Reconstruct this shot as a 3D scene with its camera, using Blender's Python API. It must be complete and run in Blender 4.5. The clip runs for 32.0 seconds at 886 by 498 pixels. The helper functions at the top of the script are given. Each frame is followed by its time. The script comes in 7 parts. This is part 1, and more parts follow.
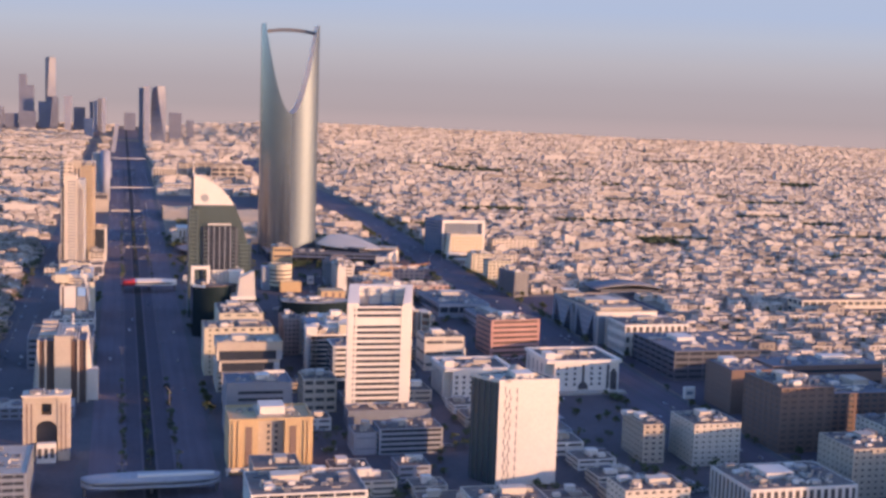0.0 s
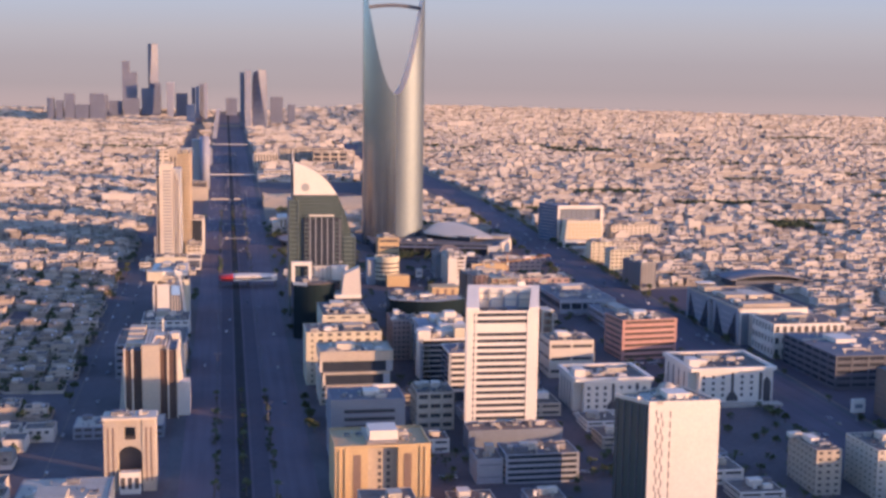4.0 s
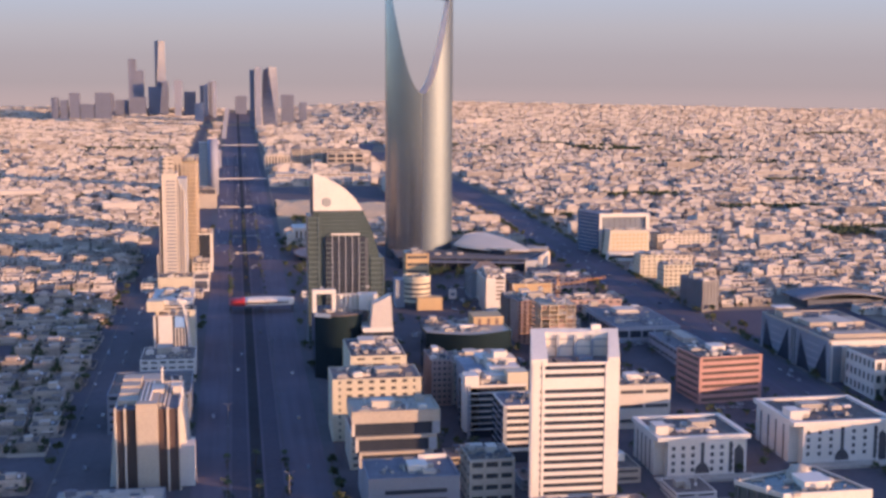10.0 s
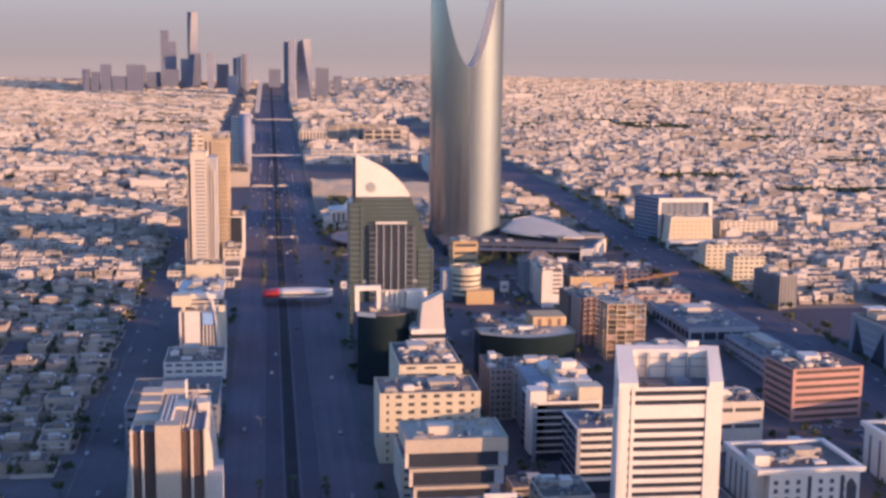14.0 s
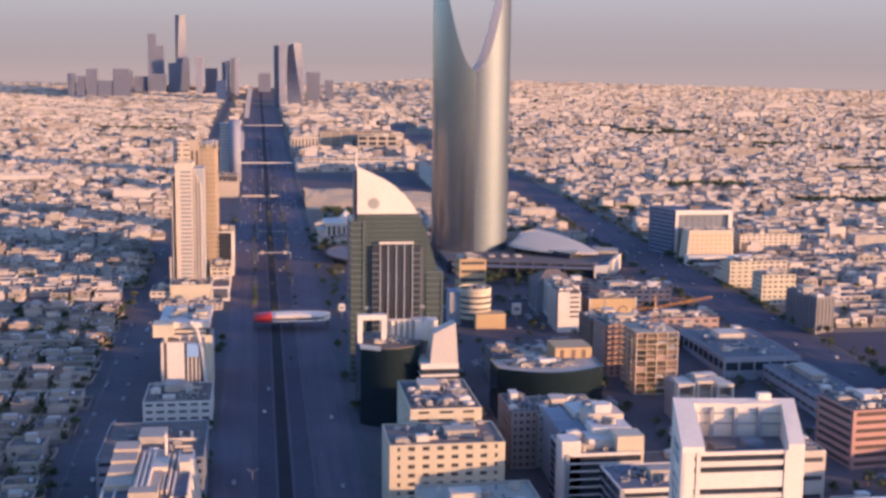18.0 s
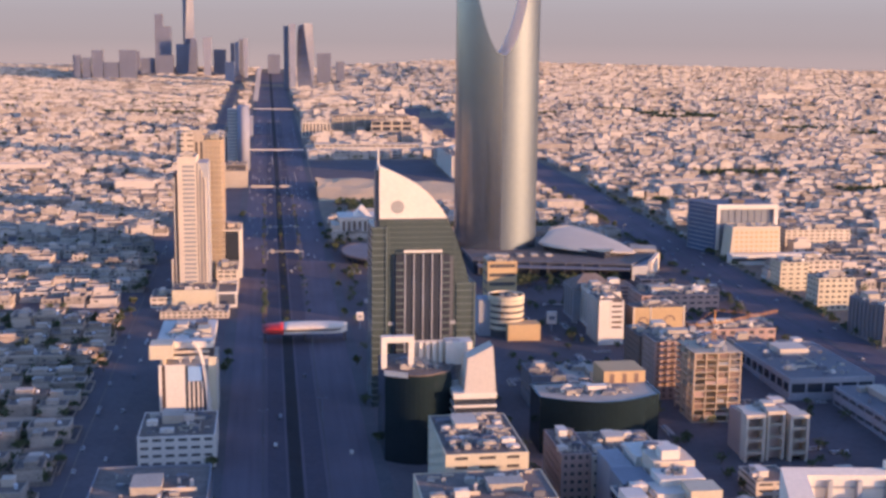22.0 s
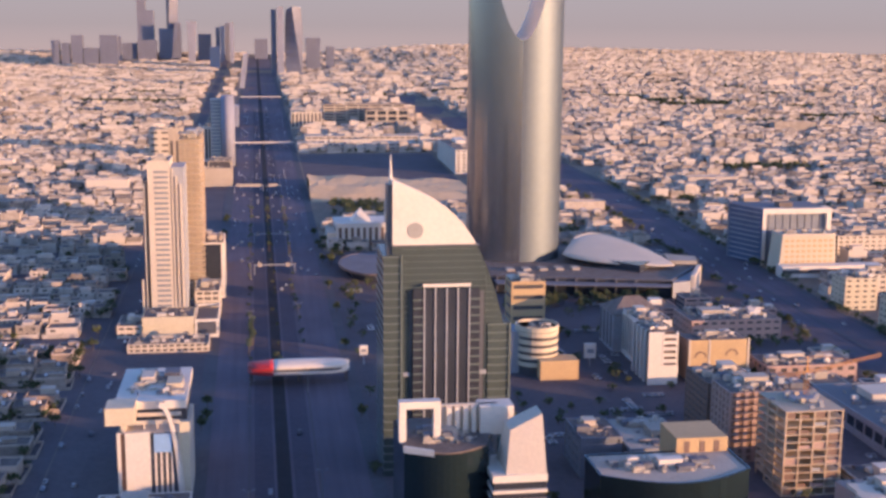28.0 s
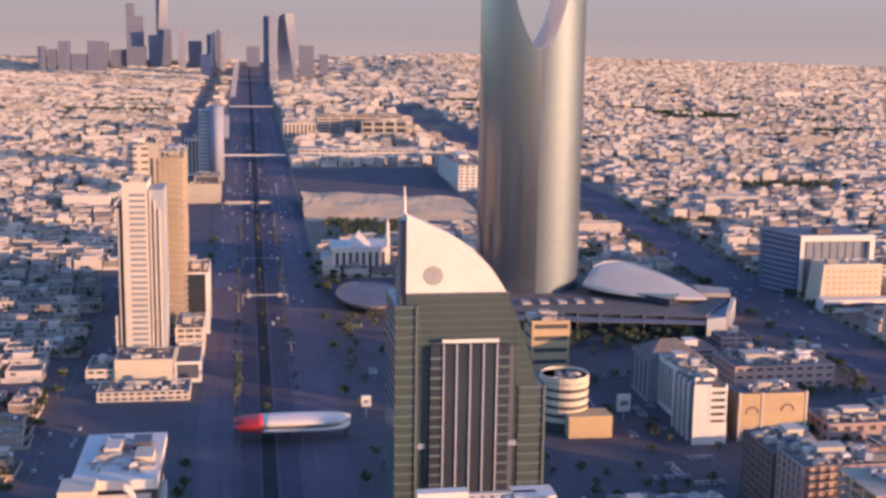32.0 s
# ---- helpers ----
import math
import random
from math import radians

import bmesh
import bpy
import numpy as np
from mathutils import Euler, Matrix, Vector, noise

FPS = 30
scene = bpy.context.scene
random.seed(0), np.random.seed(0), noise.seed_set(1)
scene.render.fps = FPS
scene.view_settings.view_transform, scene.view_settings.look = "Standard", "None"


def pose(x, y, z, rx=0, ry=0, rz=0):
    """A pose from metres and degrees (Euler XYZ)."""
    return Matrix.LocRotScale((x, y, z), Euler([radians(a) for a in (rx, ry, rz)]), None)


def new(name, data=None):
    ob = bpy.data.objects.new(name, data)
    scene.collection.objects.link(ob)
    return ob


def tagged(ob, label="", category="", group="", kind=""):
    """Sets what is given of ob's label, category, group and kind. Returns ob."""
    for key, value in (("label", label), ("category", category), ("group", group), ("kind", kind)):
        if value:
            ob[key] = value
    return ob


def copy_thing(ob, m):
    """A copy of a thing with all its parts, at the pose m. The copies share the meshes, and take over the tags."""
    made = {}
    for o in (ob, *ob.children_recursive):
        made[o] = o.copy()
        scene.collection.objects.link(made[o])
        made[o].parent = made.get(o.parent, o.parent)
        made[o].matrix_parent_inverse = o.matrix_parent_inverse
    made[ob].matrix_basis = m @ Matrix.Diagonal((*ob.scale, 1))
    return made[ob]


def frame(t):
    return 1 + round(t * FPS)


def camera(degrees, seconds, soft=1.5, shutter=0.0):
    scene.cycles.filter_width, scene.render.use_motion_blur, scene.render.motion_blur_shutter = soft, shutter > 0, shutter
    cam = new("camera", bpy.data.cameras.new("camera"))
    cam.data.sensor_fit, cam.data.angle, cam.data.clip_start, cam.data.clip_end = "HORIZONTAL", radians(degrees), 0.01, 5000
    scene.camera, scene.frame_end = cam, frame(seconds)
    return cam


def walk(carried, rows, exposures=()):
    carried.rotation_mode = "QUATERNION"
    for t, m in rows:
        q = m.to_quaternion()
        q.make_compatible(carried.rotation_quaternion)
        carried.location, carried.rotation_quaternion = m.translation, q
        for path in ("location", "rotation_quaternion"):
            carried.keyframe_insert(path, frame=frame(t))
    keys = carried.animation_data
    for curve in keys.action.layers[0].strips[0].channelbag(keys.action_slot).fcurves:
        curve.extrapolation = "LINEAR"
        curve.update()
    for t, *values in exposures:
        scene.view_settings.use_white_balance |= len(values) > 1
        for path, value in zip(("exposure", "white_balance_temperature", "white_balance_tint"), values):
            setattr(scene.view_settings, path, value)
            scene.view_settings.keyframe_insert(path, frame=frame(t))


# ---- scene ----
cam = camera(40.0, 32.0, soft=3.0)
PATH = [
    (0.0, 0.00, 0.00, 194.75, 83.618, -1.943, -14.709),
    (0.5, 2.45, 11.78, 194.41, 83.093, -1.870, -14.853),
    (1.0, 4.26, 24.17, 194.69, 82.530, -1.786, -14.984),
    (1.5, 6.09, 38.96, 194.17, 82.358, -1.667, -14.094),
    (2.0, 6.72, 55.90, 193.60, 82.410, -1.560, -12.255),
    (2.5, 7.93, 69.98, 192.99, 82.487, -1.372, -10.910),
    (3.0, 8.45, 82.54, 192.63, 82.537, -1.120, -10.315),
    (3.5, 9.24, 94.13, 192.29, 82.580, -0.906, -10.088),
    (5.5, 7.67, 140.62, 192.07, 82.605, -0.479, -10.271),
    (6.0, 8.32, 152.05, 192.25, 82.600, -0.423, -10.321),
    (6.5, 8.73, 163.25, 192.48, 82.568, -0.413, -10.367),
    (7.0, 9.32, 174.77, 193.28, 82.505, -0.424, -10.351),
    (7.5, 9.34, 186.54, 193.68, 82.520, -0.503, -10.297),
    (8.0, 9.36, 198.75, 194.10, 82.487, -0.486, -10.123),
    (8.5, 9.21, 210.60, 194.35, 82.451, -0.406, -10.013),
    (9.0, 8.95, 222.45, 194.45, 82.424, -0.429, -9.931),
    (9.5, 9.04, 233.44, 194.93, 82.427, -0.343, -9.799),
    (10.0, 9.10, 245.20, 195.86, 82.359, -0.297, -9.630),
    (10.5, 9.71, 257.09, 196.75, 82.214, -0.313, -9.285),
    (11.0, 9.97, 269.06, 197.53, 82.061, -0.383, -8.968),
    (11.5, 9.61, 281.47, 198.01, 81.881, -0.551, -8.705),
    (12.0, 9.36, 293.28, 197.80, 81.728, -0.543, -8.513),
    (12.5, 8.66, 305.61, 197.32, 81.527, -0.570, -8.248),
    (13.0, 8.21, 317.26, 196.53, 81.394, -0.641, -8.040),
    (13.5, 7.51, 328.60, 195.78, 81.320, -0.640, -8.019),
    (14.0, 7.38, 339.98, 194.80, 81.158, -0.690, -8.094),
    (14.5, 6.71, 351.18, 193.63, 81.082, -0.674, -8.255),
    (16.5, 5.56, 392.65, 192.35, 81.265, -0.498, -8.532),
    (17.0, 5.76, 403.61, 192.90, 81.336, -0.595, -8.610),
    (17.5, 6.08, 414.13, 193.28, 81.369, -0.596, -8.611),
    (18.0, 5.84, 425.11, 193.49, 81.366, -0.679, -8.589),
    (18.5, 5.81, 436.41, 194.27, 81.398, -0.715, -8.557),
    (19.0, 5.76, 447.44, 195.18, 81.362, -0.771, -8.360),
    (19.5, 5.27, 458.41, 196.14, 81.336, -0.747, -8.190),
    (20.0, 4.94, 470.55, 196.15, 81.364, -0.692, -8.106),
    (20.5, 5.01, 481.80, 196.19, 81.405, -0.482, -8.113),
    (21.0, 5.36, 492.43, 196.32, 81.468, -0.430, -8.113),
    (21.5, 5.91, 503.67, 196.33, 80.888, -0.472, -8.058),
    (22.0, 6.10, 514.74, 196.47, 80.431, -0.576, -8.141),
    (22.5, 6.76, 526.23, 195.90, 80.070, -0.588, -8.158),
    (23.0, 6.77, 537.56, 195.97, 79.731, -0.597, -8.207),
    (23.5, 7.11, 548.95, 195.92, 79.568, -0.529, -8.248),
    (24.0, 7.16, 561.22, 196.10, 79.541, -0.442, -8.389),
    (24.5, 7.56, 572.87, 196.35, 79.451, -0.437, -8.433),
    (25.0, 7.99, 584.02, 195.84, 79.514, -0.401, -8.485),
    (25.5, 7.67, 595.47, 195.96, 79.527, -0.351, -8.505),
    (27.5, 7.71, 641.58, 195.59, 79.677, -0.419, -8.619),
    (28.0, 7.51, 653.11, 195.93, 79.702, -0.444, -8.709),
    (28.5, 7.97, 664.26, 195.67, 79.759, -0.423, -8.747),
    (29.0, 7.44, 675.78, 195.97, 79.807, -0.474, -8.846),
    (29.5, 7.56, 687.30, 196.04, 79.852, -0.511, -8.906),
    (30.0, 8.08, 698.84, 195.77, 79.924, -0.516, -8.948),
    (30.5, 8.34, 710.81, 195.50, 79.945, -0.557, -9.041),
    (31.0, 8.45, 722.87, 195.28, 80.011, -0.684, -9.101),
    (31.5, 8.85, 734.66, 194.98, 80.044, -0.790, -9.096),
    (32.0, 9.06, 745.59, 194.75, 80.107, -0.860, -9.062),
]
walk(cam, [(t, pose(x, y, z, rx, ry, rz)) for t, x, y, z, rx, ry, rz in PATH], [(0.0, 2.13, 7180, 40.0), (32.0, 2.13, 7180, 40.0)])

# ---- light: low morning sun from the east-south-east, clear sky ----
SUN_TO = Vector((0.835, -0.55, 0.0)).normalized()
SUN_EL = radians(5.4)
world = bpy.data.worlds.new("sky")
scene.world = world
world.use_nodes = True
wn = world.node_tree.nodes
sky = wn.new("ShaderNodeTexSky")
sky.sky_type = "NISHITA"
sky.sun_disc = False
sky.sun_elevation = SUN_EL
sky.sun_rotation = math.atan2(SUN_TO.x, SUN_TO.y)
sky.altitude = 600
sky.air_density, sky.dust_density, sky.ozone_density = 1.0, 1.2, 4.2
world.node_tree.links.new(sky.outputs[0], wn["Background"].inputs[0])
wn["Background"].inputs[1].default_value = 0.15
sun = new("sun", bpy.data.lights.new("sun", "SUN"))
sun.data.energy, sun.data.angle, sun.data.color = 1.5, radians(0.6), (1.0, 0.71, 0.39)
sun_way = Vector((SUN_TO.x * math.cos(SUN_EL), SUN_TO.y * math.cos(SUN_EL), math.sin(SUN_EL)))
sun.matrix_world = Matrix.Translation((400, 0, 900)) @ sun_way.to_track_quat("Z", "Y").to_matrix().to_4x4()


# ---- materials ----
def rgb(*c):
    return (c[0], c[1], c[2], 1.0)


def surface(name, colour, rough=0.7, metal=0.0, grain=0.35, big=30.0, small=1.2, vary=0.12, bump=0.25, island=0.0, tint=None):
    """A weathered surface: stains at two scales, a little relief, and a shade of its own for each object or island."""
    m = bpy.data.materials.new(name)
    m.use_nodes = True
    nt = m.node_tree
    n, l = nt.nodes, nt.links
    bs = n["Principled BSDF"]
    co = n.new("ShaderNodeTexCoord")
    a = n.new("ShaderNodeTexNoise")
    a.inputs["Scale"].default_value = 1.0 / big
    a.inputs["Detail"].default_value = 5
    b = n.new("ShaderNodeTexNoise")
    b.inputs["Scale"].default_value = 1.0 / small
    b.inputs["Detail"].default_value = 3
    l.new(co.outputs["Object"], a.inputs["Vector"])
    l.new(co.outputs["Object"], b.inputs["Vector"])
    mix = n.new("ShaderNodeMath")
    mix.operation = "MULTIPLY_ADD"
    l.new(b.outputs["Fac"], mix.inputs[0])
    mix.inputs[1].default_value = 0.5
    half = n.new("ShaderNodeMath")
    half.operation = "MULTIPLY"
    half.inputs[1].default_value = 0.5
    l.new(a.outputs["Fac"], half.inputs[0])
    l.new(half.outputs[0], mix.inputs[2])
    if island:
        geo = n.new("ShaderNodeNewGeometry")
        own = geo.outputs["Random Per Island"]
    else:
        info = n.new("ShaderNodeObjectInfo")
        own = info.outputs["Random"]
    add = n.new("ShaderNodeMath")
    add.operation = "MULTIPLY_ADD"
    l.new(own, add.inputs[0])
    add.inputs[1].default_value = island or vary
    l.new(mix.outputs[0], add.inputs[2])
    ramp = n.new("ShaderNodeValToRGB")
    lo = [v * (1 - grain) for v in colour]
    hi = [min(1.0, v * (1 + grain * 0.6)) for v in (tint or colour)]
    ramp.color_ramp.elements[0].position = 0.3
    ramp.color_ramp.elements[1].position = 0.75 + (island or vary)
    ramp.color_ramp.elements[0].color = rgb(*lo)
    ramp.color_ramp.elements[1].color = rgb(*hi)
    l.new(add.outputs[0], ramp.inputs[0])
    l.new(ramp.outputs[0], bs.inputs["Base Color"])
    bs.inputs["Roughness"].default_value = rough
    bs.inputs["Metallic"].default_value = metal
    if bump:
        bp = n.new("ShaderNodeBump")
        bp.inputs["Strength"].default_value = bump
        bp.inputs["Distance"].default_value = 0.05
        l.new(b.outputs["Fac"], bp.inputs["Height"])
        l.new(bp.outputs[0], bs.inputs["Normal"])
    return m


M = {
    "white": surface("white_render", (0.72, 0.625, 0.51), 0.75, grain=0.18),
    "cream": surface("cream_stone", (0.63, 0.515, 0.39), 0.8, grain=0.2),
    "tan": surface("tan_stone", (0.48, 0.38, 0.28), 0.85, grain=0.25),
    "yellow": surface("yellow_cream_stone", (0.62, 0.51, 0.35), 0.8, grain=0.2),
    "roof_dark": surface("dark_roof", (0.17, 0.17, 0.18), 0.9, grain=0.4, big=12, small=1.5),
    "ochre": surface("ochre_stone", (0.55, 0.36, 0.18), 0.8, grain=0.2),
    "pink": surface("pink_granite", (0.46, 0.30, 0.24), 0.7, grain=0.2),
    "rose": surface("rose_stone", (0.5, 0.25, 0.19), 0.7, grain=0.2),
    "brown": surface("brown_stone", (0.22, 0.135, 0.10), 0.8, grain=0.25),
    "brown_glass": surface("brown_glazing", (0.12, 0.075, 0.06), 0.3, grain=0.3, bump=0.02),
    "grey": surface("grey_concrete", (0.34, 0.34, 0.34), 0.85, grain=0.3),
    "dark": surface("dark_cladding", (0.10, 0.10, 0.11), 0.5, grain=0.3),
    "bluegrey": surface("blue_grey_panel", (0.2, 0.215, 0.235), 0.6, grain=0.25),
    "stone_dim": surface("dim_grey_stone", (0.19, 0.175, 0.17), 0.8, grain=0.3),
    "glass": surface("dark_glass", (0.045, 0.05, 0.06), 0.12, grain=0.3, bump=0.02),
    "greengrey": surface("green_grey_panel", (0.105, 0.132, 0.115), 0.5, grain=0.2),
    "teal_glass": surface("dark_teal_glass", (0.015, 0.026, 0.027), 0.1, grain=0.3, bump=0.02),
    "green_glass": surface("green_glass", (0.072, 0.092, 0.082), 0.25, grain=0.3, bump=0.02),
    "blue_glass": surface("blue_glass", (0.10, 0.14, 0.21), 0.2, grain=0.3, bump=0.02),
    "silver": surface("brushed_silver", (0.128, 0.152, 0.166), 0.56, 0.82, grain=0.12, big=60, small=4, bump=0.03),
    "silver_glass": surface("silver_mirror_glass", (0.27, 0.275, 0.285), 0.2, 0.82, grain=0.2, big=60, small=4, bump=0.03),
    "steel": surface("white_steel", (0.7, 0.7, 0.7), 0.4, 0.2, grain=0.1),
    "roof": surface("roof_screed", (0.2, 0.15, 0.12), 0.9, grain=0.6, big=5, small=1.5),
    "roof_light": surface("pale_roof", (0.46, 0.385, 0.30), 0.9, grain=0.3, big=12, small=1.5),
    "unit": surface("painted_metal", (0.19, 0.16, 0.13), 0.6, 0.1, grain=0.3, vary=0.9, tint=(0.58, 0.5, 0.41)),
    "pole": surface("grey_pole", (0.22, 0.22, 0.22), 0.5, 0.3, grain=0.2),
    "hedge": surface("dark_hedge", (0.05, 0.045, 0.045), 0.95, grain=0.4, big=10, small=1.0),
    "asphalt": surface("asphalt", (0.15, 0.12, 0.132), 0.85, grain=0.35, big=40, small=3),
    "asphalt_new": surface("dark_asphalt", (0.105, 0.086, 0.098), 0.85, grain=0.3, big=40, small=3),
    "asphalt_old": surface("worn_asphalt", (0.14, 0.115, 0.115), 0.9, grain=0.3, big=25, small=3),
    "paving": surface("paving", (0.13, 0.12, 0.12), 0.9, grain=0.3, big=15, small=2),
    "dust": surface("dusty_ground", (0.27, 0.20, 0.145), 0.95, grain=0.4, big=60, small=5),
    "sand": surface("sandy_lot", (0.62, 0.42, 0.24), 0.95, grain=0.25, big=40, small=4),
    "leaf": surface("foliage", (0.055, 0.075, 0.03), 0.8, grain=0.5, big=4, small=0.5, tint=(0.10, 0.11, 0.04)),
    "bark": surface("bark", (0.16, 0.11, 0.07), 0.9, grain=0.4),
    "orange": surface("orange_steel", (0.55, 0.25, 0.08), 0.5, 0.2, grain=0.2),
    "scaffold": surface("raw_timber_scaffold", (0.56, 0.42, 0.28), 0.8, grain=0.3),
    "signal_red": surface("red_panel", (0.55, 0.04, 0.035), 0.4, grain=0.15),
    "tyre": surface("tyre_rubber", (0.02, 0.02, 0.02), 0.9, grain=0.2),
    "screen": surface("pale_blue_screen", (0.25, 0.42, 0.62), 0.3, grain=0.15),
    "disc": surface("brushed_disc", (0.40, 0.37, 0.32), 0.5, 0.3, grain=0.2),
    "houses": surface("house_render", (0.19, 0.14, 0.105), 0.9, grain=0.4, big=9, small=1.5, island=0.8, tint=(0.475, 0.393, 0.315)),
    "car_paint": surface("car_paint", (0.10, 0.10, 0.105), 0.35, grain=0.3, island=1.2, tint=(0.42, 0.40, 0.37)),
    "house_dark": surface("house_openings", (0.075, 0.065, 0.065), 0.5, grain=0.3),
    "villa": surface("villa_render", (0.19, 0.135, 0.105), 0.9, grain=0.3, big=9, small=1.5, vary=0.6, tint=(0.46, 0.35, 0.265)),
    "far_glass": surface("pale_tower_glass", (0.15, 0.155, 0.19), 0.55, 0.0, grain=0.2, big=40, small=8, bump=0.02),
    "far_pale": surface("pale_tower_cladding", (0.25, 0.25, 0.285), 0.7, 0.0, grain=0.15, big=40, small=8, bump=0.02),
}


def rippled(m):
    """Glass panels that are not quite flat: their mirror images run into upright streaks."""
    nt = m.node_tree
    n, l = nt.nodes, nt.links
    co, mp, no, bp = n.new("ShaderNodeTexCoord"), n.new("ShaderNodeMapping"), n.new("ShaderNodeTexNoise"), n.new("ShaderNodeBump")
    mp.inputs["Scale"].default_value = (0.35, 0.35, 0.02)
    no.inputs["Scale"].default_value = 1.0
    no.inputs["Detail"].default_value = 3
    bp.inputs["Strength"].default_value = 0.3
    bp.inputs["Distance"].default_value = 0.35
    l.new(co.outputs["Object"], mp.inputs[0])
    l.new(mp.outputs[0], no.inputs["Vector"])
    l.new(no.outputs["Fac"], bp.inputs["Height"])
    l.new(bp.outputs[0], n["Principled BSDF"].inputs["Normal"])


for key in ("asphalt", "asphalt_new", "asphalt_old", "dust", "paving", "hedge"):
    M[key].node_tree.nodes["Principled BSDF"].inputs["Specular IOR Level"].default_value = 0.15
M["silver"].node_tree.nodes["Principled BSDF"].inputs["Specular IOR Level"].default_value = 0.5
rippled(M["silver_glass"])


def streaked(m, across, along):
    """Wear that runs along the lanes."""
    nt = m.node_tree
    co = [x for x in nt.nodes if x.bl_idname == "ShaderNodeTexCoord"][0]
    no = [x for x in nt.nodes if x.bl_idname == "ShaderNodeTexNoise"][1]
    mp = nt.nodes.new("ShaderNodeMapping")
    mp.inputs["Scale"].default_value = (across, along, 1.0)
    nt.links.new(co.outputs["Object"], mp.inputs[0])
    nt.links.new(mp.outputs[0], no.inputs["Vector"])


streaked(M["asphalt"], 0.8, 0.012)


# ---- mesh tools ----
BOX_F = ((0, 3, 2, 1), (4, 5, 6, 7), (0, 1, 5, 4), (1, 2, 6, 5), (2, 3, 7, 6), (3, 0, 4, 7))


class Geo:
    """Vertices and faces, gathered piece by piece."""

    def __init__(self):
        self.v, self.f = [], []

    def add(self, v, f):
        k = len(self.v)
        self.v += [tuple(p) for p in v]
        self.f += [tuple(i + k for i in q) for q in f]
        return self

    def box(self, x0, x1, y0, y1, z0, z1):
        return self.add([(x0, y0, z0), (x1, y0, z0), (x1, y1, z0), (x0, y1, z0), (x0, y0, z1), (x1, y0, z1), (x1, y1, z1), (x0, y1, z1)], BOX_F)

    def prism(self, poly, z0, z1, top=None):
        """An upright prism on a polygon that runs anticlockwise; top: heights of its own for the upper corners."""
        n = len(poly)
        up = top or [z1] * n
        v = [(x, y, z0) for x, y in poly] + [(p[0], p[1], z) for p, z in zip(poly, up)]
        f = [tuple(range(n - 1, -1, -1)), tuple(range(n, 2 * n))] + [(i, (i + 1) % n, n + (i + 1) % n, n + i) for i in range(n)]
        return self.add(v, f)

    def ring(self, poly, inner, z0, z1):
        """A closed band between two polygons with as many corners."""
        n = len(poly)
        v = [(x, y, z0) for x, y in poly] + [(x, y, z1) for x, y in poly] + [(x, y, z0) for x, y in inner] + [(x, y, z1) for x, y in inner]
        f = []
        for i in range(n):
            j = (i + 1) % n
            f += [(i, j, n + j, n + i), (n + i, n + j, 3 * n + j, 3 * n + i), (2 * n + j, 2 * n + i, 3 * n + i, 3 * n + j), (j, i, 2 * n + i, 2 * n + j)]
        return self.add(v, f)

    def tube(self, a, b, r0, r1=None, n=8):
        a, b = Vector(a), Vector(b)
        q = (b - a).to_track_quat("Z", "Y")
        r1 = r0 if r1 is None else r1
        v = []
        for p, r in ((a, r0), (b, r1)):
            for i in range(n):
                w = 2 * math.pi * i / n
                v.append(p + q @ Vector((r * math.cos(w), r * math.sin(w), 0)))
        return self.add(v, [tuple(range(n - 1, -1, -1)), tuple(range(n, 2 * n))] + [(i, (i + 1) % n, n + (i + 1) % n, n + i) for i in range(n)])

    def mesh(self, name, material, smooth=False):
        me = bpy.data.meshes.new(name)
        me.from_pydata(self.v, [], self.f)
        me.materials.append(material)
        if smooth:
            me.polygons.foreach_set("use_smooth", [True] * len(me.polygons))
        me.update()
        return me


def part(name, geo, material, parent, label="", smooth=False, at=None):
    """ONE mesh object under a thing or a part. geo: a Geo, or a mesh that alike pieces share."""
    me = geo.mesh(name, M[material], smooth) if isinstance(geo, Geo) else geo
    ob = new(name, me)
    ob.parent = parent
    if at:
        ob.location = at
    return tagged(ob, label)


def thing(name, label, category, at, group="", kind="", rz=0.0):
    ob = new(name)
    ob.empty_display_size = 2
    ob.location = at
    ob.rotation_euler = (0, 0, radians(rz))
    return tagged(ob, label, category, group, kind)


def ground_z(y, x=0.0):
    """The land falls gently towards the south and climbs to the north, more so in the east."""
    d = y - 1600.0
    if d <= 0:
        return 0.028 * d
    k = min(1.0, max(0.0, (x - 100.0) / 600.0))
    k = k * k * (3 - 2 * k)
    far = min(380.0, max(0.0, y - 4450.0))
    return (1 - k) * 1.7e-4 * far * far + 0.028 * d + k * 4.2e-6 * d * d - (1 - k) * 3.4e-6 * max(0.0, d - 900.0) ** 2


def rect(w, d, cx=0.0, cy=0.0):
    return [(cx - w / 2, cy - d / 2), (cx + w / 2, cy - d / 2), (cx + w / 2, cy + d / 2), (cx - w / 2, cy + d / 2)]


def shrink(poly, k):
    """The polygon moved inwards by k metres (convex, anticlockwise)."""
    n, out = len(poly), []
    for i in range(n):
        p, a, b = Vector(poly[i]), Vector(poly[i - 1]), Vector(poly[(i + 1) % n])
        e, h = (p - a).normalized(), (b - p).normalized()
        ne, nh = Vector((-e.y, e.x)), Vector((-h.y, h.x))
        m = ne + nh
        out.append(tuple(p + m * (k / max(0.2, m.dot(ne)))))
    return out


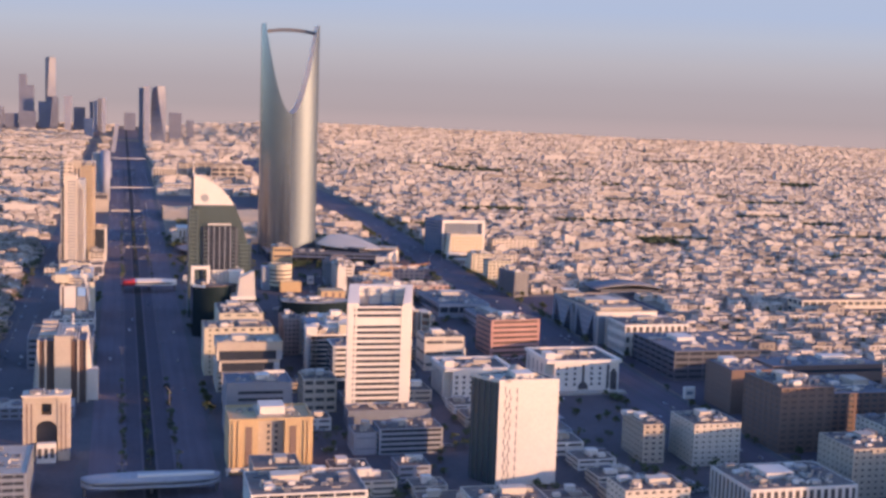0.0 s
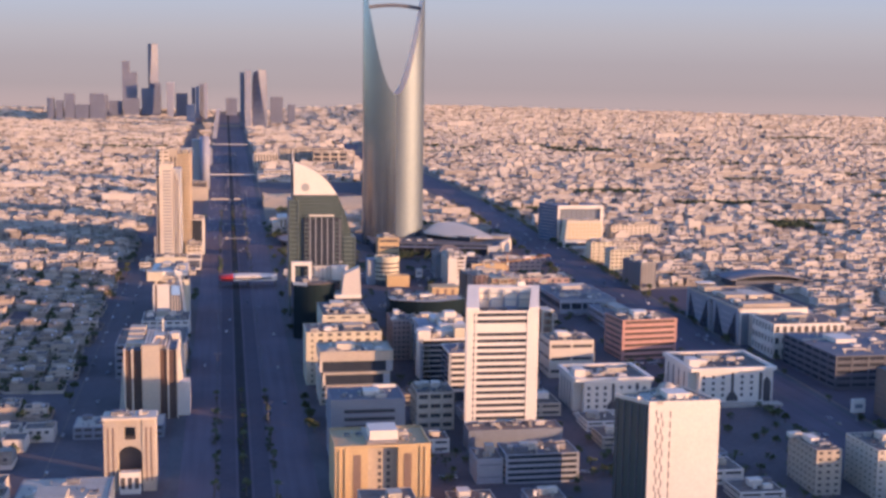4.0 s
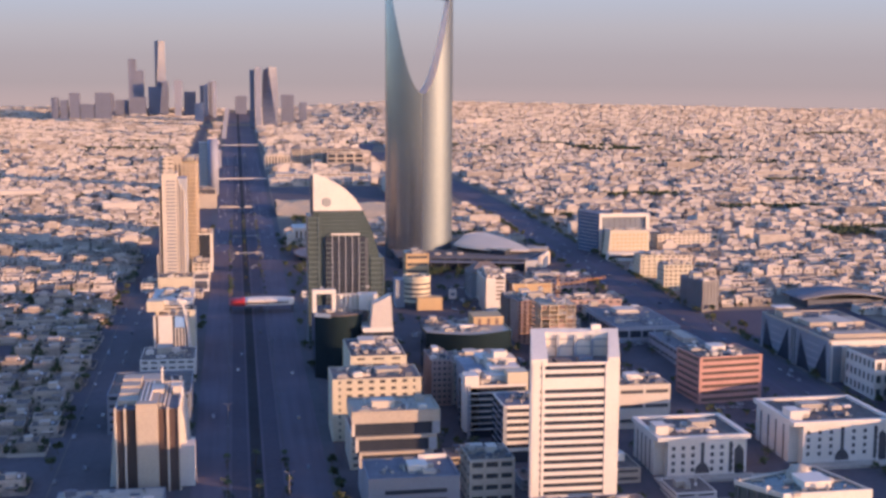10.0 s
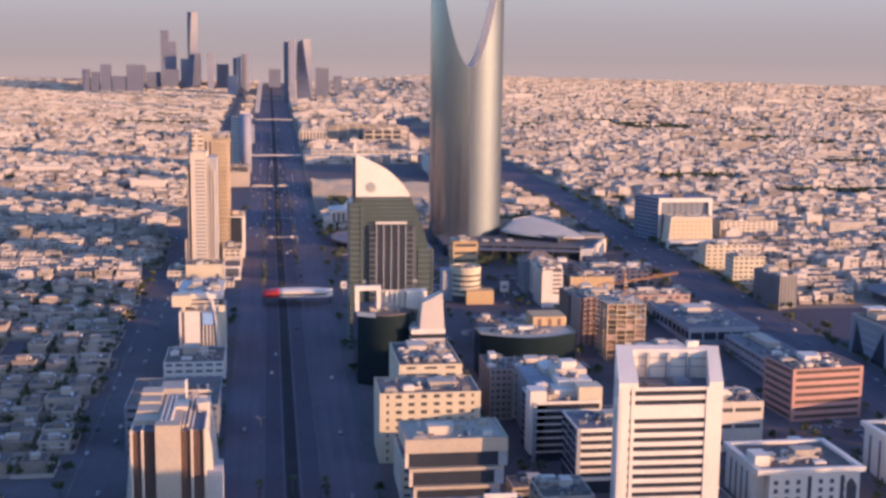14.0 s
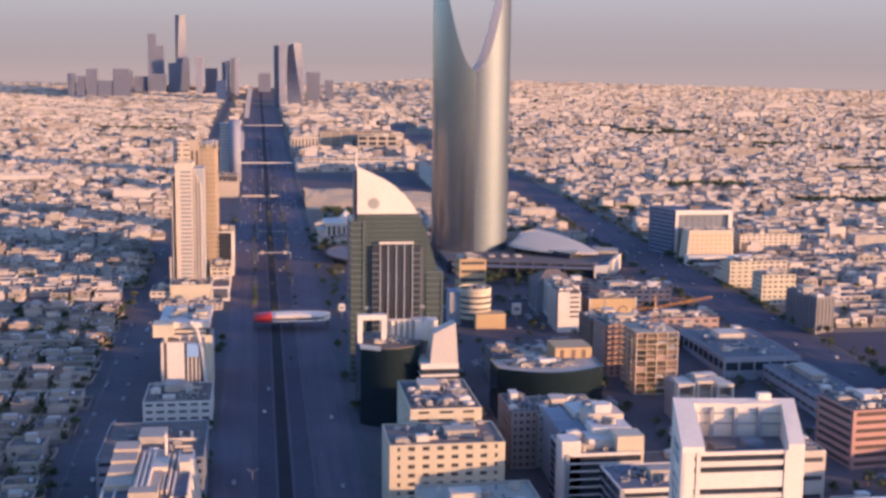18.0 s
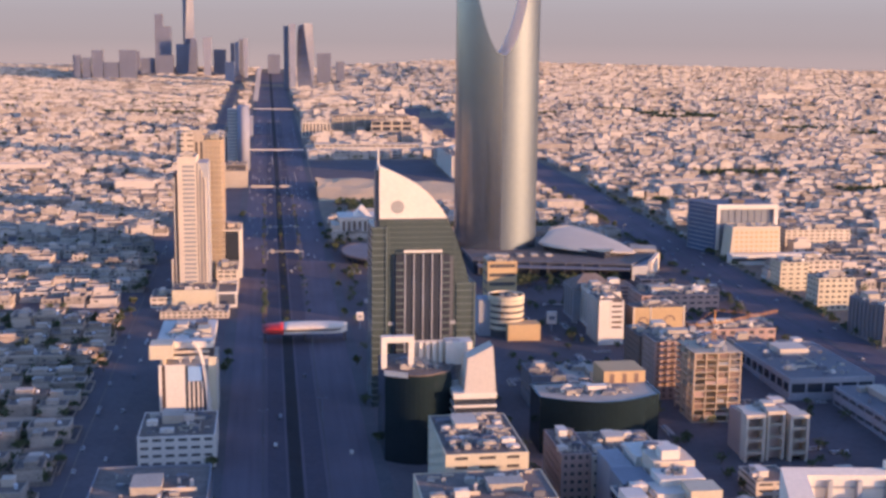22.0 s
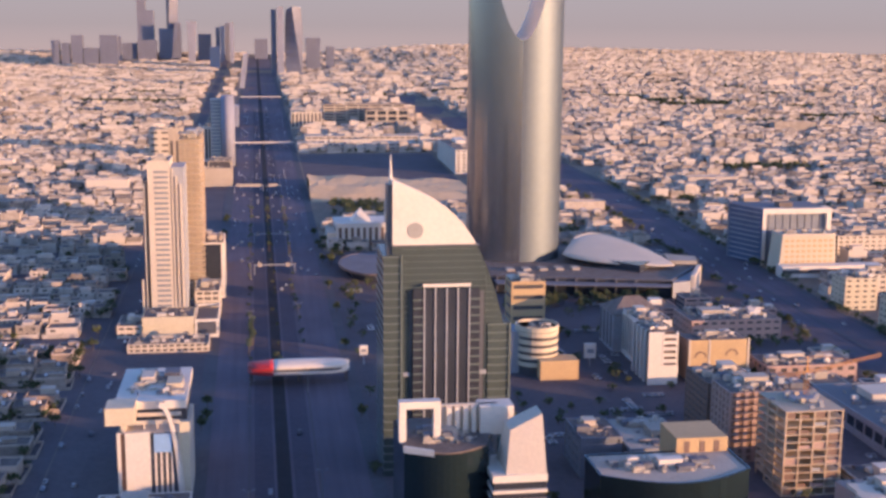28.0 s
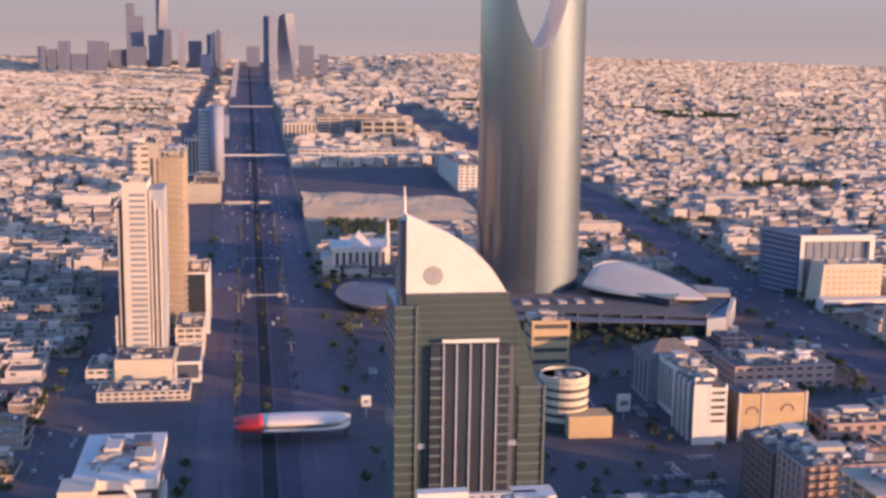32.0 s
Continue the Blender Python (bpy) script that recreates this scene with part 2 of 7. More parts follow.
# ---- ground, roads and distance ----
def strip(name, label, x0, x1, ys, lift, material, category="road", bend=0.0):
    """A strip of ground along y that follows the land."""
    geo = Geo()
    v = []
    for y in ys:
        k = bend * max(0.0, y - 2100.0)
        v += [(x0 - k, y, ground_z(y, x0 - k) + lift), (x1 - k, y, ground_z(y, x1 - k) + lift)]
    geo.add(v, [(2 * i, 2 * i + 1, 2 * i + 3, 2 * i + 2) for i in range(len(ys) - 1)])
    return tagged(new(name, geo.mesh(name, M[material])), label, category, kind="structure")


def land():
    geo = Geo()
    ys = [-1200, -400, 200, 600, 900, 1200, 1500, 1600, 1700, 1800, 2000, 2250, 2500, 2750, 3000, 3250, 3500, 3750, 4000, 4250, 4500, 4600, 4700, 4800, 4900, 5200, 5500]
    xs = [-4500, -2000, -1000, -400, 0, 100, 200, 300, 400, 500, 600, 700, 1000, 2000, 3200, 5200]
    v = [(x, y, ground_z(y, x)) for y in ys for x in xs]
    n = len(xs)
    geo.add(v, [(j * n + i, j * n + i + 1, j * n + n + i + 1, j * n + n + i) for j in range(len(ys) - 1) for i in range(n - 1)])
    tagged(new("ground", geo.mesh("ground", M["dust"], True)), "dusty tan city ground that climbs gently to the horizon", "ground", kind="structure")


land()
for i, (xa, xb, ya, yb) in enumerate(((64, 366, 500, 1700), (428, 570, 500, 1292), (-76, -26, 500, 2300), (-340, -92.5, 600, 1760))):
    strip("forecourt_%d" % (i + 1), "worn asphalt and paved yards between the buildings", xa, xb, [ya + (yb - ya) * k / 8 for k in range(9)], 0.06, ("asphalt_old", "asphalt_new", "asphalt_old", "asphalt_old")[i], "ground")
sand = Geo()
rows = [(1958, 0.1), (1966, 3.0), (1975, 6.5), (1986, 9.0), (2000, 11.2), (2020, 12.8), (2045, 13.6), (2072, 14.0), (2076, 0.1)]
lots_x = [66 + 10 * k for k in range(19)]
sand.add([(x + 2.2 * noise.noise((x * 0.05, y * 0.03, 3.0)), y + 5.0 * noise.noise((x * 0.04, y * 0.01, 1.0)), ground_z(y, x) + lift * (1.0 - 0.62 * (x - 66) / 180.0) * (1 + 0.35 * noise.noise((x * 0.03, y * 0.04, 0.0)))) for y, lift in rows for x in lots_x], [(19 * r + c, 19 * r + c + 1, 19 * r + c + 20, 19 * r + c + 19) for r in range(8) for c in range(18)])
tagged(new("embankment", sand.mesh("embankment", M["sand"])), "open sandy embankment in the sun", "ground", kind="structure")
strip("lot_2", "dark levelled lot in shade", 66, 250, [2078 + 34 * k for k in range(9)], 0.1, "asphalt_old", "ground")
NORTH = [-400, 0, 400, 700, 1000, 1300, 1600, 1800, 2000, 2250, 2500, 2750, 3000, 3300, 3600, 4000, 4400, 4800]
strip("road_1", "wide dark asphalt highway in morning shade", -18, 57, NORTH, 0.12, "asphalt")
strip("road_2", "dark asphalt avenue in the shade of its buildings", 372, 420, [y for y in NORTH if y < 3400], 0.12, "asphalt", bend=0.065)
strip("road_3", "narrow side street behind the highway buildings", -92, -76, NORTH, 0.12, "asphalt_old")
strip("pavement_1", "pale paving along the highway", -26, -18, NORTH, 0.2, "paving", "pavement")
strip("pavement_2", "pale paving along the highway", 57, 64, NORTH, 0.2, "paving", "pavement")
strip("pavement_3", "paving along the avenue", 364, 372, [y for y in NORTH if y < 3400], 0.2, "paving", "pavement", 0.065)
strip("pavement_4", "paving along the avenue", 420, 426, [y for y in NORTH if y < 3400], 0.2, "paving", "pavement", 0.065)


def backdrop():
    """The hazy morning sky low over the horizon, far behind all else."""
    geo, n, r = Geo(), 24, 4900.0
    v = []
    for i in range(n + 1):
        s = -3500 + 6700 * i / n
        for z in (20.0, 250.0, 500.0, 900.0):
            v.append((0.2538 * r + 0.9673 * s, 0.9673 * r - 0.2538 * s, z))
    geo.add(v, [(4 * i + k, 4 * i + 4 + k, 4 * i + 5 + k, 4 * i + 1 + k) for i in range(n) for k in range(3)])
    m = bpy.data.materials.new("haze")
    m.use_nodes = True
    nt = m.node_tree
    nt.nodes.remove(nt.nodes["Principled BSDF"])
    co, sep = nt.nodes.new("ShaderNodeTexCoord"), nt.nodes.new("ShaderNodeSeparateXYZ")
    mr, ramp, em = nt.nodes.new("ShaderNodeMapRange"), nt.nodes.new("ShaderNodeValToRGB"), nt.nodes.new("ShaderNodeEmission")
    nt.links.new(co.outputs["Object"], sep.inputs[0])
    nt.links.new(sep.outputs["Z"], mr.inputs["Value"])
    mr.inputs["From Min"].default_value, mr.inputs["From Max"].default_value = 100.0, 700.0
    nt.links.new(mr.outputs[0], ramp.inputs[0])
    stops = [(0.0, (0.289, 0.273, 0.260)), (0.10, (0.265, 0.263, 0.258)), (0.17, (0.241, 0.252, 0.252)), (0.34, (0.241, 0.268, 0.275)), (0.52, (0.261, 0.315, 0.330)), (0.70, (0.256, 0.352, 0.400)), (0.86, (0.227, 0.352, 0.450))]
    el = ramp.color_ramp.elements
    el[0].position, el[0].color = stops[0][0], rgb(*stops[0][1])
    el[1].position, el[1].color = stops[-1][0], rgb(*stops[-1][1])
    for p, c in stops[1:-1]:
        el.new(p).color = rgb(*c)
    em.inputs[1].default_value = 0.355
    nt.links.new(ramp.outputs[0], em.inputs[0])
    nt.links.new(em.outputs[0], nt.nodes["Material Output"].inputs[0])
    tagged(new("backdrop", geo.mesh("backdrop", m, True)), "hazy mauve and pale blue morning sky", "sky", kind="structure")


backdrop()


# ---- the tall silver tower with the opening at its top ----
def silver_tower(cx, cy, a, b, base, top, notch, w0):
    z0 = ground_z(cy)
    root = thing("skyscraper", "tall silver glass skyscraper with a curved opening at its top", "skyscraper", (cx, cy, z0))
    n = 96
    geo, glossy = Geo(), Geo()

    def crest(x):
        return notch + (top - 4 - notch) * (abs(x) / w0) ** 2.0 if abs(x) < w0 else top
    # corners crowd round the edge of the opening so that its rim stays sharp
    ang = sorted(set([math.acos(max(-1, min(1, -1 + 2 * i / n))) for i in range(n + 1)] + [math.acos(s * w0 / a * k) for s in (-1, 1) for k in (0.9999, 1.0001)]))
    front = [(a * math.cos(w), -b * math.sin(w)) for w in ang]
    m = len(front)
    levels = [0.0, 0.25, 0.5, 0.75, 1.0]
    mid = min(range(m), key=lambda i: abs(front[i][0]))
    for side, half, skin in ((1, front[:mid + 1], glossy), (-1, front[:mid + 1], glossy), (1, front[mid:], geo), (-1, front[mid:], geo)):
        v, f = [], []
        for x, y in half:
            h = crest(x)
            v += [(x, y * side, -5 + (h + 5) * k) for k in levels]
        q = len(levels)
        for i in range(len(half) - 1):
            for k in range(q - 1):
                c = (i * q + k, i * q + k + 1, i * q + q + k + 1, i * q + q + k)
                f.append(c if side == 1 else c[::-1])
        skin.add(v, f)
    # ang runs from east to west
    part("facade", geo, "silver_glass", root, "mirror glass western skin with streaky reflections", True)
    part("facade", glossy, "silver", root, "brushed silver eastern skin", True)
    rim = Geo()
    v = []
    for x, y in front:
        h = crest(x)
        v += [(x, y, h), (x, -y, h)]
    rim.add(v, [(2 * i, 2 * i + 1, 2 * i + 3, 2 * i + 2) for i in range(m - 1)])
    part("opening", rim, "white", root, "pale lining of the curved opening", True)
    deck = Geo()
    k = 12
    v = []
    for i in range(k + 1):
        x = -w0 + 2 * w0 * i / k
        zz = top - 12 + 3.5 * (1 - (x / w0) ** 2)
        v += [(x, -4, zz), (x, 4, zz), (x, 4, zz + 4), (x, -4, zz + 4)]
    f = []
    for i in range(k):
        for j in range(4):
            f.append((4 * i + j, 4 * i + 4 + j, 4 * i + 4 + (j + 1) % 4, 4 * i + (j + 1) % 4))
    deck.add(v, f)
    part("skybridge", deck, "dark", root, "dark arched skybridge across the opening")
    return root


silver_tower(215.1, 1622.0, 38.5, 29.0, 0.0, 302.0, 186.5, 33.5)


# ---- generic city buildings ----
def roof_stuff(root, poly, h, seed, count=6, tall=True, shade="unit"):
    """Stair house, cooling units and tanks on a flat roof."""
    rng = random.Random(seed)
    xs, ys = [p[0] for p in poly], [p[1] for p in poly]
    cx, cy = sum(xs) / len(xs), sum(ys) / len(ys)
    w, d = (max(xs) - min(xs)) * 0.78, (max(ys) - min(ys)) * 0.78
    if tall:
        pw, pd, ph = rng.uniform(0.25, 0.45) * w, rng.uniform(0.25, 0.45) * d, rng.uniform(2.8, 4.2)
        px, py = cx + rng.uniform(-0.25, 0.25) * w, cy + rng.uniform(-0.1, 0.3) * d
        g = Geo().box(px - pw / 2, px + pw / 2, py - pd / 2, py + pd / 2, h - 0.4, h + ph)
        g.box(px - pw / 2 - 0.3, px + pw / 2 + 0.3, py - pd / 2 - 0.3, py + pd / 2 + 0.3, h + ph, h + ph + 0.35)
        part("stair_house", g, rng.choice(("white", "cream", "roof_light")), root)
    for _ in range(int(count * 1.7)):
        x, y = cx + rng.uniform(-0.5, 0.5) * w, cy + rng.uniform(-0.5, 0.5) * d
        s, q = rng.choice((1.4, 1.8, 2.6, 3.6, 5.0, 6.5)) * rng.uniform(0.8, 1.2), rng.uniform(0.9, 3.0)
        if s < 3 and rng.random() < 0.22:
            g = Geo().tube((x, y, h - 0.5), (x, y, h + q), s * 0.5, n=10).tube((x, y, h + q), (x, y, h + q + 0.4), s * 0.5, s * 0.15, n=10)
            part("water_tank", g, "roof_light", root)
        else:
            g = Geo().box(x - s / 2, x + s / 2, y - s * 0.35, y + s * 0.35, h - 0.5, h + q)
            g.tube((x, y, h + q), (x, y, h + q + 0.25), s * 0.28, n=8)
            part("cooling_unit", g, rng.choice((shade, shade, "roof_dark", "roof_light")), root)
    # ducts, pipes and kerbs, too small to tell apart
    if count > 2:
        low, dim = Geo(), Geo()
        for _ in range(int(16 + count * 2.5)):
            x, y = cx + rng.uniform(-0.52, 0.52) * w, cy + rng.uniform(-0.52, 0.52) * d
            a, b = rng.choice(((0.5, 0.5), (0.9, 0.6), (2.6, 0.4), (0.4, 3.2), (1.4, 1.2), (5.0, 0.35), (3.0, 2.0)))
            (low if rng.random() < 0.55 else dim).box(x - a / 2, x + a / 2, y - b / 2, y + b / 2, h - 0.3, h + rng.uniform(0.25, 1.5))
        tagged(part("roof_clutter", low, "roof_light", root), "pale ducts and kerbs", kind="stuff")
        tagged(part("roof_clutter", dim, "roof_dark", root), "dark ducts and pipes", kind="stuff")
    # low walls that part the roof
    for _ in range(2 if count > 3 else 0):
        x, y, ln = cx + rng.uniform(-0.4, 0.4) * w, cy + rng.uniform(-0.4, 0.4) * d, rng.uniform(0.2, 0.5)
        if rng.random() < 0.5:
            part("roof_wall", Geo().box(x - w * ln / 2, x + w * ln / 2, y - 0.2, y + 0.2, h - 0.3, h + rng.uniform(0.9, 1.8)), "cream", root)
        else:
            part("roof_wall", Geo().box(x - 0.2, x + 0.2, y - d * ln / 2, y + d * ln / 2, h - 0.3, h + rng.uniform(0.9, 1.8)), "cream", root)


def block(name, label, x0, x1, y0, y1, ztop, wall="cream", glaze="glass", storey=3.8, solid=0.45, bay=6.0, pier=0.8, roof="roof", seed=0, count=5,
          category="office building", poly=None, corner=1.4, proud=0.45, crown=1.2, group="", tall=True, kind="", skirt=0.0, lean_front=False):
    """A flat-roofed building: a glazed core, a band of wall round every storey, upright piers, parapet, roof and roof plant."""
    if poly is None:
        poly = [(x0, y0), (x1, y0), (x1, y1), (x0, y1)]
    cx, cy = sum(p[0] for p in poly) / len(poly), sum(p[1] for p in poly) / len(poly)
    zb = ground_z(cy)
    low = ground_z(min(p[1] for p in poly)) - zb - 1.5
    h = ztop - zb
    root = thing(name, label, category, (cx, cy, zb), group, kind)
    loc = [(x - cx, y - cy) for x, y in poly]
    core, ins = shrink(loc, proud), shrink(loc, proud + 0.25)
    part("glazing", Geo().prism(core, low, h - crown * 0.5), glaze, root)
    part("roof", Geo().prism(shrink(loc, 0.6), h - crown * 0.5 + 0.01, h - crown * 0.5 + 0.3), roof, root)
    floors = max(1, int(round(h / storey)))
    sh = h / floors
    ring = Geo().ring(loc, ins, -sh * solid * 0.5, sh * solid * 0.5).mesh("spandrel", M[wall])
    for k in range(floors):
        part("spandrel", ring, wall, root, at=(0, 0, k * sh))
    part("parapet", Geo().ring(loc, shrink(loc, 0.55), h - sh * solid * 0.5, h), wall, root)
    if low < -0.5 or skirt:
        part("plinth", Geo().ring(shrink(loc, -0.12), ins, low, max(0.3, skirt)), wall, root)
    if pier > 0:
        n = len(loc)
        for i in range(n):
            a, b = Vector(loc[i]), Vector(loc[(i + 1) % n])
            e = (b - a)
            length = e.length
            e.normalize()
            nv = Vector((e.y, -e.x))
            if nv.y > 0.75 or (cx > 15 and nv.x > 0.75) or (cx < -10 and nv.x < -0.75) or (lean_front and nv.y > -0.5):
                continue
            m = max(1, int(round(length / bay)))
            pd = proud + 0.2
            shape = Geo().box(-pier / 2, pier / 2, 0, pd, low, h - 0.15).mesh("pier", M[wall])
            turn = math.atan2(e.y, e.x)
            for k in range(m + 1):
                wide = k in (0, m)
                s = length * k / m
                if wide:
                    if corner <= 0:
                        continue
                    s = corner / 2 if k == 0 else length - corner / 2
                p = a + e * s - nv * (-0.04)
                if wide:
                    ob = part("pier", Geo().box(-corner / 2, corner / 2, 0, pd, low, h - 0.15), wall, root)
                else:
                    ob = part("pier", shape, wall, root)
                ob.location = (p.x, p.y, 0)
                ob.rotation_euler = (0, 0, turn)
    roof_stuff(root, loc, h - crown * 0.5 + 0.3, seed, count, tall)
    return root


# ---- white office tower with the open roof court ----
def white_tower():
    poly = [(151.3, 818.0), (196.5, 817.0), (203.0, 842.0), (158.0, 848.0)]
    cx, cy = 177.0, 830.0
    zb = ground_z(cy)
    h = 62.0 - zb
    hb = 71.5 - zb
    root = thing("office_tower", "tall white office tower with dark window bands and open roof court", "office tower", (cx, cy, zb))
    loc = [(x - cx, y - cy) for x, y in poly]
    deep = 4.6
    core = shrink(loc, 1.0)
    part("glazing", Geo().prism(core, -3, h - deep - 0.2).ring(core, shrink(loc, 1.9), h - deep - 0.2, h - 2.3), "glass", root)
    part("court_floor", Geo().prism(shrink(loc, 2.2), h - deep - 0.1, h - deep + 0.3), "roof_dark", root)
    # three wide walls climb to the back of the court; the front side stays open over a low sill
    fl, fr, br, bl = (Vector(p) for p in loc)
    il, ir = fl.lerp(fr, 0.185), fl.lerp(fr, 0.865)
    jl, jr = bl.lerp(br, 0.16) - Vector((0.6, 3.4)), bl.lerp(br, 0.875) - Vector((0.4, 3.4))
    walls = (((fl, il, jl, bl), (h, h, hb - 1.2, hb)), ((ir, fr, br, jr), (h, h, hb, hb - 1.2)), ((jl, jr, br, bl), (hb - 1.2, hb - 1.2, hb, hb)))
    for w, tops in walls:
        part("court_rim", Geo().prism([tuple(p) for p in w], h - 2.2, 0, list(tops)), "white", root, "broad white rim that climbs to the back")
    fl, fr, br, bl = (Vector(p) for p in shrink(loc, 2.0))
    il, ir = il + Vector((0, 2.0)), ir + Vector((0, 2.0))
    for w in ((fl, il, jl, bl), (ir, fr, br, jr), (jl, jr, br, bl)):
        part("court_wall", Geo().prism([tuple(p) for p in w], h - deep, h - 2.2), "white", root)
    for k in (0.2, 0.47, 0.74):
        p = jl.lerp(jr, k)
        part("fin", Geo().box(p.x - 0.7, p.x + 0.7, p.y - 1.6, p.y - 0.05, h - deep, hb - 2.6), "grey", root)
    for z in (4.8, 8.6):
        part("rail", Geo().tube((jl.x, jl.y - 0.5, hb - z), (jr.x, jr.y - 0.5, hb - z), 0.3, n=6), "grey", root)
    n = 4
    part("roof_plant", Geo().box(-11, -3, -5, 2, h - deep + 0.3, h - 2.6), "dark", root)
    part("roof_plant", Geo().box(2, 9, -2, 4, h - deep + 0.3, h - 2.2), "bluegrey", root)
    part("roof_cap", Geo().box(12, 17, 12, 14.5, hb - 0.3, hb + 2.2), "white", root)
    # dark strips: 18 window bands and one plain storey between the white spandrels
    sh = 4.03
    centres = [h - 4.6 - sh * k for k in range(24) if k != 2]
    edges = [h - 2.2]
    for z in centres:
        edges += [z + 1.05, z - 1.05]
    edges.append(-3)
    outer, back = shrink(loc, 0.35), shrink(loc, 1.5)
    for top, low in zip(edges[0::2], edges[1::2]):
        part("spandrel", Geo().ring(outer, back, low, top), "white", root)
    for i in range(n):
        a, b = Vector(loc[i]), Vector(loc[(i + 1) % n])
        e = (b - a)
        length = e.length
        e.normalize()
        turn = math.atan2(e.y, e.x)
        for s, w in ((2.4, 4.8), (6.3, 1.5), (length - 3.6, 7.2)):
            ob = part("corner_pier", Geo().box(-w / 2, w / 2, 0.0, 1.4, -3, h - 2.1), "white", root)
            ob.location = (*(a + e * s), 0)
            ob.rotation_euler = (0, 0, turn)


white_tower()
block("annexe", "pale windowless annexe at the foot of the white tower", 150, 208, 797, 815, -8.5, "bluegrey", "bluegrey", 12, 0.9, 30, 0, seed=3, count=3, tall=False)
block("office_building", "dark low office block with pale strip bands", 160, 202, 742, 766, -7.0, "grey", "glass", 3.6, 0.45, 50, 0.4, seed=4)
block("office_building", "plain grey low wing beside the dark office block", 144, 159, 744, 766, -9.5, "grey", "bluegrey", 7, 0.85, 20, 0.5, seed=5, count=2)


# ---- pale slab with slit windows and a dark glass flank ----
def slab():
    poly = [(217.0, 674.0), (254.5, 674.0), (246.0, 707.0), (205.0, 693.0)]
    cx, cy = 230.0, 687.0
    zb = ground_z(cy)
    h = 39.0 - zb
    root = thing("office_tower", "pale cream slab tower with slit windows and a dark glass flank", "office tower", (cx, cy, zb))
    loc = [(x - cx, y - cy) for x, y in poly]
    part("glazing", Geo().prism(shrink(loc, 0.3), -3, h - 1), "green_glass", root, "dark green glass flank")
    part("front_panel", Geo().box(loc[0][0], loc[1][0], loc[0][1] - 0.6, loc[0][1] + 0.4, -3, h), "white", root, "plain pale cream stone front")
    part("parapet", Geo().ring(loc, shrink(loc, 0.8), h - 2.0, h - 0.2), "cream", root)
    part("roof", Geo().prism(shrink(loc, 0.7), h - 1.4, h - 1.1), "roof", root)
    rng = random.Random(5)
    slit = Geo().box(-0.28, 0.28, -0.12, 0.1, -1.7, 1.7).mesh("slit_window", M["house_dark"])
    for k in range(16):
        for c, x in enumerate((3.8, 6.4)):
            part("slit_window", slit, "house_dark", root, at=(loc[0][0] + x + (0.9 if k % 2 else 0), loc[0][1] - 0.6, h - 6 - k * 3.9 - 1.5 * c))
    for k in range(11):
        part("slit_window", slit, "house_dark", root, at=(loc[0][0] + 11.2, loc[0][1] - 0.6, h - 7 - k * 5.2))
    a, b = Vector(loc[3]), Vector(loc[0])
    for k in range(5):
        p = a.lerp(b, (k + 0.5) / 5)
        part("mullion", Geo().box(p.x - 0.2, p.x + 0.2, p.y - 0.35, p.y + 0.35, -3, h - 2), "dark", root)
    dome = Geo()
    rings, seg = 5, 14
    v = [(5.5 * math.cos(r * math.pi / 2 / rings) * math.cos(2 * math.pi * s / seg), 5.5 * math.cos(r * math.pi / 2 / rings) * math.sin(2 * math.pi * s / seg), 5.5 * math.sin(r * math.pi / 2 / rings)) for r in range(rings + 1) for s in range(seg)]
    dome.add(v, [(r * seg + s, r * seg + (s + 1) % seg, (r + 1) * seg + (s + 1) % seg, (r + 1) * seg + s) for r in range(rings) for s in range(seg)])
    part("dome", dome, "roof_light", root, "pale round dome on the roof", True, at=(4, 8, h - 1))
    roof_stuff(root, loc, h - 1.1, 8, 4)


slab()


# ---- ochre apartment block with a deep centre bay ----
def ochre_block():
    cx, cy = 88.0, 730.0
    zb = ground_z(cy)
    h = 8.5 - zb
    root = thing("apartment_building", "ochre stone apartment block with tall dark window strips", "apartment building", (cx, cy, zb))
    part("wing", Geo().box(-25, -8, -15, 20, -3, h), "ochre", root)
    part("wing", Geo().box(8, 25, -15, 20, -3, h), "ochre", root)
    part("centre", Geo().box(-8, 8, -10, 20, -3, h + 1), "tan", root)
    part("centre_tower", Geo().box(-6, 9, -6, 10, h, h + 6), "white", root)
    for x in (-13.5, 13.0):
        part("window_strip", Geo().box(x - 2.0, x + 2.0, -15.25, -14.5, -1, h - 4), "brown", root, "tall brown glazed strip")
    for x in (-22.5, -19.5, 20.0, 22.5):
        part("pilaster", Geo().box(x - 0.6, x + 0.6, -15.7, -14.6, -3, h - 1), "ochre", root)
    for k in range(8):
        for x in (-1.2, 3.4):
            part("window", Geo().box(x - 0.9, x + 0.9, -10.25, -9.7, k * 3.7 + 1.0, k * 3.7 + 3.0), "house_dark", root)
    part("parapet", Geo().ring(rect(50.6, 35.6, 0, 2.5), rect(48.8, 33.8, 0, 2.5), h - 0.4, h + 1.1), "ochre", root)
    part("porch", Geo().box(-27, 27, -17.2, -14.9, 2, 4.2), "white", root)
    for x in (-26, -14, 14, 26):
        part("porch_column", Geo().box(x - 0.7, x + 0.7, -17, -15.5, -3, 2), "white", root)
    roof_stuff(root, rect(46, 30, 0, 3), h, 3, 6)


ochre_block()


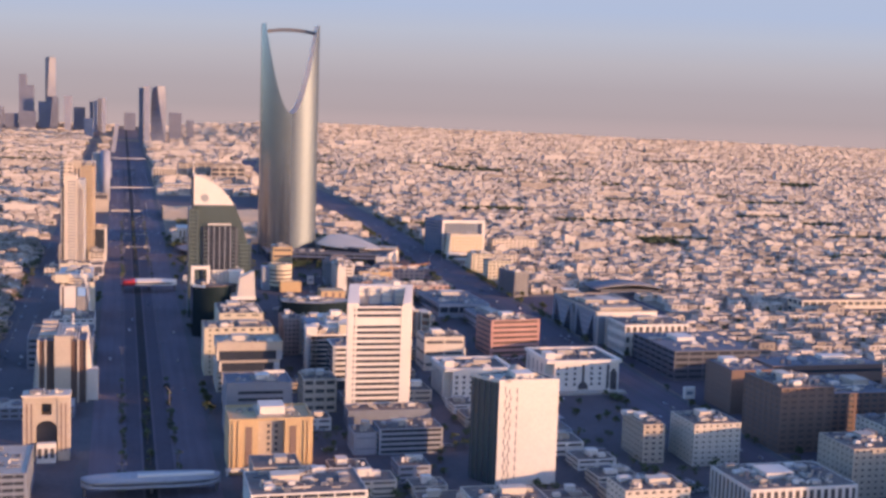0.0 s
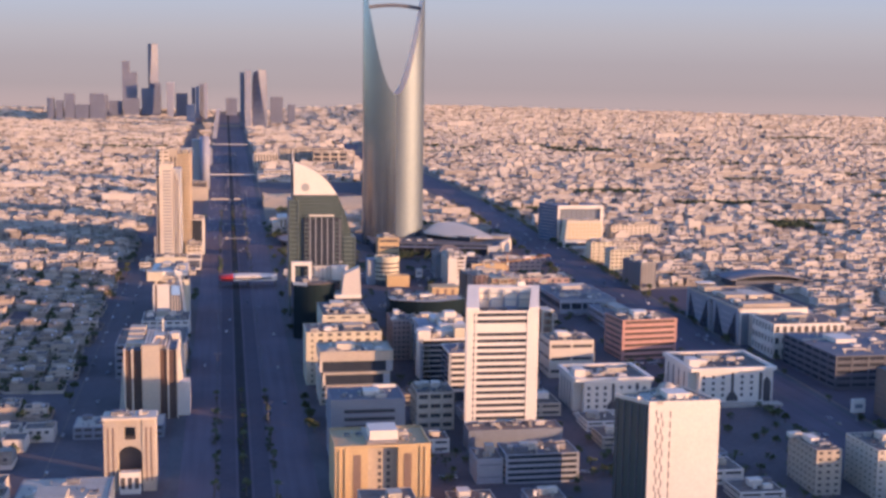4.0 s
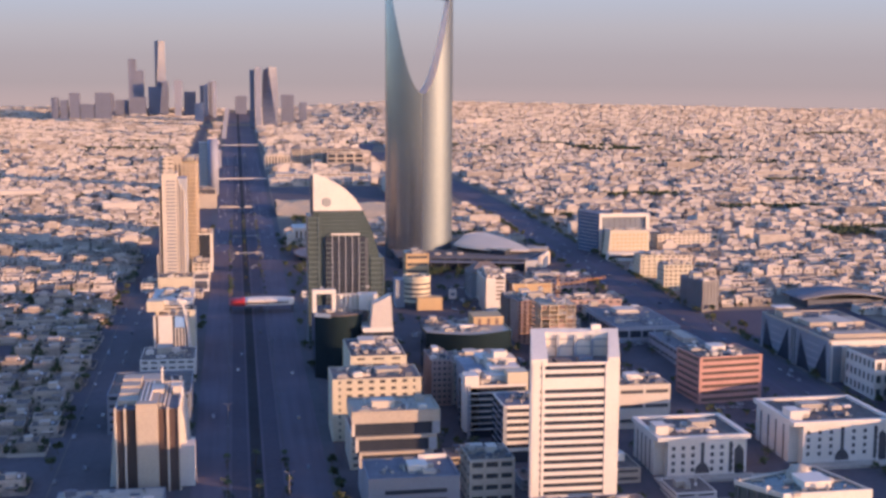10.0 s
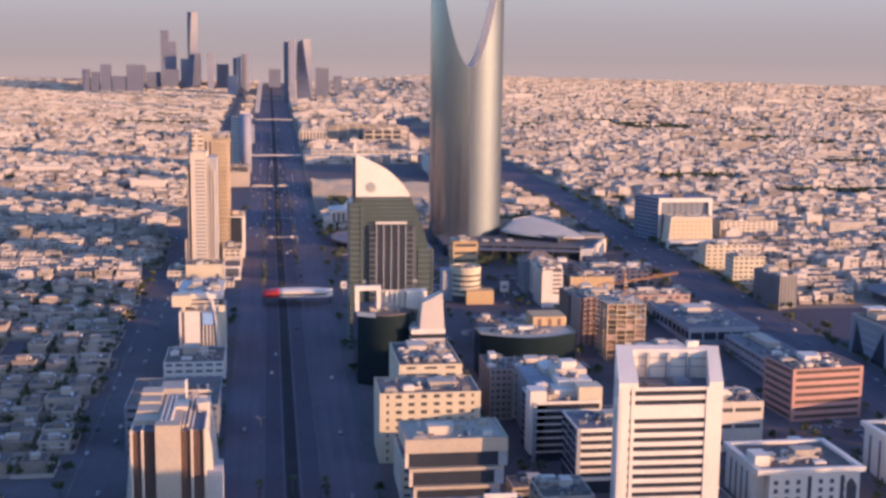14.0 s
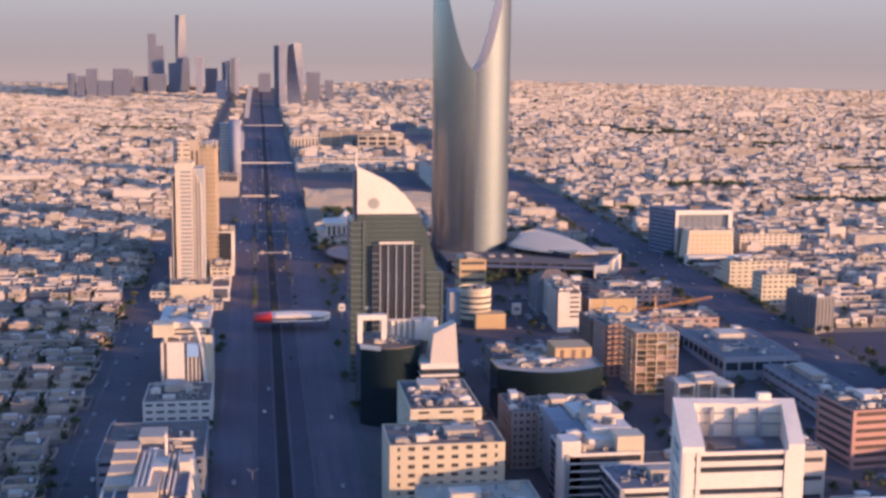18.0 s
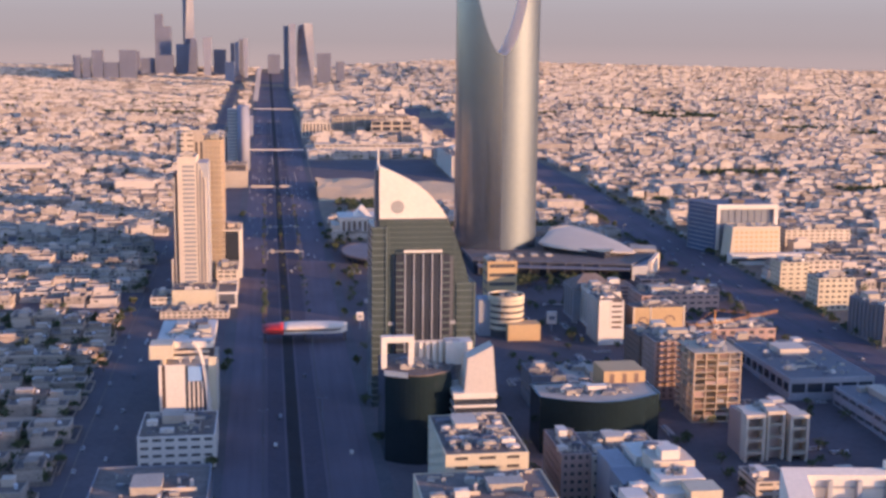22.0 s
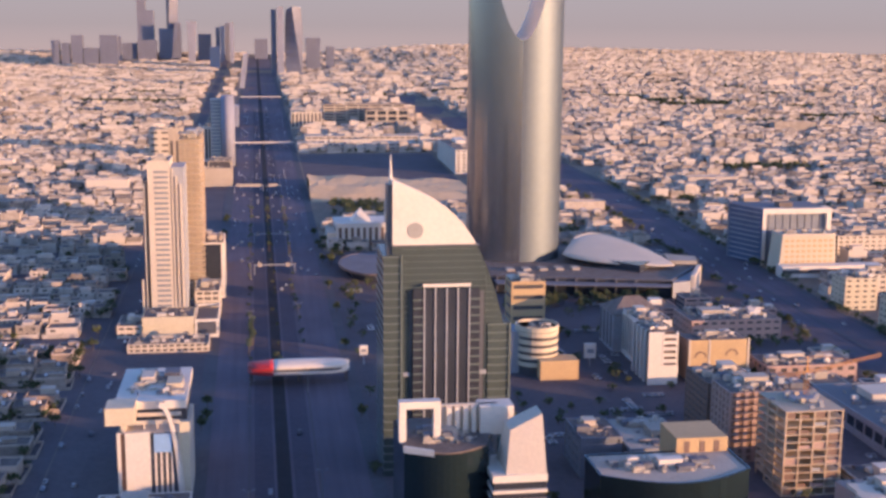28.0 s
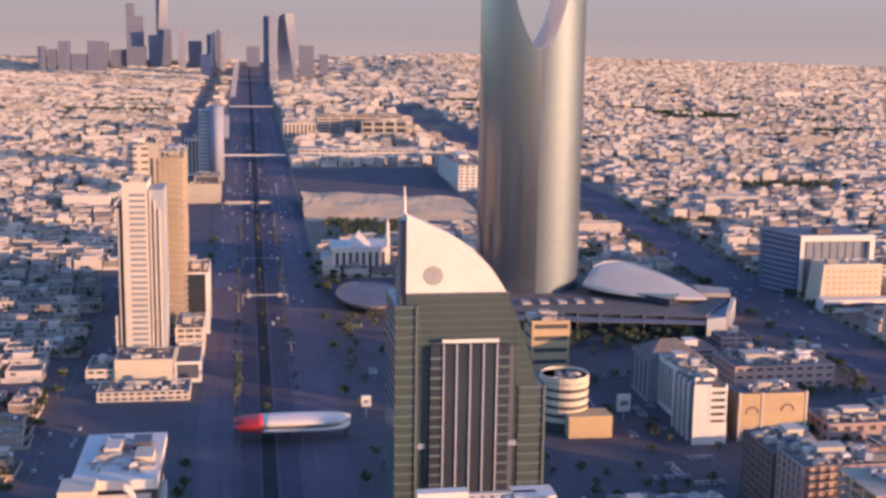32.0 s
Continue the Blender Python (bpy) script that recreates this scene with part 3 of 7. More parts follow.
# ---- gateway building with the tall arch ----
def gate_building():
    cx, cy = -43.0, 766.0
    zb = ground_z(756)
    h = 16.0 - zb
    root = thing("gate_building", "beige stone building with a tall arched portal and square opening", "building", (cx, cy, zb))
    part("wing", Geo().box(-13.5, -6.5, -10, 4, -3, h), "tan", root)
    part("wing", Geo().box(6.5, 13.5, -10, 4, -3, h), "tan", root)
    # lintel with an arch under it and a square opening in it
    arch = Geo()
    pts = [(6.5 * math.cos(math.pi * i / 12), h - 21 + 6.5 * math.sin(math.pi * i / 12)) for i in range(13)]
    v, f = [], []
    for x, z in pts:
        v += [(x, -9.5, z), (x, -9.5, h - 12.0), (x, 3.6, z), (x, 3.6, h - 12.0)]
    for i in range(12):
        a, b = 4 * i, 4 * i + 4
        f += [(a, a + 1, b + 1, b), (a + 2, b + 2, b + 3, a + 3), (a, b, b + 2, a + 2)]
    arch.add(v, f)
    arch.box(-6.5, -3, -9.5, 3.6, h - 12, h).box(3, 6.5, -9.5, 3.6, h - 12, h).box(-3, 3, -9.5, 3.6, h - 4, h).box(-3, 3, -9.5, 3.6, h - 12, h - 11)
    part("arch", arch, "tan", root)
    part("recess", Geo().box(-6.4, 6.4, 0, 3.2, -3, h - 1), "dark", root, "dark recess behind the arch")
    for x in (-11.2, -8.6, 8.6, 11.2):
        part("window_slit", Geo().box(x - 0.4, x + 0.4, -10.2, -9.7, 6, h - 4), "brown", root)
    part("cornice", Geo().box(-14.2, 14.2, -10.8, 4.6, h, h + 1.3), "cream", root)
    part("porch", Geo().box(-5.5, 5.5, -14, -9, -3, 12), "white", root)
    for x in (-3.6, 0, 3.6):
        part("porch_window", Geo().box(x - 1.1, x + 1.1, -14.2, -13.8, 3, 9), "house_dark", root)
    roof_stuff(root, rect(22, 10, 0, -3), h + 1.3, 4, 3, False)


gate_building()
block("office_building", "grey modern office block with a pale ribbed roof", -92, -48, 664, 720, -3.0, "bluegrey", "glass", 3.8, 0.5, 6, 0.5, roof="roof_light", seed=6, count=6)
block("shop_building", "low white building with a cluttered roof", 66, 128, 618, 660, -6.0, "white", "glass", 4, 0.5, 9, 0.8, seed=7, count=12)
def two_band_office():
    cx, cy = 88.5, 802.0
    zb = ground_z(cy)
    o = -5.0 - zb
    root = thing("office_building", "blue-grey office block with dark window bands", "office building", (cx, cy, zb))
    part("body", Geo().box(-21.5, 21.5, -15.5, 15.5, -3, 19.4 + o), "bluegrey", root)
    for z in (13.4, 8.8, 4.2):
        part("window_band", Geo().box(-13.8, 15.4, -15.8, -15.3, z - 0.95 + o, z + 0.95 + o), "glass", root)
    part("parapet", Geo().ring(rect(43.2, 31.2), rect(42, 30), 19.4 + o, 20.4 + o), "bluegrey", root)
    part("roof", Geo().box(-20.9, 20.9, -14.9, 14.9, 19.41 + o, 19.6 + o), "roof_dark", root)
    part("roof_screen", Geo().box(6, 20, 13.6, 14.8, 19.6 + o, 21.8 + o), "white", root)
    roof_stuff(root, rect(38, 26), 19.6 + o, 8, 5)


two_band_office()


# ---- stepped office block with three dark bands ----
def stepped_block():
    cx, cy = 88.5, 866.0
    zb = ground_z(cy)
    o = -zb
    root = thing("office_building", "brown stepped office block with three dark glass bands", "office building", (cx, cy, zb))
    for k, (top, low, half) in enumerate(((28.5, 23.2, 23.0), (16.5, 14.9, 21.2), (8.5, 6.9, 19.4))):
        y = -14.0 - 1.0 * k
        part("storey_slab", Geo().box(-half, half, y, 16, low + o, top + o), "tan", root)
        part("window_band", Geo().box(-half + 1.2, half - 1.2, y + 1.2, 15.5, low - 6.7 + o, low + o), "glass", root)
        part("side_fin", Geo().box(-half, -half + 1.5, y + 0.1, y + 3, low - 6.7 + o, low + o), "cream", root)
        part("side_fin", Geo().box(half - 4.2, half, y + 0.1, 16, low - 6.7 + o, low + o), "grey", root)
    part("base", Geo().box(-17, 17, -14.5, 15, -3, 0.3 + o), "grey", root)
    part("parapet", Geo().ring(rect(46, 30.2, 0, 1), rect(44.8, 29, 0, 1), 28.5 + o, 29.6 + o), "tan", root)
    roof_stuff(root, rect(42, 26, 0, 1), 28.5 + o, 12, 5)


stepped_block()
block("office_building", "cream office block with rows of small dark windows", 64, 118, 960, 994, 20.5, "yellow", "house_dark", 4.1, 0.55, 7.2, 3.6, seed=9, count=8, corner=3.6)
block("office_building", "cream office block with a roof crowded with plant", 79, 115, 1004, 1060, 24.5, "yellow", "house_dark", 4.0, 0.66, 12, 5.0, seed=10, count=40, corner=4)

block("shop_building", "low cream annexe between two offices", 70, 112, 908, 944, 2.0, "cream", "house_dark", 4, 0.6, 7, 2.4, seed=111, count=8)


# ---- ribbed white block beside the highway ----
def ribbed_block():
    cx, cy = -39.5, 915.0
    zb = ground_z(cy)
    h = 28.0 - zb
    root = thing("office_building", "white office block with tall dark window strips and side buttresses", "office building", (cx, cy, zb))
    part("wing", Geo().box(-16.5, -4.5, -25, 30, -3, h - 3), "brown_glass", root, "brown glazed wing")
    part("wing", Geo().box(5.5, 16.5, -25, 30, -3, h - 3), "brown_glass", root, "brown glazed wing")
    part("shaft", Geo().box(-5.5, 5.5, -29, 28, -3, h), "tan", root, "plain tan shaft")
    part("shaft_top", Geo().box(-5.6, 5.6, -29.2, -22, h, h + 1.2), "tan", root)
    for k in range(4):
        part("roof_step", Geo().box(-16, -5.7, -16 + 11.5 * k, -5 + 11.5 * k, h - 2.7, h + 1.2 * k), "tan", root)
    for x in (-3.4, -1.2, 1.0):
        part("roof_rib", Geo().box(x - 0.45, x + 0.45, -21.8, 22, h, h + 1.3), "white", root)
    for x in (6.6, 8.6):
        part("roof_rib", Geo().box(x - 0.5, x + 0.5, -22, 24, h - 2.7, h - 0.6), "cream", root)
    part("roof_fin", Geo().box(5.0, 5.8, 20, 24, h, h + 9), "white", root)
    part("corner_turret", Geo().box(12, 16.4, 2, 12, h - 2.7, h + 2.5), "cream", root)
    for x in (-16.5, -11.6, 10.6, 16.5):
        part("rib", Geo().box(x - 0.5, x + 0.5, -26.2, -24, -3, h - 1.6), "cream", root)
        part("roof_rib", Geo().box(x - 0.4, x + 0.4, -26, 30, h - 3.2, h - 1.6), "white", root)
    for y in (-14, 0, 14, 27):
        for s in (-1, 1):
            g = Geo().add([(s * 16.4, y - 1.2, -3), (s * 21.5, y - 1.2, -3), (s * 18.5, y - 1.2, h - 12), (s * 16.4, y - 1.2, h - 1),
                           (s * 16.4, y + 1.2, -3), (s * 21.5, y + 1.2, -3), (s * 18.5, y + 1.2, h - 12), (s * 16.4, y + 1.2, h - 1)],
                          [(0, 1, 2, 3), (7, 6, 5, 4), (0, 4, 5, 1), (1, 5, 6, 2), (2, 6, 7, 3), (3, 7, 4, 0)])
            part("buttress", g, "white", root)
    part("side_wing", Geo().box(16.6, 24, -20, -8, -3, 22), "white", root)
    part("side_wing", Geo().box(17, 23, 8, 18, -3, 16), "white", root)
    part("roof", Geo().box(-16, 16, -24.5, 29.5, h - 3, h - 2.7), "roof_dark", root)
    roof_stuff(root, rect(26, 40, 0, 6), h - 2.7, 14, 8)


ribbed_block()
block("shop_building", "low pale arcade with dark arches", -84, -30, 850, 876, -13.0, "bluegrey", "house_dark", 5.0, 0.5, 6, 1.6, roof="roof_light", seed=15, count=3, tall=False)
block("office_building", "low grey hall with a white roof rim", -71, -21, 992, 1052, 8.0, "bluegrey", "glass", 5, 0.6, 9, 1.0, roof="roof", seed=16, count=7, crown=2.4)
block("office_building", "low white office block with a crowded roof", -60, -22, 1108, 1150, 3.0, "white", "house_dark", 4.2, 0.62, 6, 2.0, seed=17, count=12)


# ---- white block with the blue screen and the arched fin ----
def screen_block():
    cx, cy = -39.0, 1188.0
    zb = ground_z(cy)
    o = -zb
    h = 23.0 + o
    root = thing("office_building", "white office block with a blue screen, terraces and a curved fin", "office building", (cx, cy, zb))
    part("body", Geo().box(-15, 15.4, -17.5, 22, -3, h - 0.4), "cream", root)
    part("front_panel", Geo().box(-11.8, -1.3, -18.3, -17.4, -3, h), "white", root, "plain white front panel")
    part("front_strip", Geo().box(-15.2, -13.7, -18.2, -17.4, -3, h), "white", root)
    part("dark_strip", Geo().box(-13.7, -11.8, -17.9, -17.3, -3, h - 0.5), "brown_glass", root)
    part("recess", Geo().box(-1.3, 10.4, -17.8, -17.3, -3, h - 0.5), "dark", root, "dark glazed bay")
    for x in (0.9, 3.3, 5.7, 7.9):
        part("mullion", Geo().box(x - 0.4, x + 0.4, -18.5, -17.7, -3, h - 9.5), "white", root)
    part("screen", Geo().box(0.4, 8.0, -18.7, -18.0, 13.8 + o, 22.1 + o), "screen", root, "pale blue advertising screen")
    part("side_panel", Geo().box(11.4, 15.7, -18.2, -17.4, -3, 27 + o), "yellow", root)
    fin, n = Geo(), 14
    v, f = [], []
    for i in range(n + 1):
        a = math.pi / 2 * i / n
        for r in (0.0, 2.3):
            x, z = 3.3 + (9.6 - r) * math.sin(a), -3 + (36.6 + o + 3 - r) * math.cos(a)
            v += [(x, -19.6, z), (x, -18.4, z)]
    for i in range(n):
        a, b = 4 * i, 4 * i + 4
        f += [(a, b, b + 2, a + 2), (a + 1, a + 3, b + 3, b + 1), (a, a + 1, b + 1, b), (a + 2, b + 2, b + 3, a + 3)]
    part("curved_fin", fin.add(v, f), "white", root, "tall curved white fin")
    # terrace over the front, set back under the upper floors
    part("upper_floor", Geo().box(-16, 13.6, -1, 40, h - 0.6, 28.2 + o), "house_dark", root, "dark open upper floor")
    part("top_slab", Geo().box(-17.6, 13.8, -2.2, 52, 28.2 + o, 32 + o), "white", root)
    part("corner_box", Geo().box(-20, -7.7, -17.2, -3, 26 + o, 33.8 + o), "yellow", root, "overhanging cream corner box")
    part("corner_post", Geo().box(-13.4, -11.8, -16, -4, h - 0.4, 26 + o), "cream", root)
    for y, z in ((-12.5, 25.6), (-7, 27.4)):
        part("terrace_beam", Geo().box(-7.7, 11.5, y - 0.6, y + 0.6, z - 0.8 + o, z + 0.8 + o), "cream", root)
    for x in (-4, 1.5, 7):
        part("terrace_post", Geo().box(x - 0.4, x + 0.4, -12.9, -12.1, h - 0.4, 25.2 + o), "cream", root)
    part("rear_block", Geo().box(-14, 12, 20, 52, -3, 28.3 + o), "tan", root)
    part("roof_house", Geo().box(-8, -2, 22, 34, 32 + o, 36 + o), "cream", root)
    part("roof_house", Geo().box(4, 11, 14, 26, 32 + o, 35 + o), "yellow", root)
    part("plant_box", Geo().box(2, 9, 30, 40, 32 + o, 35.5 + o), "dark", root)
    roof_stuff(root, rect(28, 50, -2, 25), 32 + o, 18, 12, False)


screen_block()


# ---- slender banded tower and its neighbours ----
def slender_tower():
    cx, cy = -54.0, 1486.0
    zb = ground_z(1470)
    h = 107.0 - zb
    root = thing("residential_tower", "slender cream tower with banded windows and grooved sides", "residential tower", (cx, cy, zb))
    part("shaft", Geo().box(-9.5, 5, -16, 16, -3, h), "cream", root)
    part("side_shaft", Geo().box(-13, -9.4, -13, 14, -3, h - 12), "brown", root, "dark brown recessed side")
    part("side_rib", Geo().box(-15.5, -14.2, -14, -11, -3, 32).box(-12.6, -11.6, -14.4, -13.2, -3, h - 14), "cream", root)
    part("grooved_shaft", Geo().box(5, 14, -14.5, 15, -3, h - 3), "grey", root)
    for x in (6.4, 9.0, 11.6):
        part("rib", Geo().box(x - 0.6, x + 0.6, -16.2, -14.4, -3, h - 3 - (x - 6) * 2), "cream", root)
    n = 30
    band = Geo().box(-5.4, 3.6, -16.35, -15.6, -0.75, 0.75).mesh("window_band", M["bluegrey"])
    for k in range(n):
        part("window_band", band, "bluegrey", root, at=(0, 0, 4 + (h - 10) * k / (n - 1)))
    part("parapet", Geo().ring(rect(14.8, 32.4, -2.25, 0), rect(13.4, 31, -2.25, 0), h, h + 1.6), "cream", root)
    roof_stuff(root, rect(12, 24, -2, 0), h, 19, 3)


slender_tower()
block("podium_hall", "windowless cream podium hall in front of the slender tower", -67.5, -34.5, 1440, 1468, 10.0, "yellow", "yellow", 14, 0.9, 40, 0, roof="roof", seed=20, count=3, tall=False)
block("shop_building", "low cream shop wing on the side street", -84, -68, 1443, 1475, 4.0, "cream", "house_dark", 4, 0.6, 5, 1.5, seed=21, count=3)
block("forecourt_building", "low pale pavilion with arched front", -74, -24, 1408, 1430, 0.5, "cream", "house_dark", 3.5, 0.5, 4, 1.4, seed=22, count=8, tall=False)


def unfinished_tower(name, label, x0, x1, y0, y1, ztop, storey, bays, material, extra=True):
    """A bare frame: slabs and columns with nothing between them."""
    cx, cy = (x0 + x1) / 2, (y0 + y1) / 2
    zb = ground_z(cy)
    h, w, d = ztop - zb, x1 - x0, y1 - y0
    root = thing(name, label, "construction", (cx, cy, zb))
    part("core", Geo().box(-w * 0.16, w * 0.24, -d * 0.1, d * 0.3, -3, h + 2), "grey", root)
    if ztop > 100:
        part("infill", Geo().box(-w * 0.42, w * 0.4, -d * 0.4, d * 0.46, -3, h - 4), "tan", root, "raw block walls behind the scaffold")
    floors = int(round(h / storey))
    slab_mesh = Geo().box(-w / 2, w / 2, -d / 2, d / 2, -0.22, 0.22).mesh("floor_slab", M[material])
    for k in range(floors + 1):
        part("floor_slab", slab_mesh, material, root, at=(0, 0, k * h / floors))
    col = Geo().box(-0.32, 0.32, -0.32, 0.32, -3, h).mesh("column", M[material])
    for i in range(bays + 1):
        x = -w / 2 + 0.6 + (w - 1.2) * i / bays
        part("column", col, material, root, at=(x, -d / 2 + 0.6, 0))
        if i in (0, bays):
            for j in (1, 2, 3):
                part("column", col, material, root, at=(x, -d / 2 + 0.6 + (d - 1.2) * j / 3, 0))
    if extra and ztop < 100:
        rq = random.Random(9)
        bw = (w - 1.2) / bays
        for k in range(floors):
            for i in range(bays):
                if rq.random() < 0.5:
                    x = -w / 2 + 0.6 + bw * (i + 0.5)
                    z = (k + 0.5) * h / floors
                    part("infill_panel", Geo().box(x - bw / 2 + 0.3, x + bw / 2 - rq.choice((0.3, 2.2)), -d / 2 + 1.0, -d / 2 + 1.3, z - h / floors / 2 + 0.2, z + rq.choice((0.0, 1.4))), rq.choice(("pink", "brown", "brown", "grey")), root)
    if extra:
        rng = random.Random(int(w * 10))
        for k in range(10):
            x, y = rng.uniform(-w / 2 + 1, w / 2 - 1), rng.uniform(-d / 2 + 1, d / 2 - 1)
            part("formwork", Geo().box(x - 1, x + 1, y - 0.8, y + 0.8, h + 0.3, h + rng.uniform(1, 3.5)), rng.choice(("scaffold", "grey")), root)
    return root


unfinished_tower("scaffolded_tower", "unfinished tower behind tan scaffolding", -47.5, -30.5, 1540, 1575, 120, 4.2, 4, "scaffold")
block("residential_tower", "grey concrete tower with dark openings", -76, -59.5, 1640, 1665, 115, "cream", "house_dark", 5.0, 0.7, 7, 3.0, seed=23, count=4)
block("residential_tower", "tan concrete tower with tall slit windows", -58, -49, 1595, 1625, 120, "tan", "house_dark", 40, 0.5, 4.5, 2.2, seed=24, count=4)
block("office_building", "low tan block behind the scaffolded tower", -40, -20, 1640, 1672, 26, "tan", "house_dark", 5, 0.6, 6, 2, seed=25, count=5)
block("office_building", "dark glazed block with white corner fins", -36, -17, 1545, 1590, 40, "white", "glass", 60, 0.06, 19, 1.6, seed=26, count=3, corner=2.2)
block("shop_building", "low cream showroom by the highway", -36, -19, 1490, 1530, 16, "cream", "house_dark", 4, 0.5, 5, 1.2, seed=27, count=6)
block("shop_building", "low building round a dark courtyard", -34, -19, 1440, 1486, 8, "white", "dark", 8, 0.3, 15, 0.9, roof="dark", seed=28, count=0, tall=False, crown=6)


def round_front_tower(cx, cy, w, d, ztop):
    zb = ground_z(cy)
    h = ztop - zb
    root = thing("office_tower", "tall office tower with a rounded silver front", "office tower", (cx, cy, zb))
    n = 16
    poly = [(w / 2 * math.cos(-math.pi + math.pi * i / n), -d / 2 + d * 0.5 * math.sin(-math.pi + math.pi * i / n)) for i in range(n + 1)] + [(w / 2, d / 2), (-w / 2, d / 2)]
    part("shaft", Geo().prism(poly, -3, h), "far_pale", root, "grey rounded glass front", True)
    part("back_shaft", Geo().box(-w / 2 - 13, -w / 2 + 0.5, -2, d / 2, -3, h - 5), "grey", root)
    for k in range(18):
        part("floor_band", Geo().box(-w / 2 - 13.3, -w / 2 - 1, -2.4, d / 2 + 0.2, 5 + k * 4.6, 6.6 + k * 4.6), "white", root)


round_front_tower(-27.5, 2262.0, 17, 24, 108)


# ---- green office tower with the pale sail-shaped crown ----
def sail_building():
    cx, y0 = 90.0, 1195.0
    zb = ground_z(y0)
    root = thing("office_tower", "green glass office tower with a pale quarter-round sail crown", "office tower", (cx, y0, zb))
    o = -zb
    # the body with its right-hand shoulder in one long curve down from the crown
    curve = []
    n = 18
    for i in range(n + 1):
        u = i / n
        x = -22.0 + 52.0 * u
        z = 128.5 - 23.4 * u - 43.7 * u ** 4.26
        curve.append((x, z + o))
    low_z = -4.0
    cut = 98.5 + o

    def profile(z_from, z_to, y_a, y_b):
        pts = [p for p in curve if z_from <= p[1] <= z_to]
        # the crossing points, so that the pieces meet
        for zc in (z_from, z_to):
            for (xa, za), (xb, zb2) in zip(curve, curve[1:]):
                if za >= zc > zb2:
                    k = (za - zc) / (za - zb2)
                    pts.append((xa + (xb - xa) * k, zc))
        pts.sort(key=lambda p: -p[1])
        outline = [(-22.0, z_from)] + [(pts[-1][0], z_from)] + [p for p in reversed(pts) if p[1] > z_from + 0.01] + ([(-22.0, z_to)] if pts[0][0] > -21.9 else [])
        g, m = Geo(), len(outline)
        v = [(x, y_a, z) for x, z in outline] + [(x, y_b, z) for x, z in outline]
        f = [tuple(range(m)), tuple(range(2 * m - 1, m - 1, -1))] + [(i, m + i, m + (i + 1) % m, (i + 1) % m) for i in range(m)]
        return g.add(v, f)
    part("body", profile(62.0 + o, cut, 0, 34), "green_glass", root, "dark green glass body").data.flip_normals()
    part("lower_body", Geo().box(-22, 29.9, 0, 34, low_z, 62.0 + o), "green_glass", root)
    part("sail", profile(cut, 128.4 + o, -0.6, 6), "white", root, "pale cream quarter-round sail").data.flip_normals()
    part("sail_edge", Geo().box(-24.2, -22.0, 1, 9, low_z, 126 + o), "dark", root, "dark upright edge")
    part("mast", Geo().tube((-22.4, 4, 126 + o), (-22.4, 4, 139 + o), 0.9, 0.25), "white", root)
    disc = Geo().tube((-11.6, -0.62, 105.2 + o), (-11.6, -0.85, 105.2 + o), 3.7, n=28)
    part("emblem_disc", disc, "disc", root, "plain grey round emblem")
    part("ledge", Geo().box(-22.5, 18.2, -0.9, 1, 97.7 + o, 98.5 + o), "dark", root)
    # pale floor bands on the side towers, glazed strips in the middle
    sh = 3.9
    k = 0
    for x0, x1, top, y in ((-26.5, -17.8, 94.0, -2.0), (22.5, 33.2, 61.0, -1.0)):
        part("side_tower", Geo().box(x0 + 0.3, x1 - 0.3, y + 0.4, 30, low_z, top + o), "green_glass", root)
        rib = Geo().box(x0, x1, y, 30.2, 0.2, 1.0).mesh("floor_band", M["greengrey"])
        for i in range(int((top + o) / sh) + 1):
            part("floor_band", rib, "greengrey", root, at=(0, 0, i * sh + (top + o) % sh - 1.3))
        part("corner_strip", Geo().box(x1 - 0.7, x1 + 0.3, y - 0.3, 30, low_z, top + o), "greengrey", root)
    for i in range(12):
        zl = 64.0 + i * 2.95
        xr = max(x for x, z in curve if z - o >= zl) + 0.6
        part("floor_line", Geo().box(-17.6, xr, -0.14, 0.02, zl + o - 0.12, zl + o + 0.12), "greengrey", root)
    for x, ztop in ((-16.2, 92), (21.6, 84)):
        part("seam", Geo().box(x - 0.12, x + 0.12, -0.2, 0.02, low_z, ztop + o), "greengrey", root)
    part("bay_body", Geo().box(-12.6, 18.4, -2.4, 0.2, low_z, 78.0 + o), "glass", root, "dark glazed centre bay")
    ribm = Geo().box(-0.34, 0.34, -3.0, -2.3, low_z, 78.6 + o).mesh("mullion", M["grey"])
    for x in (-7.5, -2.4, 2.9, 8.1, 13.4):
        part("mullion", ribm, "greengrey", root, at=(x, 0, 0))
    part("bay_cap", Geo().box(-8.2, 13.9, -3.4, -2.2, 79.3 + o, 80.7 + o), "white", root)
    for xa, xb in ((-12.8, -7.9), (13.8, 18.6)):
        bandm = Geo().box(xa, xb, -2.8, -2.3, 0.2, 1.0).mesh("floor_band", M["greengrey"])
        for i in range(22):
            part("floor_band", bandm, "greengrey", root, at=(0, 0, i * sh + 2))
    for xa, xb in ((-14.2, -12.9), (18.7, 20.6)):
        part("recess", Geo().box(xa, xb, -0.3, 0.1, low_z, 76.5 + o), "dark", root, "dark upright recess beside the centre bay")
    for x in (-15.4, 20.6):
        part("sign_panel", Geo().box(x - 1.6, x + 1.6, -0.9, -0.32, 36.6 + o, 38.6 + o), "grey", root)
    part("roof_plant", Geo().box(-20, 14, 8, 30, cut - 6, cut - 1), "grey", root)


sail_building()


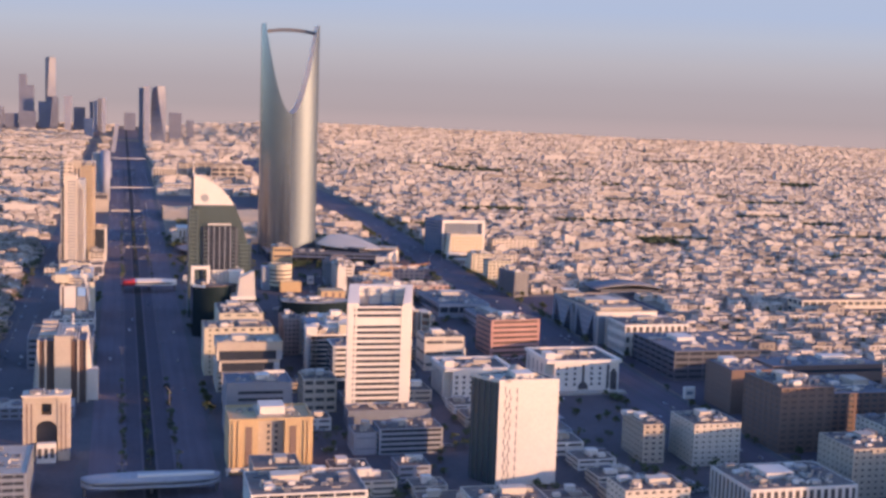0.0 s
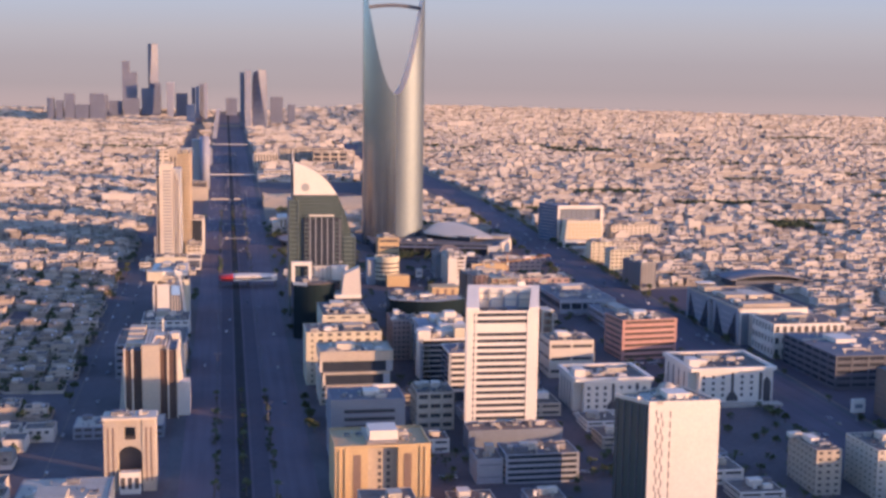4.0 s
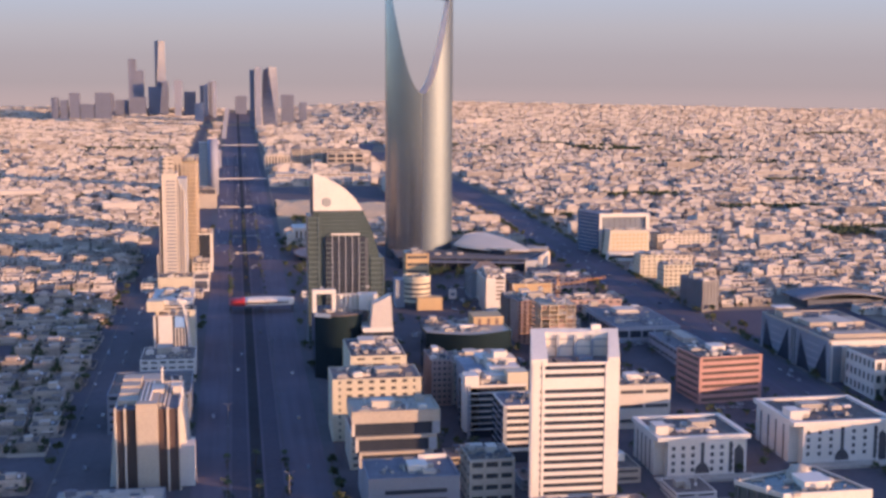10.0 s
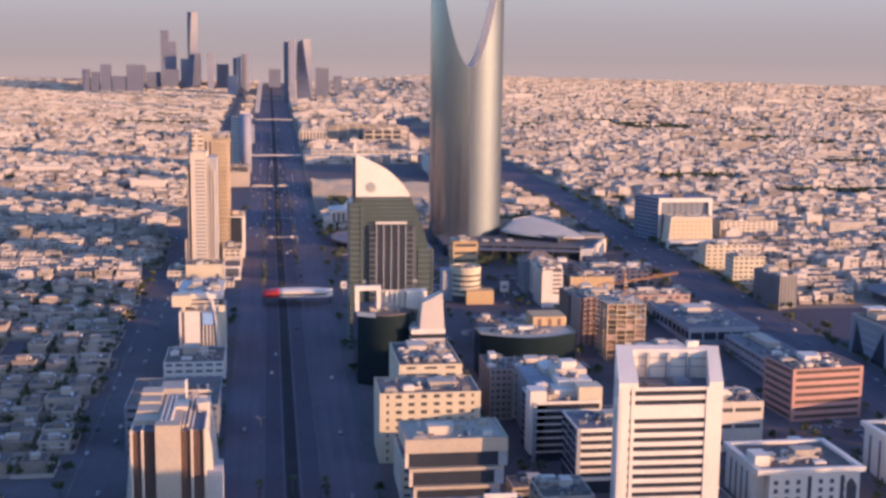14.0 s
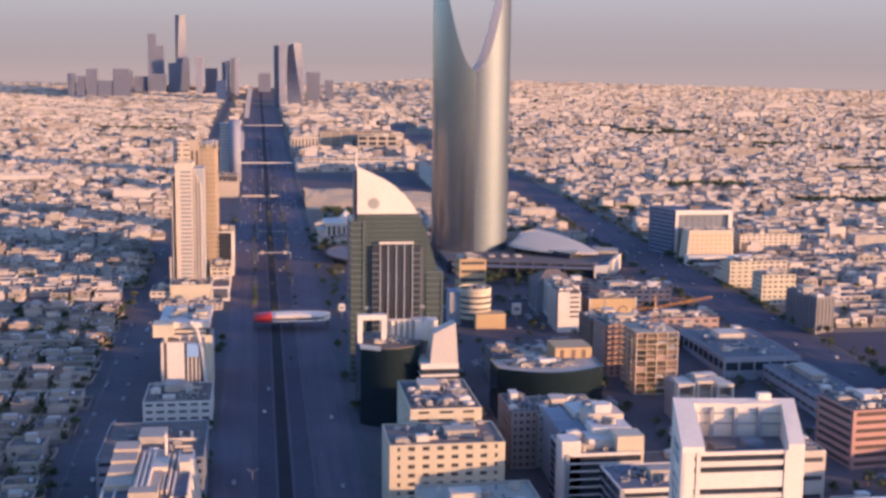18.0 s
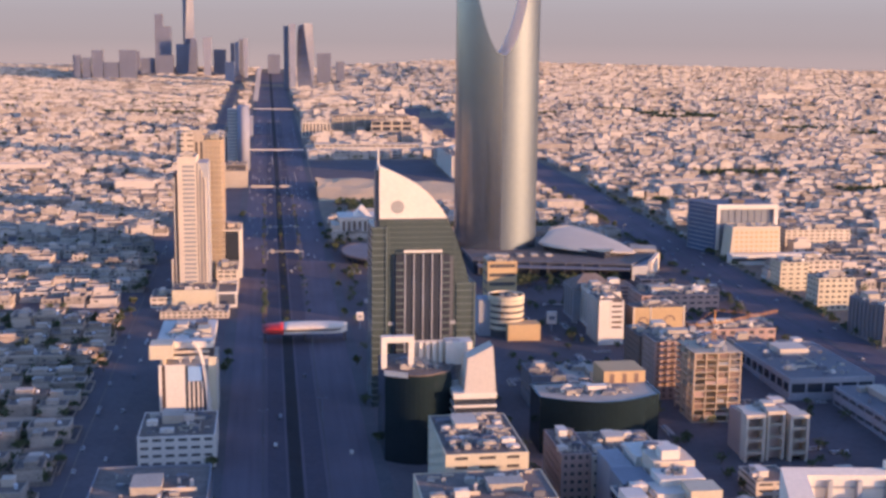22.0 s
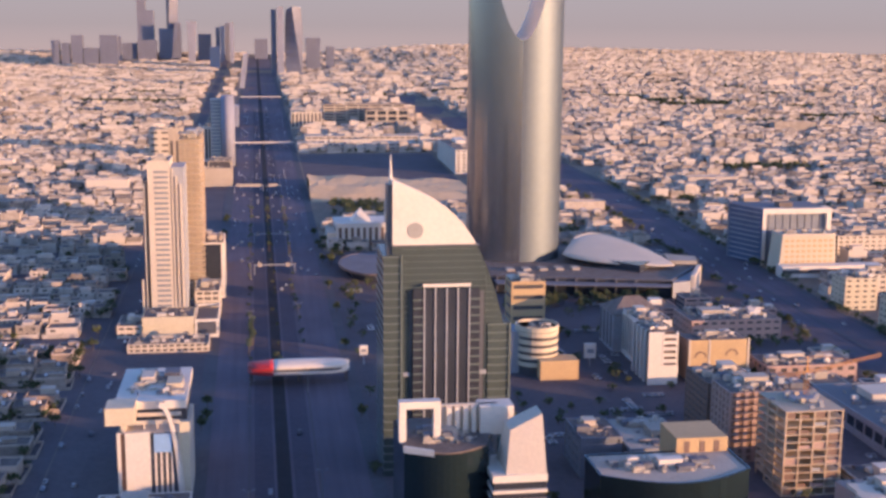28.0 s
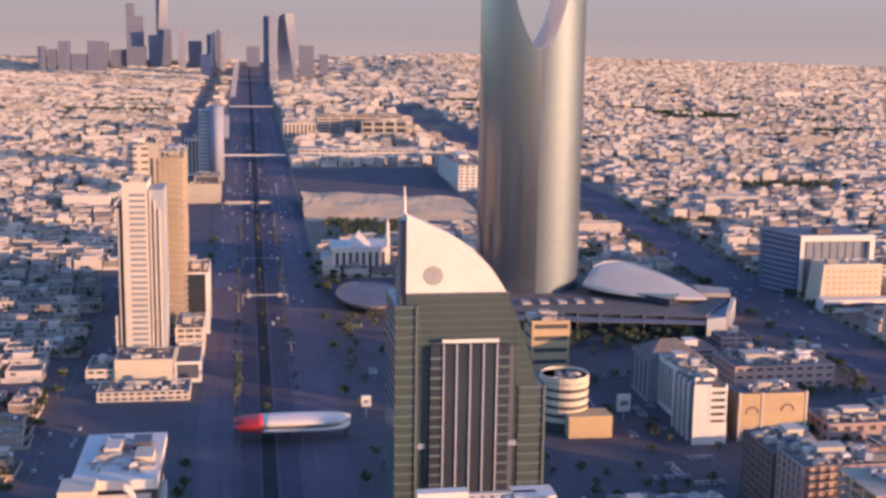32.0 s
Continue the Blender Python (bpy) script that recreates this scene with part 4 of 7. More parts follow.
# ---- dark curved office with the white wedge ----
def wedge_office():
    cx, cy = 88.0, 1112.0
    zb = ground_z(cy)
    o = -zb
    root = thing("office_building", "dark curved glass office with white frame and wedge on its roof", "office building", (cx, cy, zb))
    n = 14
    poly = [(-25 + 34 * i / n, -4.0 - 8.0 * math.sin(math.pi * i / n)) for i in range(n + 1)] + [(20, 34), (-25, 34)]
    part("body", Geo().prism(poly, -4, 32 + o), "teal_glass", root, "dark curved glass body", False)
    part("roof", Geo().prism(shrink(poly, 0.8), 32 + o, 32.6 + o), "roof", root)
    part("roof_rim", Geo().prism([(-25.3, -5), (-14, -11.2), (-14, -9.6), (-25.3, -3.4)], 31.2 + o, 33.6 + o), "white", root)
    part("wedge_base", Geo().box(9, 30, -15.4, 6, -4, 21 + o), "glass", root)
    band = Geo().box(8.4, 30.3, -16.6, 6, 0, 1.3).mesh("floor_band", M["white"])
    for k in range(9):
        part("floor_band", band, "white", root, at=(0, 0, 16.6 + o - k * 4.2))
    part("wedge_box", Geo().box(8.4, 30.3, -16.2, 8, 21 + o, 24 + o), "white", root)
    w = Geo().add([(14, -15, 24 + o), (30, -16, 24 + o), (30, 5, 24 + o), (14, 5, 24 + o), (16.5, -9, 40 + o), (29.6, -8, 46 + o), (29.6, 3, 46 + o), (16.5, 3, 40 + o)], BOX_F)
    part("wedge", w, "cream", root, "leaning cream wall with a slanted top edge")
    fr = Geo().box(-26, -23.2, 4, 8, 32 + o, 46 + o).box(-12, -9.2, 4, 8, 32 + o, 46 + o).box(-26, -9.2, 3.8, 8.2, 46 + o, 49 + o)
    part("roof_frame", fr, "white", root, "white portal frame on the roof")
    for k in range(6):
        part("screen_fin", Geo().box(-5.5 + 3.4 * k, -3.6 + 3.4 * k, 12, 14, 32 + o, 43.5 + o), "white", root)
    part("screen_wall", Geo().box(-8, 16, 14, 16, 32 + o, 44 + o), "cream", root)
    part("tall_screen", Geo().box(8, 22, 10, 20, 32 + o, 44 + o), "white", root)
    roof_stuff(root, rect(24, 20, -6, 8), 32.6 + o, 30, 10, False, "bluegrey")


wedge_office()


# ---- dark green drum-fronted office ----
def drum_office():
    cx, cy = 176.0, 1112.0
    zb = ground_z(cy)
    o = -zb
    root = thing("office_building", "dark green office with a long curved glass front", "office building", (cx, cy, zb))
    n = 20
    poly = [(-32 + 64 * i / n, -2 - 13 * math.sin(math.pi * i / n)) for i in range(n + 1)] + [(32, 22), (-32, 22)]
    part("body", Geo().prism(poly, -4, 16.4 + o), "teal_glass", root, "curved dark green glass front")
    part("rim", Geo().ring(shrink(poly, -0.4), shrink(poly, 0.5), 15.6 + o, 16.9 + o), "teal_glass", root)
    part("roof", Geo().prism(shrink(poly, 1.0), 16.2 + o, 16.5 + o), "roof_light", root)
    part("roof_block", Geo().box(8, 31, 20, 42, -4, 23 + o), "ochre", root, "orange stone rear block")
    for x in (12.5, 19.5, 26):
        part("window_strip", Geo().box(x - 1.2, x + 1.2, 19.8, 20.1, 16 + o, 21.6 + o), "brown", root)
    roof_stuff(root, rect(52, 20, -4, 6), 16.5 + o, 31, 14)


drum_office()
unfinished_tower("unfinished_building", "unfinished concrete frame building with open floors", 240, 268, 1147, 1178, 27.5, 3.6, 4, "scaffold")
block("apartment_building", "pink-brown apartment block with upright strips and balconies", 231, 275, 1190, 1214, 24, "pink", "brown", 3.6, 0.2, 4.6, 2.0, seed=33, count=22)
block("apartment_building", "long brown apartment row with stepped roofs", 230, 258, 1216, 1248, 21, "brown", "house_dark", 3.6, 0.55, 5, 1.6, seed=34, count=16)


def framed_terrace():
    cx, cy = 260.5, 1096.0
    zb = ground_z(cy)
    o = -zb
    root = thing("building", "cream building of open frames round deep dark recesses", "building", (cx, cy, zb))
    part("body", Geo().box(-13, 18, -5, 16, -3, 8.5 + o), "pink", root)
    for x, w, y, z in ((-9.0, 10.5, -11, 11.0), (3.0, 9.5, -9, 12.0), (14.5, 10.0, -12, 10.5)):
        part("frame", Geo().box(x - w / 2, x - w / 2 + 1.3, y, -4, -3, z + o).box(x + w / 2 - 1.3, x + w / 2, y, -4, -3, z + o), "cream", root)
        part("frame_top", Geo().box(x - w / 2 + 1.3, x + w / 2 - 1.3, y, 6, z - 2 + o, z + o), "cream", root)
        for k in range(3):
            part("balcony", Geo().box(x - w / 2 + 1.3, x + w / 2 - 1.3, y + 0.6, y + 3, z - 8.4 - 6.5 * k + o, z - 6.6 - 6.5 * k + o), "tan", root)
    roof_stuff(root, rect(22, 20, 0, 4), 9 + o, 35, 8)


def white_flats():
    cx, cy = 239.0, 1324.0
    zb = ground_z(cy)
    o = -4.6 - zb
    root = thing("apartment_building", "white apartment block with a plain front panel and a ribbed flank", "apartment building", (cx, cy, zb))
    part("body", Geo().box(-8, 9, -12, 16, -3, 27.5 + o), "brown_glass", root)
    part("front_panel", Geo().box(-8.5, -0.5, -13, -11.6, 8 + o, 28 + o), "white", root, "plain white panel")
    part("base", Geo().box(-8.6, 9.4, -13.4, -11.8, -3, 8 + o), "white", root)
    for k in range(5):
        part("balcony", Geo().box(0.2, 8.8, -13.2, -11.8, 9.5 + 3.7 * k + o, 11.6 + 3.7 * k + o), "white", root)
    for x in (0.2, 8.6):
        part("pier", Geo().box(x - 0.6, x + 0.6, -13.1, -11.8, 8 + o, 27.9 + o), "white", root)
    for y in (-6, 1, 8, 15):
        part("flank_rib", Geo().box(-9.2, -7.8, y - 1.2, y + 1.2, -3, 27.8 + o), "white", root)
    part("roof", Geo().box(-7.6, 8.6, -11.4, 15.6, 27.5 + o, 27.9 + o), "roof", root)
    n = 14
    arc = [(-8 + 8 * (1 - math.cos(math.pi / 2 * i / n)), -12 + 9 * math.sin(math.pi / 2 * i / n)) for i in range(n + 1)]
    v = []
    for x, y in arc:
        v += [(x, y - 1, 27.5 + o), (x, y - 1, 29.5 + o), (x + 0.9, y, 27.5 + o), (x + 0.9, y, 29.5 + o)]
    f = []
    for i in range(n):
        a, b = 4 * i, 4 * i + 4
        f += [(a, b, b + 1, a + 1), (a + 1, b + 1, b + 3, a + 3), (a + 3, b + 3, b + 2, a + 2)]
    part("roof_edge", Geo().add(v, f), "white", root, "curved white roof edge")
    roof_stuff(root, rect(14, 22, 0, 3), 27.9 + o, 37, 9)


def panel_block():
    cx, cy = 274.4, 1327.0
    zb = ground_z(cy)
    o = -9.8 - zb
    root = thing("apartment_building", "tan stone block with two wide plain panels", "apartment building", (cx, cy, zb))
    part("body", Geo().box(-18.4, 18.4, -13, 6, -3, 26 + o), "tan", root)
    for xa, xb in ((-17.5, -7.0), (-5.2, 16.9)):
        part("panel", Geo().box(xa, xb, -13.9, -12.8, 10 + o, 27 + o), "ochre", root, "plain ochre stone panel")
    for x in (-18.3, -6.1, 17.9):
        part("pier", Geo().box(x - 0.6, x + 0.6, -14.2, -12.8, -3, 27.6 + o), "cream", root)
    part("ledge", Geo().box(-5.4, 19, -16, -12.9, 6.5 + o, 9 + o), "white", root)
    for x, z in ((-11.5, 16.5), (7.6, 17.5)):
        v = [(x + q * math.cos(math.pi * i / 8), y, z + q * math.sin(math.pi * i / 8) + o) for i in range(9) for y in (-14.1, -13.7) for q in (2.9, 3.9)]
        f = [(4 * i + c, 4 * i + d, 4 * i + d + 4, 4 * i + c + 4) for i in range(8) for c, d in ((0, 1), (1, 3), (3, 2), (2, 0))]
        arch = Geo().add(v, f)
        part("relief", arch, "brown", root, "carved arch on the panel")
    part("roof", Geo().box(-18, 18, -12.6, 5.6, 26 + o, 26.4 + o), "roof", root)
    roof_stuff(root, rect(30, 16, 0, -3.5), 26.4 + o, 39, 8)


def terrace_tops():
    """White roof boxes that step up behind the terraced front."""
    zb = ground_z(985)
    o = -zb
    root = thing("office_building", "stack of white roof boxes stepping up behind the terraces", "office building", (165, 985, zb))
    for xa, xb, ya, yb, z0, z1, m in ((-21, -12, -30, -18, 12, 21, "white"), (6, 19, -28, -16, 14, 22, "yellow"), (-6, 8, -22, -8, 12, 19, "white"), (-2, 17, -14, 0, 12, 22, "white"), (-16, -2, -8, 12, 8, 18.5, "bluegrey"), (0, 18, 2, 18, 10, 24, "cream"), (4, 12, 4, 12, 24, 28, "white"), (-14, -4, 16, 40, 8, 17, "grey"), (-2, 19, 20, 40, 8, 20, "white")):
        part("roof_box", Geo().box(xa, xb, ya, yb, z0 - 26 + o, z1 + o), m, root)
    for x, y, z in ((-12, -12, 18.5), (6, -6, 22), (10, 14, 24), (8, 30, 20)):
        roof_stuff(root, rect(9, 8, x, y), z + o, int(x + 60), 3, False)


def round_office():
    cx, cy = 172.0, 1346.0
    zb = ground_z(cy)
    o = 3.6 - zb
    root = thing("office_building", "cream drum-shaped office with dark window rings", "office building", (cx, cy, zb))
    n = 28
    poly = [(13 * math.cos(2 * math.pi * i / n), 13 * math.sin(2 * math.pi * i / n)) for i in range(n)]
    part("glazing", Geo().prism(shrink(poly, 0.8), -3, 17 + o), "house_dark", root)
    ring = Geo().ring(poly, shrink(poly, 1.2), 0, 2.5).mesh("wall_ring", M["yellow"])
    for k in range(5):
        part("wall_ring", ring, "cream", root, at=(0, 0, 12.6 + o - 4.5 * k))
    part("roof_wall", Geo().ring(poly, shrink(poly, 0.8), 15.5 + o, 18.5 + o), "yellow", root)
    part("roof", Geo().prism(shrink(poly, 0.7), 16.6 + o, 17 + o), "roof", root)
    part("wing", Geo().box(-20, -11, -4, 14, -3, 15 + o), "grey", root)
    part("base", Geo().box(-2, 21, -20, -6, -4, 0.5 + o), "ochre", root, "sunlit ochre base block")
    roof_stuff(root, rect(16, 16), 17 + o, 36, 4, False)


round_office()
block("office_building", "ochre stone office with deep dark window bands", 173, 196, 1425, 1446, 31, "ochre", "house_dark", 6.5, 0.62, 23, 1.2, seed=61, count=6)
block("apartment_building", "white apartment row with upright ribs", 235, 256, 1345, 1378, 22, "white", "house_dark", 30, 0.2, 5.0, 1.6, seed=38, count=14)


def hip_roof_house(x0, x1, y0, y1, z_eave, z_top):
    cx, cy = (x0 + x1) / 2, (y0 + y1) / 2
    zb = ground_z(cy)
    w, d = (x1 - x0) / 2, (y1 - y0) / 2
    root = thing("hall", "grey hall with a low hipped roof", "hall", (cx, cy, zb))
    part("wall", Geo().box(-w, w, -d, d, -2, z_eave - zb), "grey", root)
    g = Geo().add([(-w - 1, -d - 1, z_eave - zb), (w + 1, -d - 1, z_eave - zb), (w + 1, d + 1, z_eave - zb), (-w - 1, d + 1, z_eave - zb), (-w * 0.3, 0, z_top - zb), (w * 0.3, 0, z_top - zb)],
                  [(0, 1, 5, 4), (1, 2, 5), (2, 3, 4, 5), (3, 0, 4), (3, 2, 1, 0)])
    part("roof", g, "roof", root)
    for k in range(4):
        part("window_strip", Geo().box(-w - 0.2, -w + 0.1, -d + 3 + k * d * 0.5, -d + 6 + k * d * 0.5, 2, z_eave - zb - 1), "house_dark", root)


hip_roof_house(229, 262, 1378, 1408, 18, 27)


# ---- white villas of the ministry quarter ----
def palace(x0, x1, y0, y1, ztop, seed):
    cx, cy = (x0 + x1) / 2, (y0 + y1) / 2
    zb = ground_z(cy)
    w, d, h = (x1 - x0) / 2, (y1 - y0) / 2, ztop - zb
    root = thing("palace", "white stone public building with square windows and arched corner porches", "public building", (cx, cy, zb), "white palaces")
    part("body", Geo().box(-w + 6, w - 9, -d, d, -3, h - 1.7), "white", root)
    part("wing", Geo().box(-w, -w + 6.2, -d + 6, d - 4, -3, h - 1.6), "white", root)
    part("wing", Geo().box(w - 9.2, w, -d + 4, d - 4, -3, h - 1.6), "white", root)
    part("cornice", Geo().ring(rect(2 * w + 0.6, 2 * d + 0.8), rect(2 * w - 5, 2 * d - 5), h - 2.0, h + 0.6), "white", root)
    part("roof", Geo().box(-w + 2, w - 2, -d + 2, d - 2, h - 1.4, h - 1.0), "roof", root)
    win = Geo().box(-1.0, 1.0, -0.15, 0.3, -1.1, 1.1).mesh("window", M["house_dark"])
    span = 2 * w - 15
    for r in range(4):
        for c in range(7):
            if c != 3:
                part("window", win, "house_dark", root, at=(-w + 9.2 + c * (span - 5) / 6, -d, h - 6 - r * 4.2))
    for x in (-w + 9.2 + (span - 5) / 2, w - 11.2):
        part("window_slot", Geo().box(x - 1.0, x + 1.0, -d - 0.12, -d + 0.3, -1, h - 3.2), "house_dark", root)
    for z in (h - 2.6, 1.2):
        part("string_course", Geo().box(-w + 5.6, w - 8.6, -d - 0.5, -d + 0.2, z - 0.35, z + 0.35), "white", root)
    part("forecourt_terrace", Geo().box(-w - 2, w + 2, -d - 9, -d - 0.6, -3, 0.8), "roof_light", root, "pale terrace before the entrance")
    for xx, yy, hw, spring, rise in ((w - 4.6, -d + 3.9, 3.0, h * 0.5, 5.0), (-w + 9.2 + (span - 5) / 2, -d - 0.25, 4.2, h * 0.14, 5.4)):
        half = [(hw * (1 - (i / 6) ** 1.7), spring + rise * i / 6) for i in range(7)]
        pts = [(-hw, -2), (hw, -2)] + half + [(-x, z) for x, z in half[-2::-1]]
        m = len(pts)
        arch = Geo()
        arch.add([(xx + x, yy - 0.1, z) for x, z in pts] + [(xx + x, yy + 0.4, z) for x, z in pts], [tuple(range(m)), tuple(range(2 * m - 1, m - 1, -1))] + [(i, m + i, m + (i + 1) % m, (i + 1) % m) for i in range(m)])
        part("arched_opening", arch, "house_dark", root)
    for k in range(4):
        y = -d + 13 + k * (2 * d - 24) / 3
        part("flank_slot", Geo().box(-w - 0.12, -w + 0.3, y - 0.9, y + 0.9, 0, h - 4), "house_dark", root)
    part("stair_tower", Geo().box(-w + 1.5, -w + 9, -d + 8, -d + 19, h - 1, h + 5), "white", root)
    roof_stuff(root, rect(2 * w - 14, 2 * d - 12), h - 1, seed, 8)


palace(237, 291, 870, 915, 2.5, 41)
palace(322, 384, 880, 935, 5.0, 42)
block("office_building", "red stone office block with dark window bands", 0, 0, 0, 0, 15.6, "rose", "brown_glass", 4.6, 0.5, 60, 0.6, seed=43, count=8, corner=2.0, poly=[(314.5, 1006), (361, 1011), (358, 1046), (311, 1041)])
block("office_building", "cream block with a crowded roof", 243, 277, 960, 990, 10.5, "cream", "house_dark", 11, 0.75, 17, 1.4, seed=44, count=10)
block("office_building", "cream terraced office with stepped roofs", 149.5, 184, 1028, 1062, 13, "white", "house_dark", 6, 0.72, 10, 2.4, seed=47, count=16)
block("office_building", "narrow pink stone office wing", 135, 149, 1026, 1062, 15, "pink", "house_dark", 3.8, 0.5, 4, 1.6, seed=48, count=5)
block("shop_building", "low cream building with an open court", 126, 150, 845, 872, 3.5, "cream", "house_dark", 6, 0.55, 8, 1.6, seed=49, count=5)
block("office_building", "small grey office block", 155, 175, 1180, 1210, 8, "bluegrey", "bluegrey", 5, 0.6, 8, 0.8, seed=50, count=4)
block("office_building", "low hall with a pale stepped roof", 176, 206, 1170, 1215, 5, "grey", "dark", 6, 0.6, 12, 0.8, roof="roof_light", seed=51, count=6)
block("supermarket", "wide flat-roofed market hall with a strip of dark windows", 312, 366, 1180, 1268, 2, "grey", "glass", 9, 0.55, 10, 1.2, roof="stone_dim", seed=52, count=9, category="market hall")
block("supermarket", "long flat-roofed hall beside the avenue", 336, 368, 1075, 1172, -1, "grey", "house_dark", 8, 0.65, 10, 1.2, roof="stone_dim", seed=53, count=8, category="market hall")

framed_terrace()
white_flats()
panel_block()
terrace_tops()
block("apartment_building", "low pink apartment row with a flat roof", 288, 350, 1396, 1432, 8, "pink", "house_dark", 4, 0.6, 6, 2.4, seed=98, count=22)
block("apartment_building", "low pink arcade row with dark square openings", 300, 356, 1303, 1330, 3, "pink", "house_dark", 5, 0.55, 7, 3.4, seed=99, count=16)

def front_banded(label, x0, x1, y0, y1, ztop, storey, band, seed, lift=0.0):
    """Dark glass on all sides; pale floor bands on the southern front alone."""
    cx, cy = (x0 + x1) / 2, (y0 + y1) / 2
    zb = ground_z(cy)
    w, d, h = (x1 - x0) / 2, (y1 - y0) / 2, ztop - zb
    root = thing("office_building", label, "office building", (cx, cy, zb))
    part("glazing", Geo().box(-w, w, -d, d, -3, h - 0.8), "glass", root)
    strip_mesh = Geo().box(-w - 0.3, w + 0.2, -d - 0.5, -d + 0.3, -band / 2, band / 2).mesh("floor_band", M["white"])
    thin = Geo().box(-w - 0.2, -w + 0.2, -d + 0.3, d, -0.25, 0.25).mesh("flank_band", M["grey"])
    for k in range(int((h - lift) / storey)):
        part("floor_band", strip_mesh, "white", root, at=(0, 0, h - 1.0 - k * storey))
        part("flank_band", thin, "grey", root, at=(0, 0, h - 1.0 - k * storey))
    part("corner_pier", Geo().box(-w - 0.4, -w + 1.6, -d - 0.6, -d + 1.2, -3, h - 0.2), "grey", root)
    part("parapet", Geo().ring(rect(2 * w + 0.4, 2 * d + 0.4), rect(2 * w - 1, 2 * d - 1), h - 1.2, h), "white", root)
    part("roof", Geo().box(-w + 0.6, w - 0.6, -d + 0.6, d - 0.6, h - 0.79, h - 0.5), "roof_dark", root)
    roof_stuff(root, rect(2 * w - 3, 2 * d - 3), h - 0.5, seed, 9)


front_banded("terraced office of dark glass with thin white bands", 146, 182, 955, 985, 15.0, 3.8, 0.8, 45)
front_banded("black and white banded office with a roof court", 158, 194, 908, 940, 14.5, 4.2, 2.0, 46)

# ---- east of the avenue ----
def facet_office(x0, x1, y0, y1, ztop):
    """Pale panels towards the avenue, cut by tall slanted panes; a glazed slot between two halves."""
    cx, cy = (x0 + x1) / 2, (y0 + y1) / 2
    zb = ground_z(cy)
    w, d, h = (x1 - x0) / 2, (y1 - y0) / 2, ztop - zb
    root = thing("office_building", "long blue-grey office with slanted dark glazing and a crowded roof", "office building", (cx, cy, zb))
    part("body", Geo().box(-w, w, -d, d, -3, h - 1.2), "bluegrey", root)
    bay = d - 5
    for ya in (-d, 5):
        for pts in ([(0.03, 0), (0.44, 0), (0.11, 0.86)], [(0.56, 0), (0.97, 0), (0.89, 0.86)]):
            v = [(-w - e, ya + bay * u, h * t) for e in (0.25, -0.3) for u, t in pts]
            part("slanted_pane", Geo().add(v, [(0, 2, 1), (3, 4, 5), (0, 1, 4, 3), (1, 2, 5, 4), (2, 0, 3, 5)]), "glass", root)
        for k in range(4):
            z = h * (0.2 + 0.18 * k)
            part("floor_line", Geo().box(-w - 0.12, -w + 0.3, ya + bay * 0.3, ya + bay * 0.7, z - 0.5, z + 0.5), "grey", root)
        for u in (0.0, 1.0):
            y = ya + bay * u
            part("edge_pier", Geo().box(-w - 0.6, -w + 1.4, y - 0.9, y + 0.9, -3, h - 0.4), "grey", root)
    part("stair_slot", Geo().box(-w - 0.2, -w + 2, -3.6, 3.6, -3, h - 2), "glass", root)
    for y in (-1.4, 1.4):
        part("slot_fin", Geo().box(-w - 0.7, -w + 0.4, y - 0.5, y + 0.5, -3, h - 1), "grey", root)
    for k in range(7):
        x = -w + 1.5 + k * (2 * w - 3) / 6
        part("front_pier", Geo().box(x - 1.3, x + 1.3, -d - 0.7, -d + 0.4, -3, h - 0.5), "white", root)
    part("front_lintel", Geo().box(-w, w, -d - 0.9, -d + 0.3, h - 5, h - 1), "white", root)
    part("parapet", Geo().ring(rect(2 * w + 0.6, 2 * d + 1.6), rect(2 * w - 1.4, 2 * d - 1), h - 1.4, h), "tan", root)
    part("roof", Geo().box(-w + 0.6, w - 0.6, -d + 0.6, d - 0.6, h - 1.19, h - 0.9), "roof", root)
    for xa, xb, ya, yb, z in ((-w + 8, w - 12, -d + 8, -d + 20, 2.2), (-w + 10, w - 8, -6, 14, 2.6), (-w + 6, -w + 22, d - 24, d - 8, 3.4)):
        part("roof_house", Geo().box(xa, xb, ya, yb, h - 1, h + z), "tan", root)
    part("roof_canopy", Geo().box(-w + 4, -w + 20, d - 16, d - 4, h + 5.4, h + 6), "white", root, "white canopy over the roof terrace")
    for x in (-w + 6, -w + 18):
        part("canopy_post", Geo().box(x - 0.3, x + 0.3, d - 10.3, d - 9.7, h - 1, h + 5.4), "white", root)
    roof_stuff(root, rect(2 * w - 6, 2 * d - 6), h - 0.9, 60, 22)


facet_office(428, 490, 1046, 1158, 16.0)
block("colonnade_building", "white colonnaded wing with square openings", 438, 500, 999, 1040, 11.5, "white", "house_dark", 8.0, 0.45, 6, 2.6, seed=61, count=4)
block("apartment_building", "dark apartment slab with upright ribs at the avenue", 0, 0, 0, 0, 20, "stone_dim", "dark", 24, 0.12, 4.5, 2.0, seed=62, count=5, poly=[(427.6, 1287), (447.6, 1298), (441, 1338), (421, 1327)])
block("apartment_building", "cream apartment block with rows of windows", 428, 458, 1391, 1412, 20, "yellow", "house_dark", 4, 0.55, 5, 2.2, seed=63, count=6)
block("apartment_building", "cream apartment block with a grey flank", 427, 452, 1460, 1482, 20, "yellow", "house_dark", 4, 0.62, 6, 3.0, seed=64, count=6)
block("apartment_building", "pale apartment block beside the avenue", 456, 500, 1500, 1524, 14, "cream", "house_dark", 4, 0.55, 6, 2.4, seed=65, count=6)
